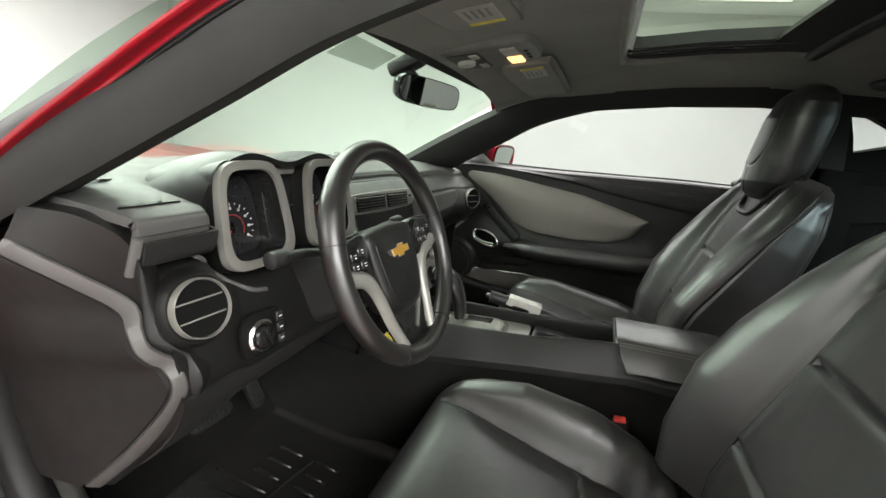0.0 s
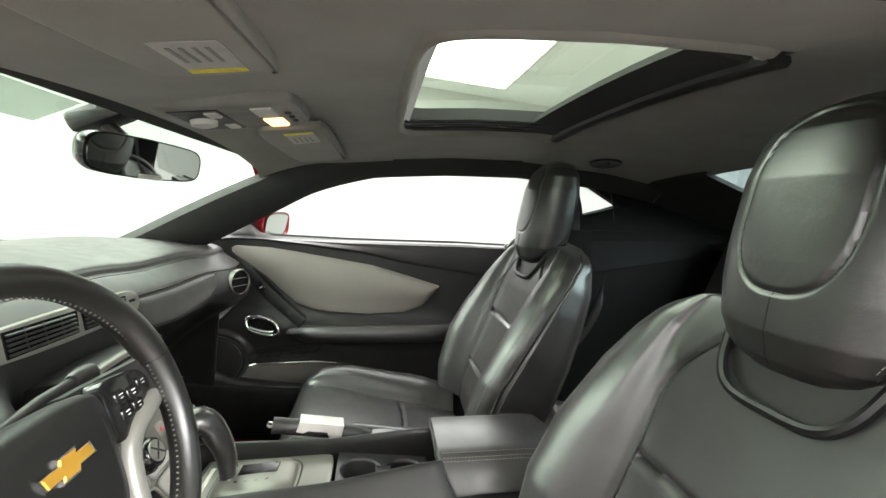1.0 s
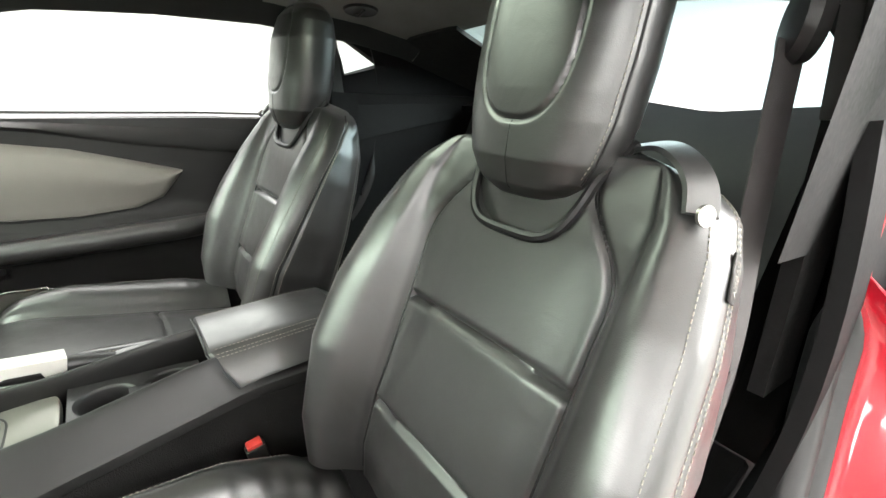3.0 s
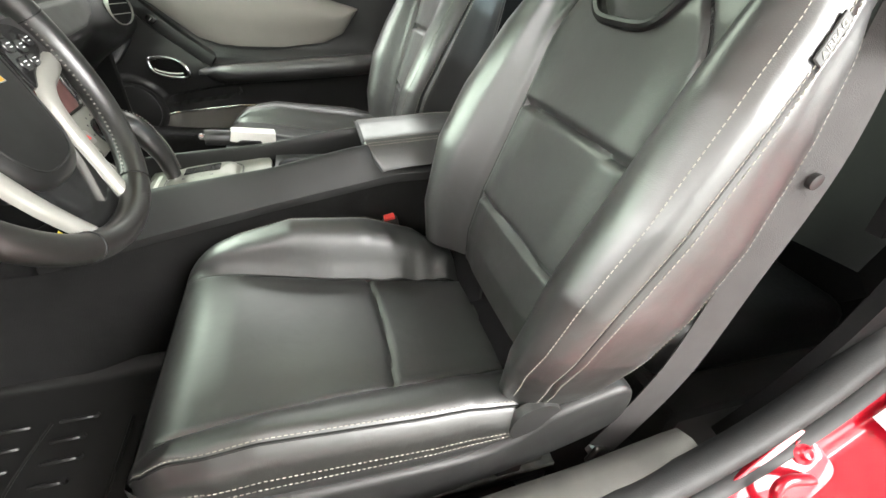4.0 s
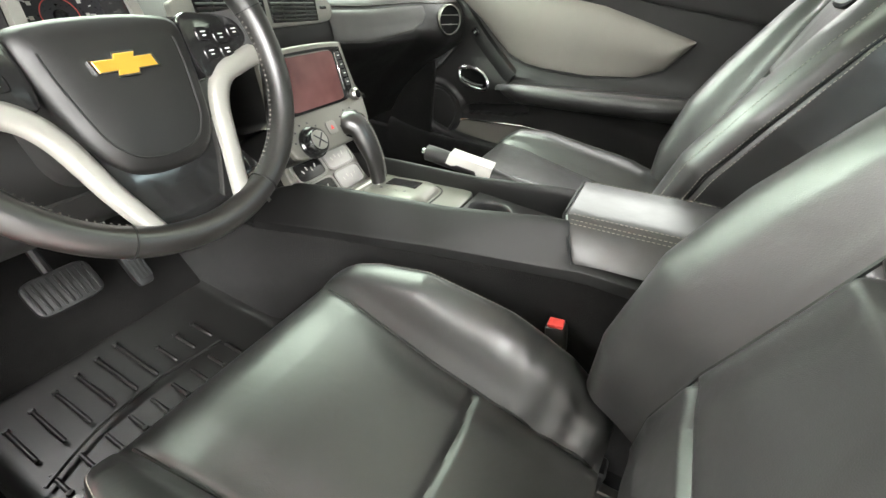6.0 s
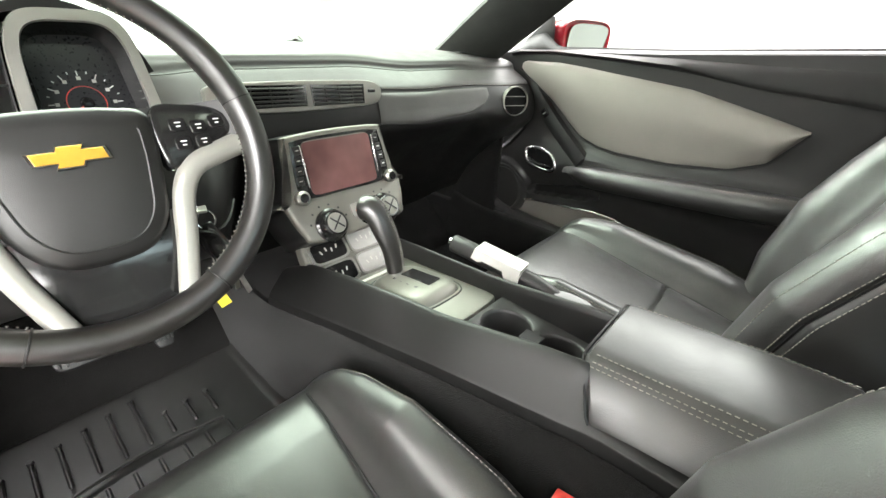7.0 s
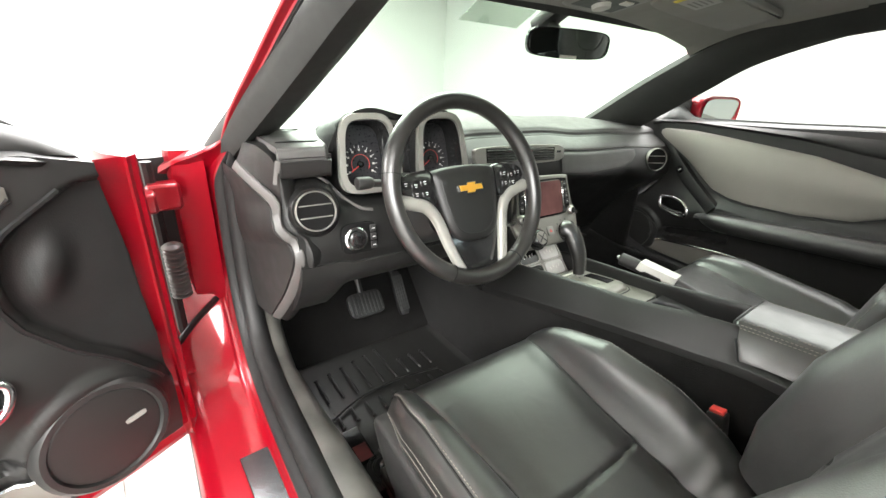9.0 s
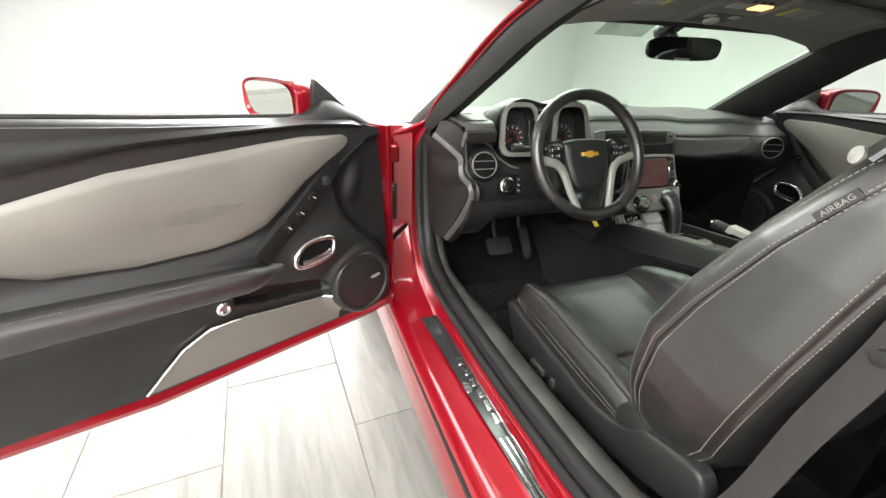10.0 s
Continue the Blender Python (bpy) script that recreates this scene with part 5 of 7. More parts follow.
part("vent_collar", lathe([(0.044, -0.03), (0.052, -0.025), (0.050, -0.008), (0.043, 0.002), (0.0385, -0.001)], 36, axes((-0.660, 0.144, 0.870), (1, -0.05, 0), (0, 0.30, 0.95))), SOFT, dash)
# light switch
m = axes((-0.585, 0.117, 0.812), (1, 0, 0), (0, 0.15, 1))
sw = part("light_switch", prism(ellipse(0.039, 0.031, 32, 4), 0.006, 0.002, 2, m), HOLLOW, dash, "black light switch panel with a chrome knob")
part("knob", lathe([(0.024, 0), (0.024, 0.006), (0.021, 0.009), (0.019, 0.009), (0.0185, 0.006), (0, 0.006)], 32, m @ pose(-0.010, 0, 0.006)), CHROME, sw)
part("knob_face", lathe([(0.0175, -0.004), (0.0165, 0.0065), (0.014, 0.0085), (0, 0.009)], 28, m @ pose(-0.010, 0, 0.0125)), GLOSS, sw)
part("knob_bar", rbox(0.006, 0.026, 0.006, 0.002, 2, m @ pose(-0.010, 0, 0.0235, 0, 0, 25)), GLOSS, sw)
for k in range(3):
    part("button", rbox(0.012, 0.014, 0.005, 0.001, 1, m @ pose(0.028, 0.016 - 0.017 * k, 0.008)), PLASTIC, sw)
    part("icon_bar", rbox(0.006, 0.0015, 0.0006, 0, 1, m @ pose(0.028, 0.016 - 0.017 * k, 0.0108)), WHITE, sw)
part("band_insert", solid(grid(lambda u, v: dash_point(-0.711 + 0.106 * u, 5.95 + 1.6 * v) + V(0, -0.004, 0.001), 14, 10), 0.004), WARMGREY, dash, "brown-grey band insert")
# driver's band panel, knee panel and bonnet lever
part("knee_panel", solid(grid(lambda u, v: dash_point(-0.70 + 0.50 * u, 10.6 + 3.2 * v) + V(0, -0.004, 0), 40, 24), -0.006), PLASTIC, dash)

# ---- instrument cluster ----
cluster = thing("instrument_cluster", "twin square gauges with silver bezels under a black hood", "gauge cluster")


def gauge(cx, cz, angle0):
    m = axes((cx, 0.198, cz), (1, 0, 0), (0, 0.22, 0.975))
    taper = lambda pts: [(x * (1.0 - 1.6 * y), y) for x, y in pts]
    outer, inner = taper(ellipse(0.068, 0.081, 72, 4.2)), taper(ellipse(0.054, 0.067, 72, 4.2))
    b = part("bezel", ring_plate(outer, inner, 0.014, m), SILVER, cluster, "silver square gauge bezel", sharp=30)
    part("shroud", loft([[m @ V(x, y, 0.008) for x, y in inner], [m @ V(x * 0.93, y * 0.93, -0.045) for x, y in inner]], True, False), GLOSS, b)
    part("housing", loft([[m @ V(x * 1.03, y * 1.03, z) for x, y in outer] for z in (0.004, -0.02, -0.14)], True, False), SOFT, b, "black gauge housing")
    dial = part("dial", prism([(x * 0.94, y * 0.94) for x, y in inner], 0.002, 0, 1, m @ pose(0, 0, -0.046)), DIAL, b)
    c = m @ pose(0, -0.020, -0.0435)
    part("dial_ring", tube([c @ V(0.021 * math.cos(a), 0.021 * math.sin(a), 0.0005) for a in np.linspace(radians(-30), radians(210), 30)], 0.0006, 5), REDPLASTIC, b)
    ticks = []
    for k in range(17):
        a = radians(210 - 240 * k / 16)
        ln = 0.006 if k % 2 == 0 else 0.003
        ticks.append(rbox(ln, 0.0012, 0.0006, 0, 1, c @ Matrix.Rotation(a, 4, "Z") @ pose(0.040 - ln / 2, 0, 0.0004)))
    part("scale_marks", joined(*ticks), WHITE, b)
    nums = []
    for k in range(9):
        a = radians(210 - 240 * k / 8)
        nums.append(rbox(0.0045, 0.0042, 0.0005, 0, 1, c @ pose(0.031 * math.cos(a), 0.031 * math.sin(a), 0.0003)))
    part("number_bars", joined(*nums), CREAM, b)
    part("needle", rbox(0.030, 0.0018, 0.001, 0, 1, c @ Matrix.Rotation(radians(angle0), 4, "Z") @ pose(0.014, 0, 0.003)), REDPLASTIC, b)
    part("needle_hub", lathe([(0.008, 0), (0.007, 0.004), (0, 0.005)], 18, c), GLOSS, b)


gauge(-0.522, 0.960, 212)
gauge(-0.338, 0.960, 215)
m = axes((-0.430, 0.226, 0.962), (1, 0, 0), (0, 0.22, 0.975))
info = part("info_display", prism(ellipse(0.044, 0.060, 32, 8), 0.006, 0.001, 1, m), GLOSS, cluster, "dark information display")
part("display_trim", rbox(0.092, 0.012, 0.010, 0.003, 2, m @ pose(0, 0.056, 0.006)), SILVER, info)
part("divider", rbox(0.086, 0.002, 0.002, 0, 1, m @ pose(0, -0.005, 0.0065)), PLASTIC, info)


def hood_point(u, v):
    x = -0.594 + 0.326 * u
    z = 1.040 - 0.012 * math.cos(u * 4 * math.pi) * 0.6 - 0.06 * (2 * u - 1) ** 8
    y = 0.210 + 0.20 * v
    return V(x, y, z - 0.060 * v ** 1.5 - 0.006 * (1 - v) ** 6)


part("hood", solid(grid(hood_point, 60, 14), -0.010), SOFT, cluster, "black hood over the gauges")
part("lower_shell", rbox(0.33, 0.10, 0.11, 0.02, 3, Matrix.Translation((-0.42, 0.30, 0.905))), SOFT, cluster)

# ---- centre vents ----
m = axes((0.005, 0.258, 0.914), (1, 0, -0.035), (0, 0.25, 0.968))
strip = [V(-0.190, 0.004, 0), V(-0.175, 0.022, 0), V(-0.05, 0.028, 0), V(0.10, 0.029, 0), V(0.158, 0.026, 0), V(0.180, 0.012, 0), V(0.176, -0.010, 0), V(0.150, -0.021, 0), V(0.05, -0.026, 0), V(-0.06, -0.027, 0), V(-0.17, -0.022, 0), V(-0.188, -0.010, 0)]
cv = part("centre_vent", prism([(p.x, p.y) for p in spline(strip, 80, True)], 0.013, 0.004, 2, m @ pose(0, 0, -0.004)), SILVER, dash, "silver strip with two dark air outlets")
for a, b in ((-0.150, -0.010), (0.004, 0.128)):
    part("outlet", prism([(a, -0.019), (b, -0.018), (b + 0.004, 0.020), (a, 0.020)], 0.002, 0, 1, m @ pose(0, 0, 0.0088)), GLOSS, cv)
    for k in range(5):
        part("slat", rbox(b - a - 0.006, 0.0028, 0.008, 0.0008, 1, m @ pose((a + b) / 2, -0.014 + 0.0072 * k, 0.010, 30)), PLASTIC, cv)
    for k in range(3):
        part("fin", rbox(0.002, 0.036, 0.004, 0, 1, m @ pose(a + (b - a) * (k + 1) / 4, 0, 0.0105)), PLASTIC, cv)
part("slit", rbox(0.020, 0.006, 0.002, 0.0008, 1, m @ pose(0.152, 0.006, 0.0095)), GLOSS, cv)

# ---- centre stack ----
SM = axes((0.0, 0.1650, 0.8055), (1, 0, 0), (0, 0.30, 0.954))
stack = thing("centre_stack", "silver centre stack with touch screen, knobs and climate dials", "control panel")
LOWER = SM @ pose(0, -0.058, 0, -14)   # the climate part leans back towards the lever


def rounded(pts, n=96):
    return [(p.x, p.y) for p in spline([V(x, y, 0) for x, y in pts], n, True)]


face = rounded([(-0.109, 0.050), (-0.098, 0.060), (0, 0.064), (0.098, 0.060), (0.109, 0.050), (0.116, 0.0), (0.124, -0.045), (0.126, -0.060), (-0.126, -0.060), (-0.124, -0.045), (-0.116, 0.0)])
part("body", prism(face, 0.016, 0.006, 3, SM), FASCIA, stack, "silver plastic fascia round the screen")
chin = rounded([(-0.126, 0.004), (-0.06, 0.006), (0.06, 0.006), (0.126, 0.004), (0.129, -0.020), (0.118, -0.055), (0.100, -0.076), (0.0, -0.080), (-0.100, -0.076), (-0.118, -0.055), (-0.129, -0.020)])
part("climate_panel", prism(chin, 0.018, 0.006, 3, LOWER @ pose(0, 0, -0.002)), FASCIA, stack, "silver climate control panel")
part("rear_shell", loft([[SM @ V(x * k, y * k, z) for x, y in face] for k, z in ((1.0, 0.002), (1.05, -0.05), (1.0, -0.14))]), SOFT, stack)
part("lower_shell", loft([[LOWER @ V(x * k, y, z) for x, y in chin] for k, z in ((1.0, 0.002), (1.05, -0.05), (1.0, -0.10))]), SOFT, stack)
sc = part("screen", prism(ellipse(0.075, 0.0475, 40, 14), 0.002, 0.0005, 1, SM @ pose(-0.002, -0.001, 0.0158)), SCREEN, stack, "glossy touch screen with a reddish reflection painted in")
bezel = rounded([(-0.098, 0.040), (-0.088, 0.051), (0.0, 0.054), (0.088, 0.051), (0.098, 0.040), (0.104, -0.020), (0.100, -0.036), (0.080, -0.052), (0, -0.053), (-0.080, -0.052), (-0.100, -0.036), (-0.104, -0.020)], 60)
hole = []
for x, y in bezel:
    r = ((abs(x) / 0.076) ** 12 + (abs(y) / 0.0485) ** 12) ** (-1 / 12)
    hole.append((x * r - 0.002, y * r))
part("screen_surround", ring_plate(bezel, hole, 0.003, SM @ pose(0, 0, 0.015)), GLOSS, stack)
for s in (-1, 1):
    for k in range(4):
        part("side_button", rbox(0.014, 0.015, 0.003, 0.001, 1, SM @ pose(s * (0.087 + 0.0024 * k), 0.034 - 0.0175 * k, 0.0175)), PLASTIC, stack)
        part("icon_bar", rbox(0.006, 0.0015, 0.0006, 0, 1, SM @ pose(s * (0.087 + 0.0024 * k), 0.034 - 0.0175 * k, 0.0192)), WHITE, stack)
    part("chrome_line", rbox(0.003, 0.074, 0.003, 0.0010, 1, SM @ pose(s * 0.0790 - 0.001, 0.004, 0.0182)), CHROME, stack)
    kn = part("knob", lathe([(0.013, 0), (0.013, 0.012), (0.0105, 0.015), (0.0098, 0.016), (0, 0.016)], 24, SM @ pose(s * 0.102, -0.047, 0.015)), STEEL, stack, "ribbed metal knob")
    part("knob_cap", lathe([(0.0085, 0), (0.008, 0.0015), (0, 0.002)], 20, SM @ pose(s * 0.102, -0.047, 0.0305)), GLOSS, kn)
    d = part("climate_dial", lathe([(0.031, 0), (0.031, 0.006), (0.027, 0.009), (0.025, 0.020), (0.021, 0.024), (0, 0.024)], 32, LOWER @ pose(s * 0.064, -0.054, 0.015)), GLOSS, stack, "black climate dial with grey face")
    part("dial_face", lathe([(0.019, 0), (0.018, 0.002), (0, 0.003)], 24, LOWER @ pose(s * 0.064, -0.054, 0.0385)), SILVER, d)
    for k in range(4):
        part("face_bar", rbox(0.0026, 0.016, 0.001, 0, 1, LOWER @ pose(s * 0.064, -0.054, 0.0417) @ Matrix.Rotation(radians(45 + 90 * k), 4, "Z") @ pose(0, 0.008, 0)), DIAL, d)
    for k in range(6):
        a = radians(165 - 30 * k)
        part("dot", rbox(0.0035, 0.0035, 0.0006, 0, 1, LOWER @ pose(s * 0.064 + 0.039 * math.cos(a), -0.054 + 0.039 * math.sin(a), 0.0162)), DIAL, stack)
hz = part("hazard_button", prism(ellipse(0.013, 0.013, 24, 6), 0.005, 0.0015, 2, LOWER @ pose(0, -0.040, 0.0145)), GREY, stack)
part("hazard_mark", prism([(-0.005, -0.004), (0.005, -0.004), (0, 0.005)], 0.0006, 0, 1, LOWER @ pose(0, -0.040, 0.0194)), REDPLASTIC, hz)


# ---- centre console ----
CX = -0.012
console = thing("centre_console", "long black centre console with cup holders and padded lid", "console")


def console_half(y):
    crease = ni(y, [-0.65, -0.45, -0.2, 0.2], [0.672, 0.668, 0.628, 0.555])
    top = ni(y, [-0.7, -0.425, -0.405, -0.36, -0.2, 0.0, 0.12, 0.2], [0.685, 0.690, 0.716, 0.711, 0.680, 0.658, 0.64, 0.60])
    w = ni(y, [-0.7, -0.42, -0.2, 0.0, 0.2], [0.100, 0.102, 0.116, 0.130, 0.150])
    return [(w + 0.008, 0.27), (w + 0.006, 0.42), (w + 0.002, crease - 0.06), (w, crease - 0.010), (w - 0.004, crease + 0.001), (w - 0.026, crease + 0.62 * (top - crease)), (w - 0.043, top), (w - 0.051, top - 0.004), (w - 0.054, top - 0.03), (w - 0.055, 0.575), (0, 0.573)]


def console_ring(y, n=60):
    h = console_half(y)
    right = [V(CX + p.x, y, p.y) for p in spline([V(a, b, 0) for a, b in h], n)]
    left = [V(2 * CX - p.x, y, p.z) for p in right]
    return right[:-1] + left[::-1]


part("body", loft([console_ring(y) for y in np.linspace(0.20, -0.70, 40)], True, True), SOFT, console, "black soft-touch console body", sharp=50)
for s in (-1, 1):
    part("seam", tube([V(CX + s * (console_half(y)[4][0] + 0.001), y, console_half(y)[4][1] - 0.004) for y in np.linspace(0.19, -0.45, 40)], 0.0016, 5), PIPING, console)
    low = [[V(CX + s * (console_half(y)[k][0] + 0.0035), y, console_half(y)[k][1] - (0.008 if k == 3 else 0.0)) for k in (0, 1, 2, 3)] for y in np.linspace(0.62, -0.69, 46)]
    part("side_lining", loft(low, False, False), CARPET, console, "charcoal carpet lining of the console side")
part("tunnel", rbox(0.296, 0.42, 0.24, 0.02, 2, pose(CX, 0.42, 0.42)), CARPET, console, "carpeted transmission tunnel")
# lid
LID_S = [(-0.106, -0.050), (-0.104, -0.044), (-0.066, -0.004), (-0.060, 0.0), (-0.040, 0.003), (0.02, 0.005), (0.070, 0.003), (0.082, -0.002), (0.100, -0.022), (0.104, -0.050)]
LID_Y = [(-0.392, 0.992, 0.7175), (-0.396, 1.0, 0.7215), (-0.47, 1.0, 0.727), (-0.56, 0.99, 0.734), (-0.63, 0.97, 0.736), (-0.655, 0.93, 0.722)]


def lid_point(x, h, y, k, z):
    """The front edge leans back towards the lower corners."""
    lean = 0.75 * max(0.0, -h) if y > -0.44 else 0.75 * max(0.0, -h) * 0.4 * (y < -0.6)
    return V(CX + 0.012 + x * k, y - lean, z + h)


lid = part("lid", loft([[lid_point(x, h, *q) for x, h in LID_S] for q in LID_Y]), LEATHER, console, "padded black armrest lid", sharp=26)
part("lid_gap", tube([lid_point(x * 1.01, h + 0.001, *LID_Y[0]) + V(0, 0.002, 0) for x, h in LID_S[:-1]], 0.0018, 6), PIPING, console)
for x, h in ((-0.0575, 0.0020), (-0.0665, -0.0030), (-0.0705, -0.0075), (0.0800, 0.0), (0.0870, -0.006)):
    line = [V(CX + 0.012 + x, y, z + h) for y, z in zip(np.linspace(-0.402, -0.63, 24), [ni(v, [-0.63, -0.56, -0.47, -0.396], [0.736, 0.734, 0.727, 0.7215]) for v in np.linspace(-0.402, -0.63, 24)])]
    part("stitching", stitches(line, up=(-0.6, 0, 0.8) if x < 0 else (0.6, 0, 0.8)), THREAD, lid)
# cup holder deck: two round wells in a plate
DZ = 0.655


def well(cy, r):
    n = 48
    outer = []
    for i in range(n):
        a = 2 * math.pi * i / n
        c, s = math.cos(a), math.sin(a)
        k = 1 / max(abs(c) / 0.068, abs(s) / 0.047)
        outer.append(V(CX + 0.004 + k * c, cy + k * s, DZ))
    rings = [outer, [V(CX + 0.004 + (r + 0.005) * math.cos(2 * math.pi * i / n), cy + (r + 0.005) * math.sin(2 * math.pi * i / n), DZ + 0.001) for i in range(n)]]
    for rr, z in ((r + 0.002, DZ - 0.001), (r, DZ - 0.006), (r - 0.003, DZ - 0.062), (0.001, DZ - 0.064)):
        rings.append([V(CX + 0.004 + rr * math.cos(2 * math.pi * i / n), cy + rr * math.sin(2 * math.pi * i / n), z) for i in range(n)])
    return loft(rings, True, False)


part("cup_well", well(-0.255, 0.036), PLASTIC, console, "round cup holder")
part("cup_well", well(-0.342, 0.036), PLASTIC, console, "round cup holder")
part("well_bridge", rbox(0.026, 0.030, 0.003, 0.001, 1, pose(CX + 0.004, -0.2985, DZ + 0.0008)), PIPING, console)
# silver surround of the shifter, falling towards the front
SLOPE = pose(0, -0.20, 0.640, -8) @ pose(0, 0.20, -0.640)
GATE = SLOPE @ pose(0, 0.020, 0)
plate = [V(-0.088, 0.02, 0), V(-0.086, 0.050, 0), V(0.086, 0.050, 0), V(0.088, 0.02, 0), V(0.074, -0.12, 0), V(0.066, -0.182, 0), V(0.046, -0.200, 0), V(-0.046, -0.200, 0), V(-0.066, -0.182, 0), V(-0.074, -0.12, 0)]
sp = part("shifter_surround", prism([(p.x + CX, p.y) for p in spline(plate, 60, True)], 0.012, 0.004, 2, SLOPE @ pose(0, 0, 0.640)), FASCIA, console, "silver shifter surround")
dome = part("shifter_plate", loft([[GATE @ V(CX + x * k, -0.085 + y * k, z) for x, y in ellipse(0.056, 0.074, 48, 4)] for k, z in ((1.04, 0.651), (1.03, 0.6535), (0.985, 0.6535), (0.97, 0.656), (0.88, 0.664), (0.72, 0.668), (0.2, 0.670))]), FASCIA, console, "domed silver gear plate")
part("slot_cover", rbox(0.030, 0.070, 0.003, 0.001, 1, GATE @ pose(CX + 0.012, -0.088, 0.6698)), GLOSS, dome)
for k in range(4):
    part("gear_mark", rbox(0.005, 0.006, 0.0006, 0, 1, GATE @ pose(CX - 0.020, -0.055 - 0.018 * k, 0.6690)), DIAL, dome)
plate_gap = [GATE @ V(CX + x * 1.05, -0.085 + y * 1.05, 0.6522) for x, y in ellipse(0.056, 0.074, 48, 4)]
part("gate_gap", tube(plate_gap, 0.0016, 6, closed=True), PIPING, console)
part("step_line", rbox(0.110, 0.008, 0.002, 0.0006, 1, SLOPE @ pose(CX, 0.030, 0.6524)), CREAM, console)
shifter = thing("gear_lever", "black leather gear lever with chrome collar", "gear lever")
part("collar", lathe([(0.012, 0), (0.014, 0.006), (0.012, 0.018), (0, 0.018)], 20, pose(CX, -0.012, 0.634, -8)), CHROME, shifter)
path = spline([V(CX, -0.012, 0.646), V(CX - 0.003, -0.005, 0.690), V(CX - 0.008, 0.007, 0.722), V(CX - 0.012, 0.022, 0.748), V(CX - 0.015, 0.036, 0.757), V(CX - 0.018, 0.049, 0.756)], 40)
part("grip", sweep(path, circle(0.0215, 20, 0.90, 1.02), up=(1, 0, 0), scale=lambda q: 0.74 + 0.26 * smooth_step(0.0, 0.5, q) + 0.22 * smooth_step(0.5, 0.85, q) - 0.75 * smooth_step(0.90, 1.0, q) ** 2), LEATHER_RIM, shifter, "leather grip with a stitched seam", sharp=60)
part("button", rbox(0.006, 0.016, 0.018, 0.003, 2, pose(CX - 0.031, 0.030, 0.746)), GLOSS, shifter, "gloss black release button")
back = []
for i in range(2, 33):
    t_ = (path[i + 1] - path[i - 1]).normalized()
    back.append(path[i] + V(1, 0, 0).cross(t_).normalized() * (0.0205 * (0.80 + 0.30 * smooth_step(0.0, 0.6, i / 39))) + V(0.009, 0.002, 0))
part("stitching", stitches(back, 0.0050, (0.0024, 0.0110, 0.0024), up=(0.5, -0.8, 0.2)), DARKTHREAD, shifter)
# four small gauges at the foot of the stack
pack = thing("gauge_pack", "four small gauges in a silver surround ahead of the gear lever", "gauges")
GM = axes((CX - 0.004, 0.118, 0.626), (1, 0, 0), (0, 0.66, 0.75))
part("surround", prism(rounded([(-0.096, -0.050), (-0.094, 0.040), (-0.070, 0.056), (0.070, 0.056), (0.094, 0.040), (0.096, -0.050), (0.080, -0.056), (-0.080, -0.056)], 64), 0.026, 0.006, 3, GM @ pose(0, 0, -0.022)), FASCIA, pack)
for x in (-0.043, 0.043):
    for y in (-0.026, 0.024):
        # The right-hand windows are coloured pale to imitate a white reflection.
        q = part("gauge", prism(ellipse(0.039, 0.0215, 32, 5), 0.004, 0.001, 1, GM @ pose(x, y, 0.003)), GLOSS if x < 0 else STICKER, pack, "small dark gauge window" if x < 0 else "small gauge window, pale for a painted reflection")
        part("gauge_rim", ring_plate(ellipse(0.0415, 0.024, 32, 5), ellipse(0.0375, 0.020, 32, 5), 0.007, GM @ pose(x, y, 0.003)), SILVER, q)
        for k in range(4):
            part("mark", rbox(0.003, 0.008, 0.0006, 0, 1, GM @ pose(x - 0.018 + 0.012 * k, y + 0.004 * (k % 2), 0.0072, 0, 0, 20 - 13 * k)), CREAM, q)
# parking brake along the passenger side
brake = thing("parking_brake", "parking brake lever with pale grip and black sleeve", "brake lever")
bp = spline([V(0.118, -0.330, 0.630), V(0.120, -0.270, 0.646), V(0.114, -0.215, 0.663), V(0.096, -0.105, 0.682), V(0.092, -0.064, 0.686)], 30)
part("lever", sweep(bp, circle(0.017, 14), up=(0, 0, 1)), PLASTIC, brake, "black lever sleeve")
d = (bp[-3] - bp[-12]).normalized()
gm = axes(bp[18] + V(0, 0, 0.004), d, (0, 0, 1))
grip = [V(-0.046, -0.014, 0), V(-0.046, 0.018, 0), V(0.046, 0.018, 0), V(0.050, -0.004, 0), V(0.036, -0.006, 0), V(0.026, 0.000, 0), V(-0.014, 0.000, 0), V(-0.024, -0.020, 0)]
part("grip_shell", prism([(p.x, p.y) for p in grip], 0.040, 0.005, 2, gm @ pose(0, 0, -0.020)), CREAM, brake, "pale silver grip shell")
part("button", lathe([(0.007, 0), (0.007, 0.010), (0.004, 0.013), (0, 0.013)], 14, axes(bp[-1], (1, 0, 0), V(1, 0, 0).cross(d) * -1)), CHROME, brake)
part("boot", loft([[V(0.118 + x * k, -0.33 + y * k + dy, z) for x, y in ellipse(0.034, 0.07, 24, 2.5)] for k, dy, z in ((1.1, 0.0, 0.585), (1.0, 0.0, 0.61), (0.75, 0.015, 0.64), (0.45, 0.03, 0.662))]), LEATHER, brake, "black leather boot")
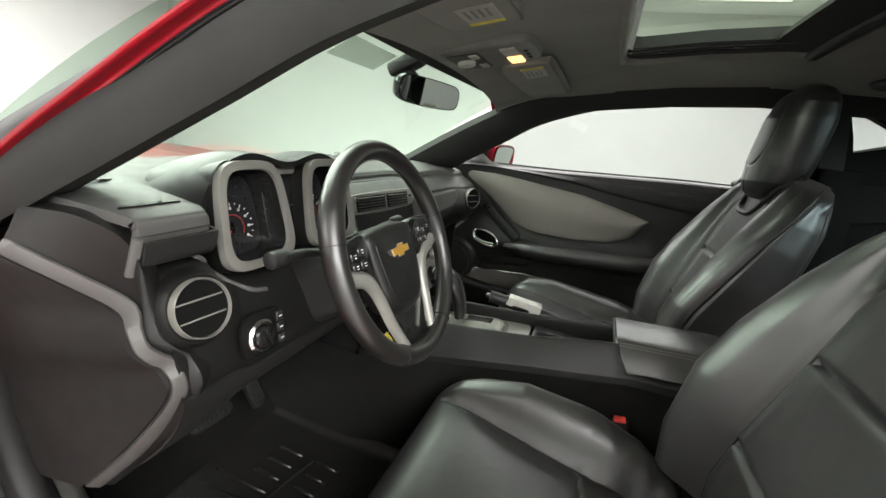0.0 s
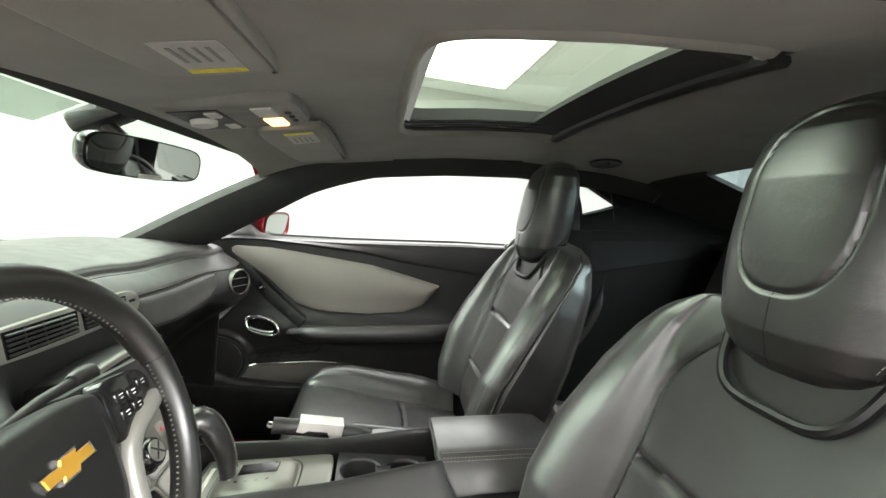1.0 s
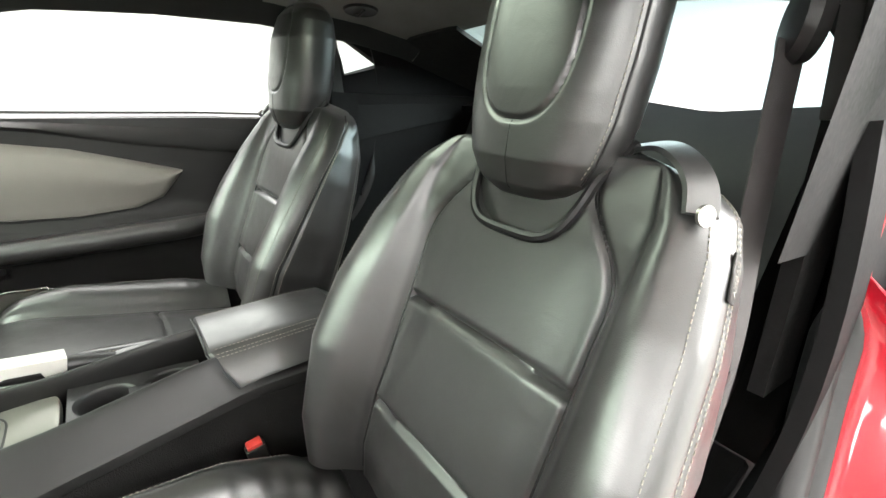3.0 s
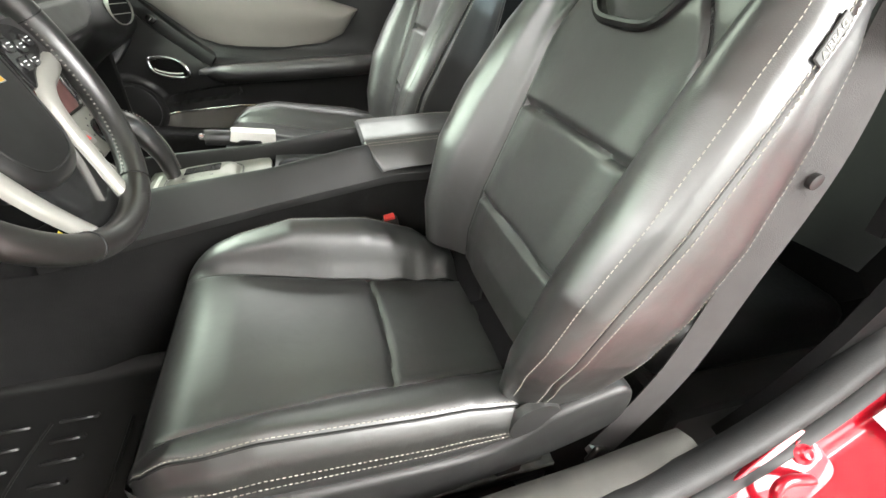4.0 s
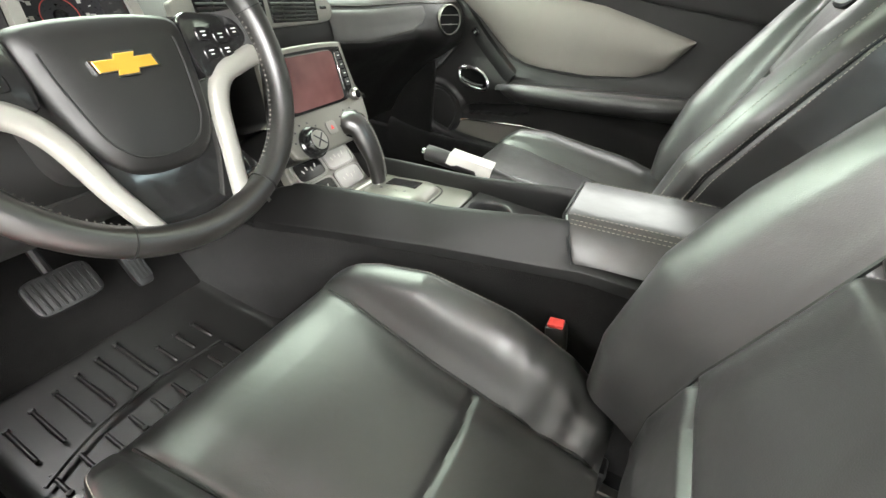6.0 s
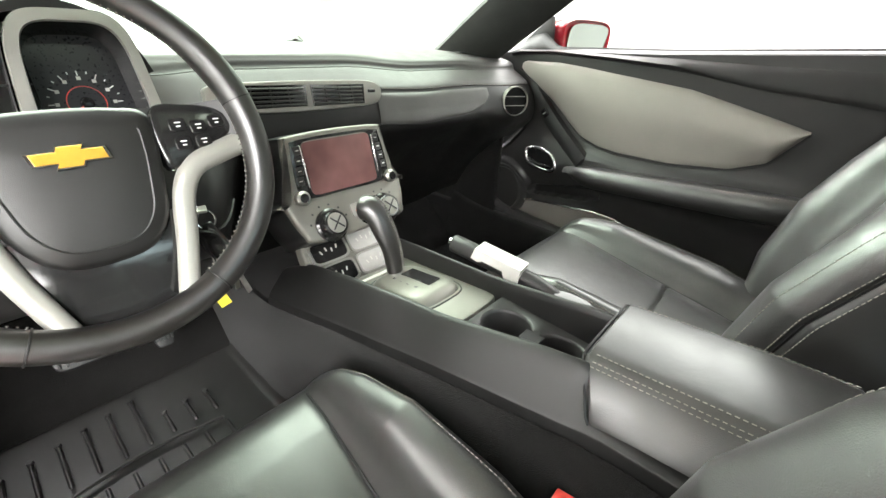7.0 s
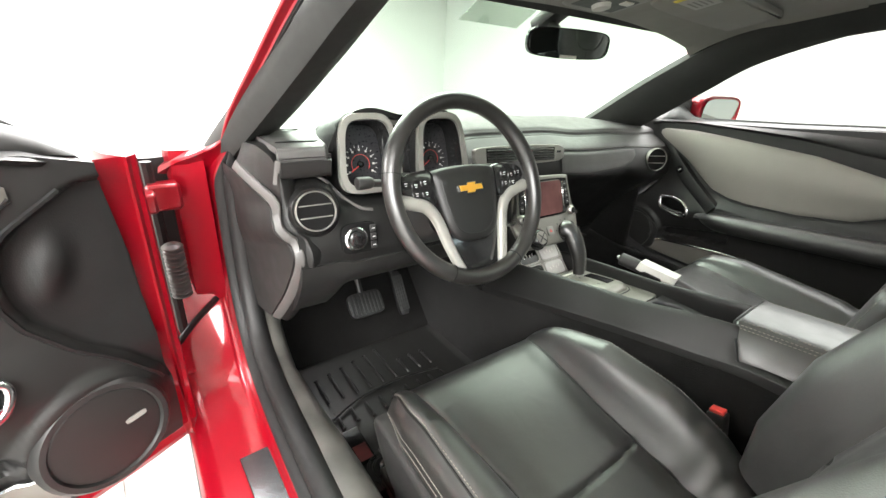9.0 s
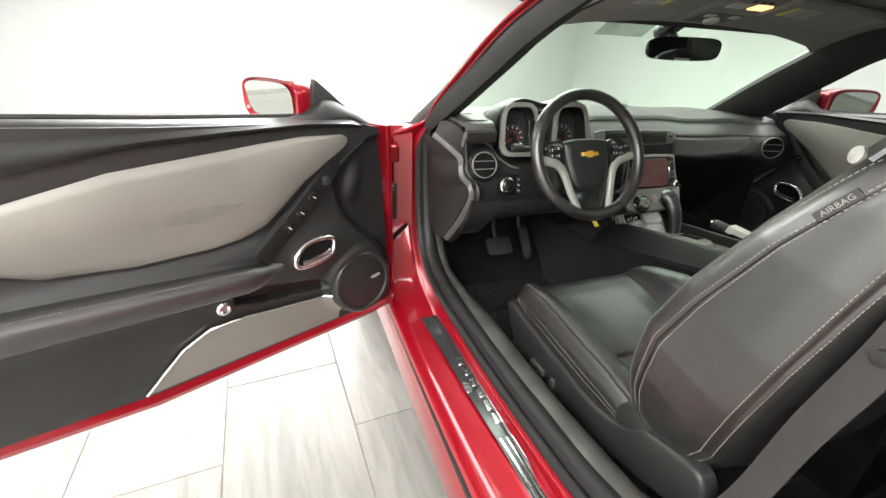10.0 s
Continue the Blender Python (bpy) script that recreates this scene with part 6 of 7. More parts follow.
# belt buckle beside the driver's cushion
for x, s in ((-0.142, 1), (0.118, -1)):
    bk = thing("belt_buckle", "black seat belt buckle with a red button", "belt buckle", "belt buckles")
    part("stem", tube([V(x, -0.50, 0.40), V(x, -0.46, 0.50), V(x + 0.004 * s, -0.445, 0.53)], 0.008, 8), PLASTIC, bk)
    part("housing", rbox(0.024, 0.032, 0.055, 0.005, 2, pose(x + 0.004 * s, -0.440, 0.548, -12)), PLASTIC, bk)
    part("button", rbox(0.018, 0.024, 0.008, 0.002, 2, pose(x + 0.004 * s, -0.4335, 0.577, -12)), REDPLASTIC, bk, "red release button")


# ---- doors: s runs back from the hinge, n inwards from the outer skin ----
def pad_low(s):
    """Lower edge of the belt-line pad."""
    return ni(s, [0.09, 0.16, 0.286, 0.455, 0.632, 0.80, 1.1, 1.36], [0.970, 0.992, 1.000, 0.995, 0.986, 0.963, 0.94, 0.935])


def recess_s(z):
    """How far back the dark recessed panel by the hinges reaches."""
    return ni(z, [0.56, 0.60, 0.661, 0.71, 0.764, 0.80, 0.841, 0.88, 0.905, 0.95, 0.965], [0.045, 0.065, 0.113, 0.165, 0.206, 0.219, 0.222, 0.210, 0.187, 0.120, 0.06])


def pocket_mask(s, z):
    mid = ni(s, [0.27, 0.33, 0.49], [0.570, 0.583, 0.607])
    half = ni(s, [0.26, 0.28, 0.47, 0.505], [0.004, 0.014, 0.020, 0.010])
    return smooth_step(half + 0.005, half - 0.003, abs(z - mid)) * smooth_step(0.262, 0.275, s) * smooth_step(0.510, 0.498, s)


def trim_n(s, z, plain=False):
    """Depth of the inner trim."""
    n = ni(z, [0.36, 0.45, 0.58, 0.66, 0.75, 0.93, 1.0], [0.105, 0.130, 0.150, 0.160, 0.150, 0.158, 0.160])
    n += 0.035 * math.exp(-((z - 0.69) / 0.05) ** 2) * smooth_step(0.30, 0.5, s)
    n += 0.030 * math.exp(-(((s - 0.30) / 0.12) ** 2 + ((z - 0.68) / 0.09) ** 2))
    r = math.hypot(s - 0.165, z - 0.549)
    n += 0.016 * smooth_step(0.118, 0.096, r)
    n -= 0.020 * smooth_step(0.0, 0.022, recess_s(z) - s) * smooth_step(0.56, 0.585, z) * smooth_step(0.965, 0.945, z)
    n += 0.014 * math.exp(-(((s - 0.155 + 0.25 * (z - 0.835)) / 0.022) ** 2 + ((z - 0.835) / 0.042) ** 2) ** 1.5)
    if not plain:
        n -= 0.034 * pocket_mask(s, z)
    return n - 0.03 * smooth_step(1.22, 1.34, s)


def belt_z(s):
    return ni(s, [0, 0.15, 0.37, 0.58, 0.78, 1.0, 1.36], [0.960, 0.998, 1.007, 1.016, 1.029, 1.044, 1.060])


def low_z(s):
    return ni(s, [0, 0.1, 0.7, 1.1, 1.36], [0.385, 0.375, 0.372, 0.42, 0.62])


def front_s(z):
    """Front edge of the trim: it leaves the red shell bare by the hinges."""
    return ni(z, [0.45, 0.59, 0.695, 0.837, 0.95, 0.99], [0.035, 0.042, 0.046, 0.052, 0.066, 0.075])


def trim_grid(u, v):
    z = 0.415 + 0.585 * v
    s = front_s(z) + (1.345 - front_s(z)) * u
    lo = low_z(s) + 0.040
    return on_trim(s, lo + (belt_z(s) - lo) * v)


def on_trim(s, z, up=0.0):
    return V(trim_n(s, z) + up, -s, z)


INS_S = [0.176, 0.19, 0.30, 0.36, 0.41, 0.47, 0.53, 0.675, 0.81, 0.88, 0.935]
INS_T = [0.962, 0.972, 0.975, 0.971, 0.967, 0.961, 0.956, 0.943, 0.914, 0.898, 0.885]
INS_B = [0.946, 0.937, 0.866, 0.815, 0.776, 0.757, 0.751, 0.752, 0.769, 0.800, 0.880]


def insert_n(u, v):
    s = 0.176 + 0.759 * u
    lo, hi = ni(s, INS_S, INS_B), ni(s, INS_S, INS_T)
    z = lo + (hi - lo) * v
    e = min(u / 0.05, (1 - u) / 0.05, v / 0.10, (1 - v) / 0.10, 1.0)
    return on_trim(s, z, 0.004 + 0.012 * math.sin(math.pi * v) * min(1, 4 * u) + 0.006 * max(e, 0) ** 0.5)


def car_door(name, label, place, driver):
    """Local x is n (towards the cabin), local -y is s. The passenger door is this one in the mirror."""
    t = None
    g = (lambda q: q) if driver else mirrored
    # red shell
    rings = []
    for s in np.linspace(0.0, 1.37, 24):
        b, l = belt_z(s), low_z(s)
        o = 0.012 * math.sin(math.pi * min(s / 1.37, 1))
        rings.append([V(0.075, -s, l - 0.012), V(0.020, -s, l - 0.020), V(-0.006 - o, -s, l + 0.08), V(-0.022 - o, -s, 0.72), V(-0.006 - o, -s, b - 0.05), V(0.030, -s, b - 0.012), V(0.075, -s, b - 0.02)])
    t = part(name, g(loft(rings, True, True)), RED, body, label, sharp=50)
    t.matrix_basis = place
    part("edge_flange", g(loft([[V(0.072, -s, low_z(s) - 0.014), V(0.096, -s, low_z(s) - 0.012), V(0.104, -s, low_z(s) + 0.004), V(0.094, -s, low_z(s) + 0.05), V(0.072, -s, low_z(s) + 0.05)] for s in np.linspace(0.01, 1.36, 40)], True, True)), RED, t)
    part("front_face", g(loft([[V(x, y, z) for x, y in ((0.0, 0.004), (0.05, 0.006), (0.105, 0.004), (0.125, -0.02), (0.07, -0.03), (0.0, -0.02))] for z in np.linspace(0.38, 0.975, 14)])), RED, t, "red front edge of the door")
    part("inner_shell", g(grid(lambda u, v: V(0.118, -0.004 - 0.16 * u, 0.42 + 0.555 * v), 4, 10)), RED, t, "bare red shell by the hinges")
    # inner trim
    part("inner_trim", g(solid(grid(trim_grid, 190, 120), -0.03)), PLASTIC, t, "black moulded door trim", sharp=60)
    part("belt_pad", g(loft([[V(trim_n(s, 0.93) - 0.01, -s, pad_low(s) - 0.004), V(trim_n(s, 0.93) + 0.012, -s, pad_low(s) - 0.002), V(trim_n(s, 0.93) + 0.017, -s, pad_low(s) + 0.004 + 0.1 * (belt_z(s) - pad_low(s))), V(trim_n(s, 0.93) + 0.008, -s, 0.5 * (pad_low(s) + belt_z(s)) + 0.003), V(trim_n(s, 0.93) - 0.014, -s, belt_z(s) + 0.003), V(0.10, -s, belt_z(s) + 0.008), V(0.06, -s, belt_z(s) + 0.002), V(0.06, -s, belt_z(s) - 0.04)] for s in np.linspace(0.118, 1.35, 50)])), SOFT, t, "black soft belt-line pad", sharp=60)
    part("window_seal", g(tube([V(0.072, -s, belt_z(s) + 0.008) for s in np.linspace(0.20, 1.35, 30)], 0.006, 6)), RUBBER, t)
    part("insert", g(grid(insert_n, 80, 40)), PANELCLOTH, t, "champagne-silver padded insert", sharp=70)
    part("insert_edge", g(tube([insert_n(u, 0.0) + V(0.001, 0, 0) for u in np.linspace(0, 1, 60)], 0.0035, 6, up=(1, 0, 0))), PIPING, t)
    # armrest
    rings = []
    for s in np.linspace(0.39, 1.20, 34):
        top = ni(s, [0.39, 0.43, 0.47, 0.6, 0.95, 1.2], [0.690, 0.697, 0.706, 0.716, 0.748, 0.765])
        thick = ni(s, [0.39, 0.47, 0.95, 1.2], [0.020, 0.062, 0.070, 0.05])
        out = ni(s, [0.39, 0.43, 0.48, 0.9, 1.2], [0.196, 0.218, 0.232, 0.236, 0.19])
        b = trim_n(s, 0.70) - 0.01
        rings.append([V(b, -s, top - 0.004), V(out - 0.03, -s, top), V(out - 0.010, -s, top - 0.006), V(out, -s, top - 0.022), V(out - 0.004, -s, top - thick + 0.012), V(out - 0.02, -s, top - thick), V(b, -s, top - thick - 0.010)])
    arm = part("armrest", g(loft(rings)), LEATHER, t, "padded black armrest", sharp=50)
    part("stitching", g(stitches([V(ni(s, [0.43, 0.48, 0.9, 1.2], [0.205, 0.232, 0.236, 0.19]) - 0.012, -s, ni(s, [0.43, 0.47, 0.6, 0.95, 1.2], [0.695, 0.706, 0.716, 0.748, 0.765]) - 0.0045) for s in np.linspace(0.46, 1.15, 30)])), THREAD, t)
    # switch bar that runs down ahead of the insert
    bar = spline([on_trim(0.212, 0.908, 0.004), on_trim(0.258, 0.858, 0.010), on_trim(0.312, 0.808, 0.014), on_trim(0.365, 0.765, 0.016), on_trim(0.445, 0.712, 0.016)], 24)
    sb = part("switch_bar", g(sweep(bar, [(-0.026, -0.012), (-0.020, 0.004), (0.0, 0.007), (0.020, 0.004), (0.026, -0.012)], up=(1, 0, 0))), SOFT, t, "black switch panel", sharp=60)
    for k in range(3 if driver else 1):
        q = bar[9 + 4 * k if driver else 9]
        bt = part("window_switch", g(rbox(0.012, 0.022, 0.026, 0.004, 2, pose(q.x + 0.005, q.y, q.z, -42))), GLOSS, t)
        part("icon_bar", g(rbox(0.001, 0.010, 0.002, 0, 1, pose(q.x + 0.0115, q.y, q.z, -42))), WHITE, t)
    if driver:
        q = bar[5]
        part("mirror_knob", lathe([(0.012, 0), (0.011, 0.008), (0.006, 0.010), (0, 0.010)], 18, axes((q.x + 0.010, q.y, q.z), (0, 1, 0), (0, 0, 1))), PLASTIC, t)
    # handle in its chrome frame
    ring = spline([V(0, s, z) for s, z in ((0.366, 0.674), (0.356, 0.696), (0.332, 0.713), (0.292, 0.721), (0.252, 0.716), (0.242, 0.703), (0.250, 0.680), (0.268, 0.667), (0.318, 0.656), (0.355, 0.657))], 56, True)
    mid = V(0, 0.304, 0.688)
    handle_at = lambda k, up: [on_trim(q.y, q.z, up) for q in (mid.lerp(p, k) for p in ring)]
    part("door_handle", g(tube(handle_at(0.93, 0.004), 0.0070, 10, closed=True, up=(1, 0, 0))), CHROME, t, "chrome framed inner door handle", sharp=60)
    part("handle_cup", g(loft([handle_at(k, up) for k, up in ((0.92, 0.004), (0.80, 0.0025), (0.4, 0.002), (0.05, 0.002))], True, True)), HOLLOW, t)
    part("lever", g(tube([on_trim(s, z, 0.005) for s, z in ((0.345, 0.672), (0.325, 0.670), (0.300, 0.672), (0.272, 0.678), (0.262, 0.684))], 0.006, 8, up=(1, 0, 0))), CHROME, t)
    # pocket, speaker, lower panel and strip
    part("map_pocket", g(grid(lambda u, v: V(trim_n(0.272 + 0.226 * u, 0.575 + 0.03 * u, True) - 0.030, -(0.272 + 0.226 * u), ni(u, [0, 0.27, 1], [0.570, 0.583, 0.607]) + (v - 0.5) * 0.030), 20, 6)), PIPING, t, "deep black map pocket")
    part("front_panel", g(grid(lambda u, v: on_trim(front_s(0.575 + 0.375 * v) + 0.004 + max(recess_s(0.575 + 0.375 * v) - 0.018 - front_s(0.575 + 0.375 * v), 0.004) * u, 0.575 + 0.375 * v, 0.003), 20, 40)), RUBBER, t, "dark recessed panel by the hinges", sharp=70)
    part("recess_seam", g(tube([on_trim(recess_s(z) + 0.002, z, 0.001) for z in np.linspace(0.585, 0.948, 50)], 0.0042, 6, up=(1, 0, 0))), PIPING, t, "black groove round the front panel")
    part("pull_cup", g(grid(lambda u, v: on_trim(0.455 + 0.11 * u, 0.722 + 0.006 * u + 0.020 * v * (1 - u), 0.026), 12, 4)), PIPING, t)
    sm = axes((trim_n(0.165, 0.549) + 0.017, -0.165, 0.549), (0, 1, 0), (-0.08, 0, 1))
    spk = part("speaker", g(lathe([(0.098, -0.05), (0.095, 0.002), (0.088, 0.011), (0.080, 0.011), (0.077, 0.005), (0.074, 0.007), (0.03, 0.010), (0, 0.011)], 40, sm)), PLASTIC, t, "round black speaker grille", sharp=35)
    part("grille_mesh", g(lathe([(0.075, 0.0072), (0.04, 0.0112), (0, 0.0125)], 36, sm)), MATRUBBER, t)
    part("badge", g(prism(ellipse(0.016, 0.0048, 24, 4), 0.002, 0.0006, 1, sm @ pose(0.040, 0.010, 0.0108, 0, 0, 6))), GREY, t)
    lowp = lambda u, v: on_trim(0.225 + 0.495 * u, 0.424 + (ni(u, [0, 0.55, 0.70, 0.82, 0.92, 1], [0.100, 0.128, 0.126, 0.095, 0.045, 0.0])) * v, 0.006)
    part("kick_insert", g(grid(lowp, 36, 12)), PANELCLOTH, t, "champagne-silver lower panel", sharp=70)
    part("chrome_strip", g(tube([lowp(u, 1.0) + V(0.003, 0, 0.002) for u in np.linspace(0, 1, 40)], 0.0035, 6)), CHROME, t)
    if driver:
        part("puddle_button", lathe([(0.017, 0), (0.017, 0.006), (0.011, 0.009), (0.008, 0.005), (0, 0.005)], 24, axes((trim_n(0.54, 0.597) + 0.002, -0.534, 0.597), (0, 1, 0), (0, 0, 1))), CHROME, t, "round chrome boot release button")
        part("arm_stain", grid(lambda u, v: insert_n(0.36 + 0.28 * u, 0.42 + 0.03 * u + (v - 0.5) * 0.16 * math.sin(math.pi * u)) + V(0.0012, 0, 0), 24, 6), STAIN, t, "faint grey rub mark")
    # sail corner and mirror
    part("sail", g(prism([(-0.055, 0.965), (-0.225, 1.004), (-0.222, 1.06), (-0.215, 1.097), (-0.208, 1.094), (-0.150, 1.045), (-0.095, 1.003)], 0.020, 0.003, 2, axes((0.072, 0, 0), (0, 1, 0), (0, 0, 1)))), PLASTIC, t, "black triangular sail trim")
    part("sail_pad", g(loft([[V(0.09 + 0.045 * k, -s, z0 + (z1 - z0) * q) for k, q in ((0, 0), (0.9, 0.02), (1, 0.2), (0.7, 0.7), (0.2, 0.97), (0, 1))] for s, z0, z1 in ((0.085, 0.985, 0.995), (0.12, 0.985, 1.022), (0.17, 0.985, 1.046), (0.205, 0.985, 1.052), (0.25, 0.99, 1.020), (0.29, 0.99, 1.012))])), SOFT, t, "soft corner pad of the sail", sharp=70)
    mp = pose(-0.068, -0.222, 1.040, 0, 0, 8)
    mir = part("mirror_housing", g(loft([[mp @ V(x * k + 0.02 * (1 - k), y, z * k) for x, z in ellipse(0.138, 0.056, 40, 4)] for y, k in ((-0.040, 0.90), (-0.050, 0.93), (-0.052, 0.97), (-0.045, 1.0), (-0.02, 1.02), (0.03, 0.90), (0.065, 0.55))])), RED, t, "red outer mirror housing", sharp=50)
    part("mirror_glass", g(prism(ellipse(0.114, 0.045, 40, 4), 0.003, 0, 1, mp @ axes((-0.014, -0.043, 0), (1, 0, 0), (0, -0.10, 1)))), MIRROR, t, "clear mirror glass")
    part("mirror_foot", g(rbox(0.10, 0.05, 0.035, 0.01, 2, pose(0.005, -0.20, 1.005, 0, 15))), RED, t)
    return t


HINGE = (-0.962, 0.350)
car_door("car_door", "open red driver's door with black and silver trim", pose(HINGE[0], HINGE[1], 0, 0, 0, -66), True)
car_door("car_door", "closed passenger door with black and silver trim", pose(0.945, 0.440, 0), False)


# ---- overhead things ----
mirror = thing("rear_view_mirror", "black framed rear-view mirror on the windscreen", "mirror")
MM = axes((0.02, 0.160, 1.207), (0.965, -0.26, 0.0), (0.02, -0.09, 1))
MM = MM if (MM.to_3x3().col[2].y < 0) else MM @ Matrix.Diagonal((1, 1, -1, 1))
out = [(p.x, p.y) for p in spline([V(-0.122, 0.0, 0), V(-0.110, 0.027, 0), V(-0.05, 0.033, 0), V(0.05, 0.033, 0), V(0.110, 0.027, 0), V(0.122, 0.0, 0), V(0.108, -0.027, 0), V(0.04, -0.034, 0), V(-0.04, -0.034, 0), V(-0.108, -0.027, 0)], 56, True)]
part("housing", loft([[MM @ V(x * k, y * k, z) for x, y in out] for k, z in ((1.0, 0.004), (1.02, -0.004), (0.9, -0.028), (0.5, -0.040))]), GLOSS, mirror, "gloss black housing", sharp=50)
part("mirror_glass", prism([(x * 0.955, y * 0.92) for x, y in out], 0.002, 0, 1, MM @ pose(0, 0, 0.0035)), MIRROR, mirror, "clear mirror glass")
part("button_strip", rbox(0.05, 0.008, 0.003, 0.001, 1, MM @ pose(0, -0.030, 0.006)), CREAM, mirror)
part("stem", tube([V(0.02, 0.185, 1.225), V(0.02, 0.225, 1.255), V(0.02, 0.245, 1.275)], 0.011, 10), PLASTIC, mirror)
part("mount", rbox(0.06, 0.09, 0.035, 0.010, 2, pose(0.02, 0.235, 1.270, -28)), PLASTIC, mirror)

over = thing("overhead_console", "grey overhead console with a lit map lamp", "overhead console")
OM = pose(0.0, 0.0, 1.312, -11)
part("body", loft([[OM @ V(0.0 + x * k, 0.015 + y * k, z) for x, y in ellipse(0.098, 0.112, 40, 6)] for k, z in ((1.0, 0.02), (1.0, -0.004), (0.97, -0.012), (0.90, -0.016))]), GREY, over, "grey plastic console", sharp=40)
part("recess", rbox(0.15, 0.075, 0.004, 0.002, 1, OM @ pose(0, 0.062, -0.0155)), PLASTIC, over)
for k, s in enumerate((-1, 1)):
    part("button_row", rbox(0.034, 0.020, 0.006, 0.003, 2, OM @ pose(s * 0.046, 0.040, -0.0175)), CREAM, over)
part("lamp_lens", rbox(0.060, 0.034, 0.007, 0.004, 2, OM @ pose(0.035, -0.040, -0.0165)), LAMP, over, "glowing warm map lamp")
part("lamp_lens", rbox(0.060, 0.034, 0.006, 0.004, 2, OM @ pose(-0.045, -0.040, -0.0165)), CREAM, over, "unlit map lamp")
for k in range(3):
    part("button", rbox(0.016, 0.010, 0.005, 0.002, 1, OM @ pose(-0.03 + 0.03 * k, -0.074, -0.0172)), PLASTIC, over)
part("grip_knob", lathe([(0.022, 0), (0.020, 0.012), (0.010, 0.015), (0, 0.015)], 20, OM @ pose(-0.005, 0.070, -0.014, 180)), CREAM, over)


def visor(cx, cy, label, tilt):
    v = thing("sun_visor", label, "sun visor", "sun visors", at=pose(cx, cy, 1.306, -12, 3 if cx > 0 else -3, tilt))
    shape = [(p.x, p.y) for p in spline([V(-0.185, 0.075, 0), V(0.0, 0.082, 0), V(0.165, 0.075, 0), V(0.190, 0.05, 0), V(0.186, -0.034, 0), V(0.165, -0.052, 0), V(-0.15, -0.052, 0), V(-0.186, -0.034, 0), V(-0.195, 0.01, 0)], 60, True)]
    part("panel", prism(shape, 0.016, 0.006, 3, pose(0, 0, 0, 180) @ Matrix.Diagonal((1, -1, 1, 1))), FABRIC, v, "grey fabric visor")
    st = part("warning_label", rbox(0.100, 0.058, 0.0012, 0.0003, 1, pose(0.118 if cx < 0 else -0.118, 0.004, -0.0168)), STICKER, v, "white warning label with a yellow band")
    part("yellow_band", rbox(0.014, 0.058, 0.0014, 0.0002, 1, pose(0.161 if cx < 0 else -0.161, 0.004, -0.0172)), YELLOW, st)
    for k in range(4):
        part("text_bar", rbox(0.045, 0.004, 0.0006, 0, 1, pose(0.105 if cx < 0 else -0.105, 0.022 - 0.011 * k, -0.0176)), GREY, st)
    part("pivot", tube([V(-0.19 if cx < 0 else 0.19, 0.072, -0.006), V(-0.21 if cx < 0 else 0.21, 0.078, 0.004)], 0.006, 8), PLASTIC, v)
    return v


visor(-0.455, -0.068, "grey fabric driver's sun visor with a label", 2)
visor(0.275, -0.072, "grey fabric passenger sun visor with a label", -2)
for s in (-1, 1):
    hk = thing("ceiling_speaker", "oval dark recess with a coat hook in the rear headliner", "coat hook", "coat hooks")
    part("recess", lathe([(0.050, 0), (0.046, -0.006), (0.040, -0.004), (0, -0.003)], 28, pose(s * 0.46, -0.93, head_z(0.46, -0.93) - 0.001, 0, s * 8)), PIPING, hk)
    part("hook", tube([V(s * 0.44, -0.93, head_z(0.45, -0.93) - 0.006), V(s * 0.47, -0.93, head_z(0.46, -0.93) - 0.016), V(s * 0.49, -0.93, head_z(0.48, -0.93) - 0.010)], 0.004, 8), PLASTIC, hk)

# ---- belts ----
for s in (-1, 1):
    bt = thing("seat_belt", "grey webbing seat belt hanging behind the front seat", "seat belt", "front seat belts")
    g = (lambda q: q) if s > 0 else mirrored
    web = [(-0.0215, -0.0009), (0.0215, -0.0009), (0.0215, 0.0009), (-0.0215, 0.0009)]
    path = spline([V(0.596, -0.845, 1.225), V(0.620, -0.812, 1.05), V(0.640, -0.800, 0.90), V(0.648, -0.772, 0.75), V(0.652, -0.745, 0.58), V(0.645, -0.690, 0.405)], 48)
    part("webbing", g(sweep(path, web, up=(1.0, 0.35, 0.1))), BELT, bt, "dark grey woven webbing")
    lp = part("upper_loop", g(lathe([(0.020, -0.014), (0.036, -0.010), (0.040, 0.0), (0.036, 0.012), (0.018, 0.016), (0, 0.016)], 24, axes((0.598, -0.852, 1.245), (0.5, 0.85, 0), (0, 0, 1)))), PLASTIC, bt, "black belt loop on the pillar")
    part("stop_button", g(lathe([(0.009, -0.003), (0.009, 0.003), (0.005, 0.004), (0, 0.004)], 14, axes(path[20] + V(0.003, 0, 0), (0, 1, 0), (0, 0.4, 1)))), PLASTIC, bt)
    part("anchor", g(rbox(0.010, 0.032, 0.040, 0.003, 1, pose(0.648, -0.685, 0.392, 20))), DARKSTEEL, bt)
    part("anchor_bolt", g(lathe([(0.011, 0), (0.011, 0.007), (0, 0.008)], 6, axes((0.638, -0.685, 0.385), (0, 1, 0), (0, 0, 1)) @ Matrix.Diagonal((1, 1, -1, 1)))), STEEL, bt)

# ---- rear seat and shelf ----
# The rear leather takes the darker piping black, to imitate its shadow.
rear = thing("bench_seat", "black leather rear bench seat, coloured darker for shadow", "rear seat")
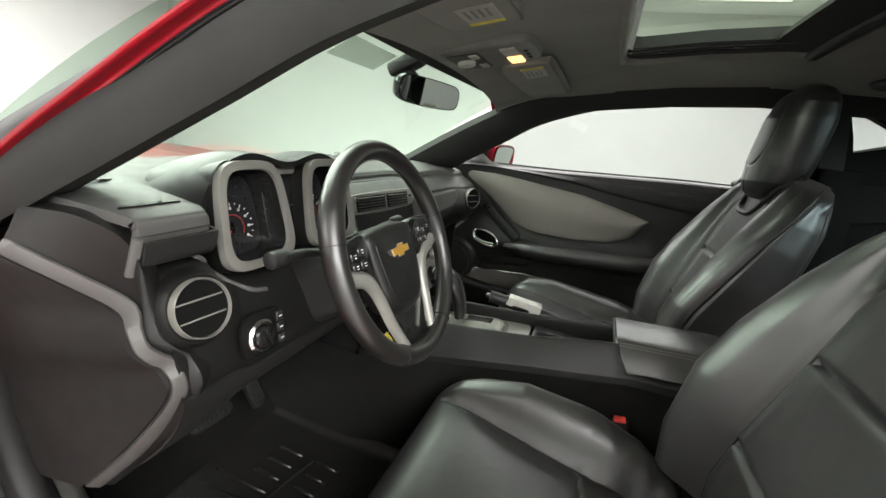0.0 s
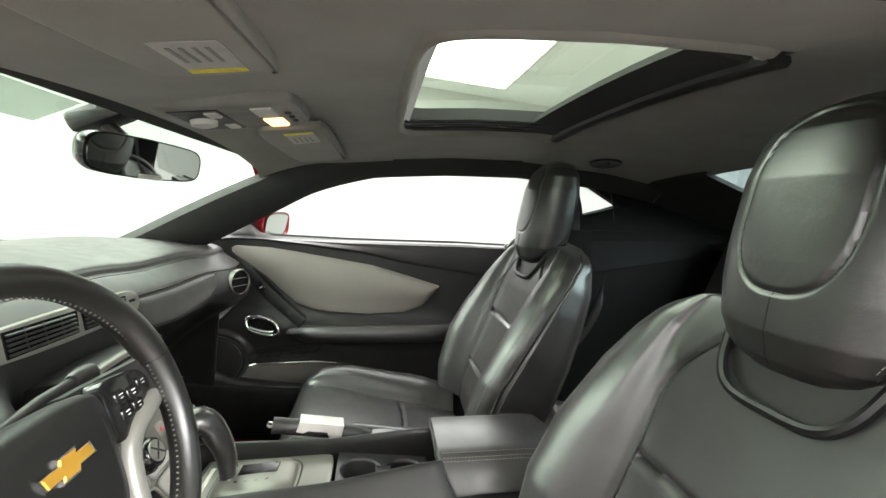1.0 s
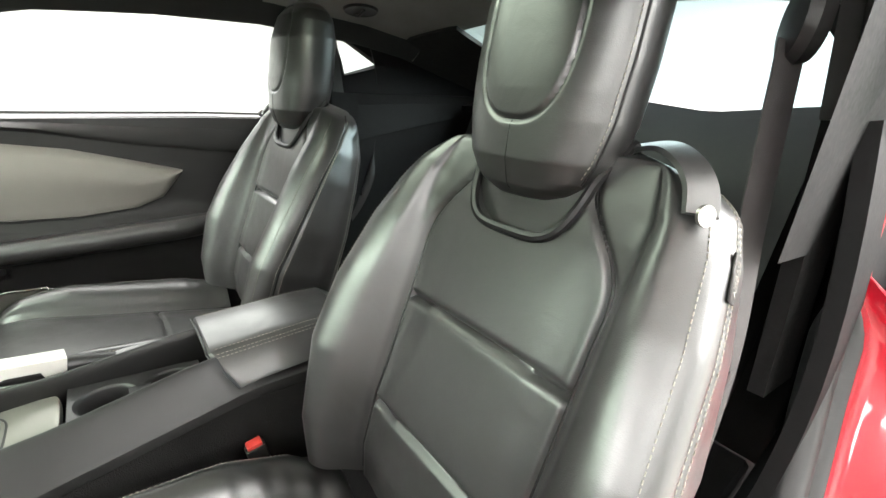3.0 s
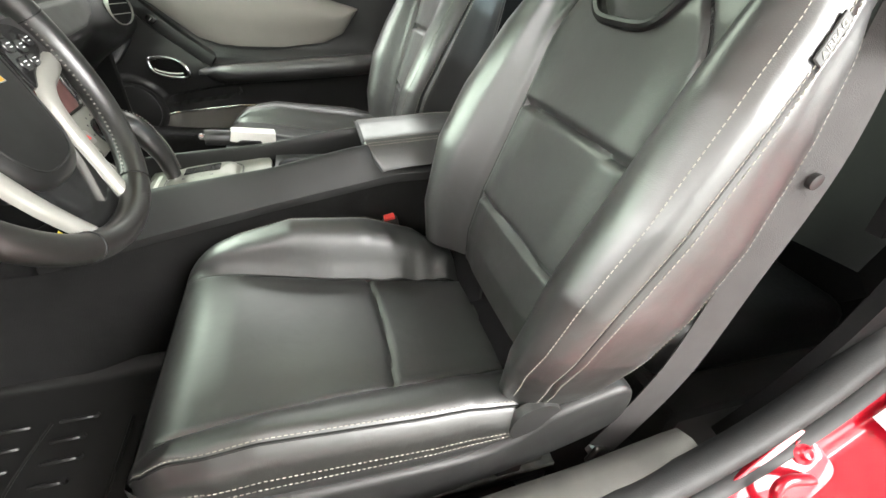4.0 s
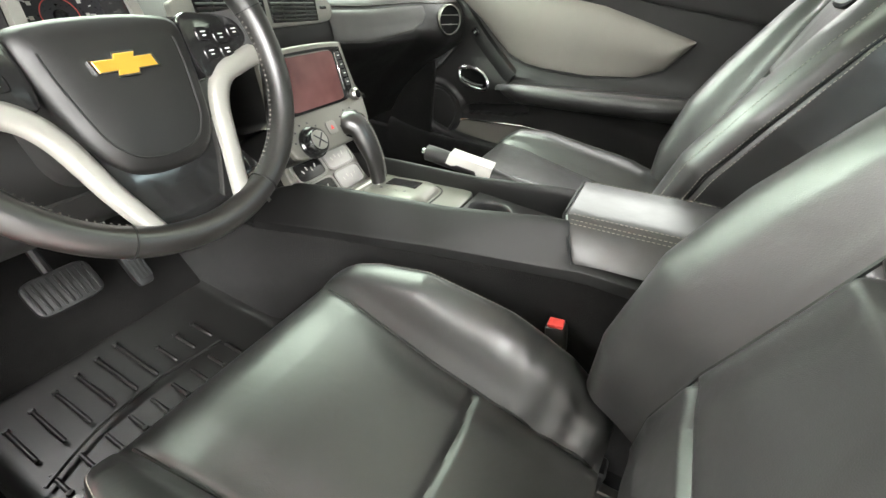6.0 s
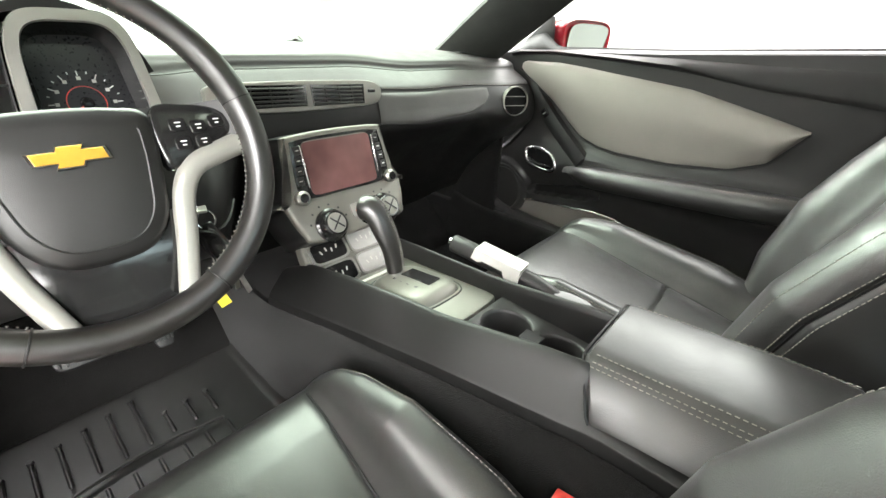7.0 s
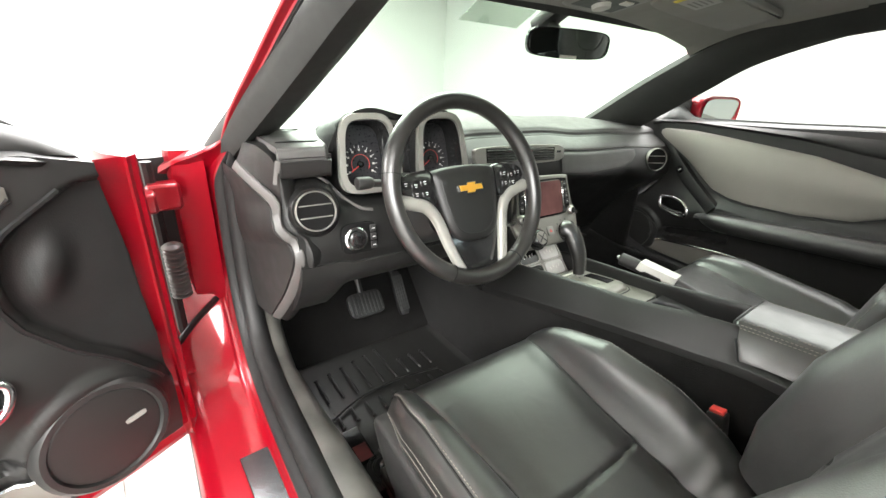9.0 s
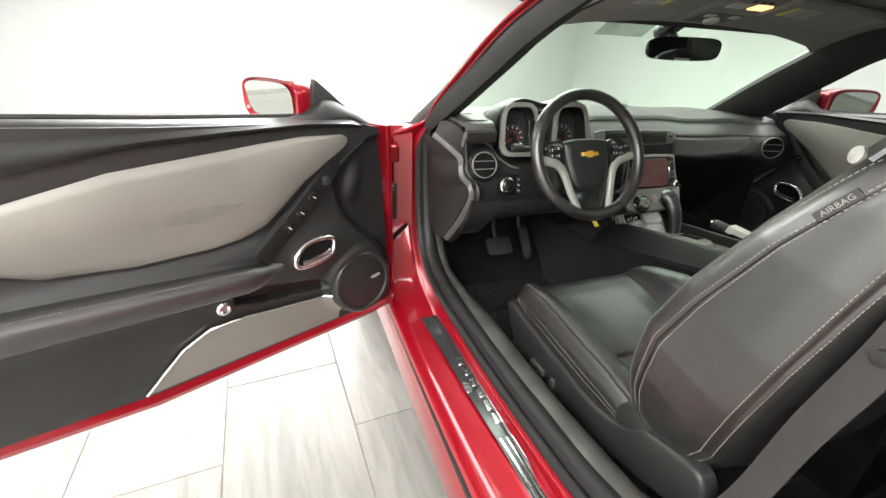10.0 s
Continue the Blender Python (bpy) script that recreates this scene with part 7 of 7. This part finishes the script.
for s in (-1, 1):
    part("backrest", loft([[V(s * 0.30 + x, -1.33 - 0.20 * k + d * 0.6, 0.55 + 0.62 * k + d) for x, d in ((-0.27, 0), (-0.24, 0.045), (0, 0.02), (0.24, 0.045), (0.27, 0), (0.2, -0.10), (-0.2, -0.10))] for k in (0, 0.1, 0.5, 0.9, 1.0)]), PIPING, rear, "leather rear backrest, coloured darker for shadow")
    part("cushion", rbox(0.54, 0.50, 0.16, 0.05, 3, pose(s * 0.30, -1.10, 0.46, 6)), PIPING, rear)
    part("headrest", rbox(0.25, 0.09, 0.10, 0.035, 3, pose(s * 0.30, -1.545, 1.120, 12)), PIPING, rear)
part("tunnel_pad", rbox(0.10, 0.62, 0.60, 0.04, 2, pose(0, -1.30, 0.55)), PLASTIC, rear)
part("under_seat", rbox(1.28, 0.55, 0.16, 0.01, 1, pose(0, -1.12, 0.335)), CARPET, rear)
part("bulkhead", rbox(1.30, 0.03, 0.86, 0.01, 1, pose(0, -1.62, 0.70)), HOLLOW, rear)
shelf = thing("parcel_shelf", "fabric parcel shelf under the rear window, near-black for shade", "parcel shelf")
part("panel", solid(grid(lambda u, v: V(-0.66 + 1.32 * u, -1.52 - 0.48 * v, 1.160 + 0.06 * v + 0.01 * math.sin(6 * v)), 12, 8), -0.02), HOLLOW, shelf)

# ---- foot wells ----
mat = thing("floor_mat", "black moulded rubber floor mat with raised ribs", "floor mat")


def mat_z(x, y):
    return 0.2715 + 0.30 * max(y - 0.47, 0) + 0.012 * max(0, (y - 0.35)) * 2


MX0, MX1, MY0, MY1 = -0.665, -0.165, -0.045, 0.62
part("tray", solid(grid(lambda u, v: V(MX0 + (MX1 - MX0) * u, MY0 + (MY1 - MY0) * v, mat_z(0, MY0 + (MY1 - MY0) * v) + 0.030 * (max(abs(2 * u - 1) - 0.92, 0) / 0.08) ** 2 + 0.02 * max(0, 0.06 - v) / 0.06), 50, 40), 0.006), MATRUBBER, mat, "black rubber tray", sharp=60)
for k in range(9):
    x = -0.62 + 0.042 * k
    for y0, y1 in ((0.268, 0.371 + 0.009 * k if k < 6 else 0.335), (0.225, 0.165 + 0.008 * (k % 2))):
        if abs(y1 - y0) > 0.02:
            part("rib", rbox(0.008, abs(y1 - y0), 0.007, 0.003, 1, pose(x, (y0 + y1) / 2, 0.2805)), MATRUBBER, mat)
            part("rib_end", lathe([(0.006, 0), (0.005, 0.007), (0, 0.008)], 8, pose(x, y1, 0.2795)), MATRUBBER, mat)
part("long_rib", tube(spline([V(-0.635, 0.206, 0.283), V(-0.575, 0.232, 0.284), V(-0.510, 0.249, 0.284), V(-0.404, 0.254, 0.284), V(-0.285, 0.236, 0.283)], 20), 0.0045, 6), MATRUBBER, mat)
for x, y, sx, sy in ((-0.50, 0.055, 0.14, 0.005), (-0.545, 0.02, 0.005, 0.07), (-0.40, 0.10, 0.20, 0.005)):
    part("raised_line", rbox(sx, sy, 0.005, 0.0015, 1, pose(x, y, 0.2800)), MATRUBBER, mat)
part("badge_plate", rbox(0.042, 0.112, 0.004, 0.001, 1, pose(-0.612, 0.100, 0.280)), GLOSS, mat, "dark badge plate with a red end")
part("badge_red", rbox(0.034, 0.050, 0.0045, 0.001, 1, pose(-0.612, 0.076, 0.2804)), DULLRED, mat)
part("anchor_post", lathe([(0.020, 0), (0.018, 0.008), (0.010, 0.010), (0.008, 0.016), (0, 0.016)], 20, pose(-0.580, 0.012, 0.277)), GLOSS, mat)
for r0 in (0.034, 0.046):
    part("corner_rib", tube([V(-0.580 + r0 * math.cos(a), 0.010 + r0 * math.sin(a), 0.280) for a in np.linspace(radians(90), radians(280), 16)], 0.003, 5), MATRUBBER, mat)
for n_, x, y, z, w, h in (("brake_pedal", -0.436, 0.42, 0.460, 0.112, 0.075), ("accelerator_pedal", -0.318, 0.42, 0.466, 0.036, 0.140)):
    pd = thing(n_, "black rubber faced " + n_.replace("_", " ") + " on a dark arm", "pedal", "pedals")
    pm = pose(x, y, z, 50 if w > 0.1 else 58)
    part("pad", prism(ellipse(w / 2, h / 2, 28, 5), 0.014, 0.004, 2, pm), RUBBER, pd)
    for k in range(9 if w > 0.1 else 5):
        part("pad_rib", rbox(0.004, h * 0.8, 0.004, 0.001, 1, pm @ pose(-w * 0.42 + w * 0.84 * k / (8 if w > 0.1 else 4), 0, 0.015)), MATRUBBER, pd)
    part("arm", tube([V(x, y + 0.02, z), V(x + 0.005, y + 0.07, z + 0.06), V(x + 0.01, y + 0.10, z + 0.20)], 0.009, 8), PLASTIC, pd)
part("dead_pedal", rbox(0.09, 0.20, 0.02, 0.008, 2, pose(-0.66, 0.56, 0.36, 40)), PLASTIC, body)

# door jamb sticker on the rear of the driver's opening
jamb = thing("jamb_sticker", "white paper information sticker on the red door jamb", "sticker")
jz = V(-0.62, 0.42, 0.62).normalized()
jx = V(0.05, -0.75, 0.66)
JM = axes(V(-0.790, -1.030, 0.598) + jz * 0.012, jx, jz.cross(jx))
part("paper", rbox(0.110, 0.060, 0.0012, 0.0003, 1, JM), STICKER, jamb)
for k in range(6):
    part("text_bar", rbox(0.085 - 0.012 * (k % 3), 0.003, 0.0006, 0, 1, JM @ pose(0, 0.020 - 0.008 * k, 0.0009)), GREY, jamb)


# ---- floor: pale stoneware planks on a grout bed ----
floor = tagged(part("floor", rbox(X1 - X0 + 0.3, Y1 - Y0 + 0.3, 0.1, 0.0, m=Matrix.Translation(((X0 + X1) / 2, (Y0 + Y1) / 2, -0.054))), JOINT),
               "floor of pale wood-look stoneware planks with thin joints", "floor", kind="structure")
TW, TL = 0.406, 1.18
plank = bpy.data.meshes.new("tile")
bm = rbox(TW - 0.004, TL - 0.004, 0.009, 0.0015, 1)
bm.to_mesh(plank)
bm.free()
plank.materials.append(TILE)
turn = pose(-1.085, 0.0, 0, 0, 0, 4.0)
for col in range(-14, 17):
    for row in range(-6, 10):
        local = turn @ Matrix.Translation(((col + 0.5) * TW, (row + 0.5) * TL + (0.11 if col % 2 == 0 else 0.46), -0.0045))
        p = local.translation
        if X0 + 0.35 < p.x < X1 - 0.35 and Y0 + 0.7 < p.y < Y1 - 0.7:
            o = new("tile", plank)
            o.parent = floor
            o.matrix_basis = local
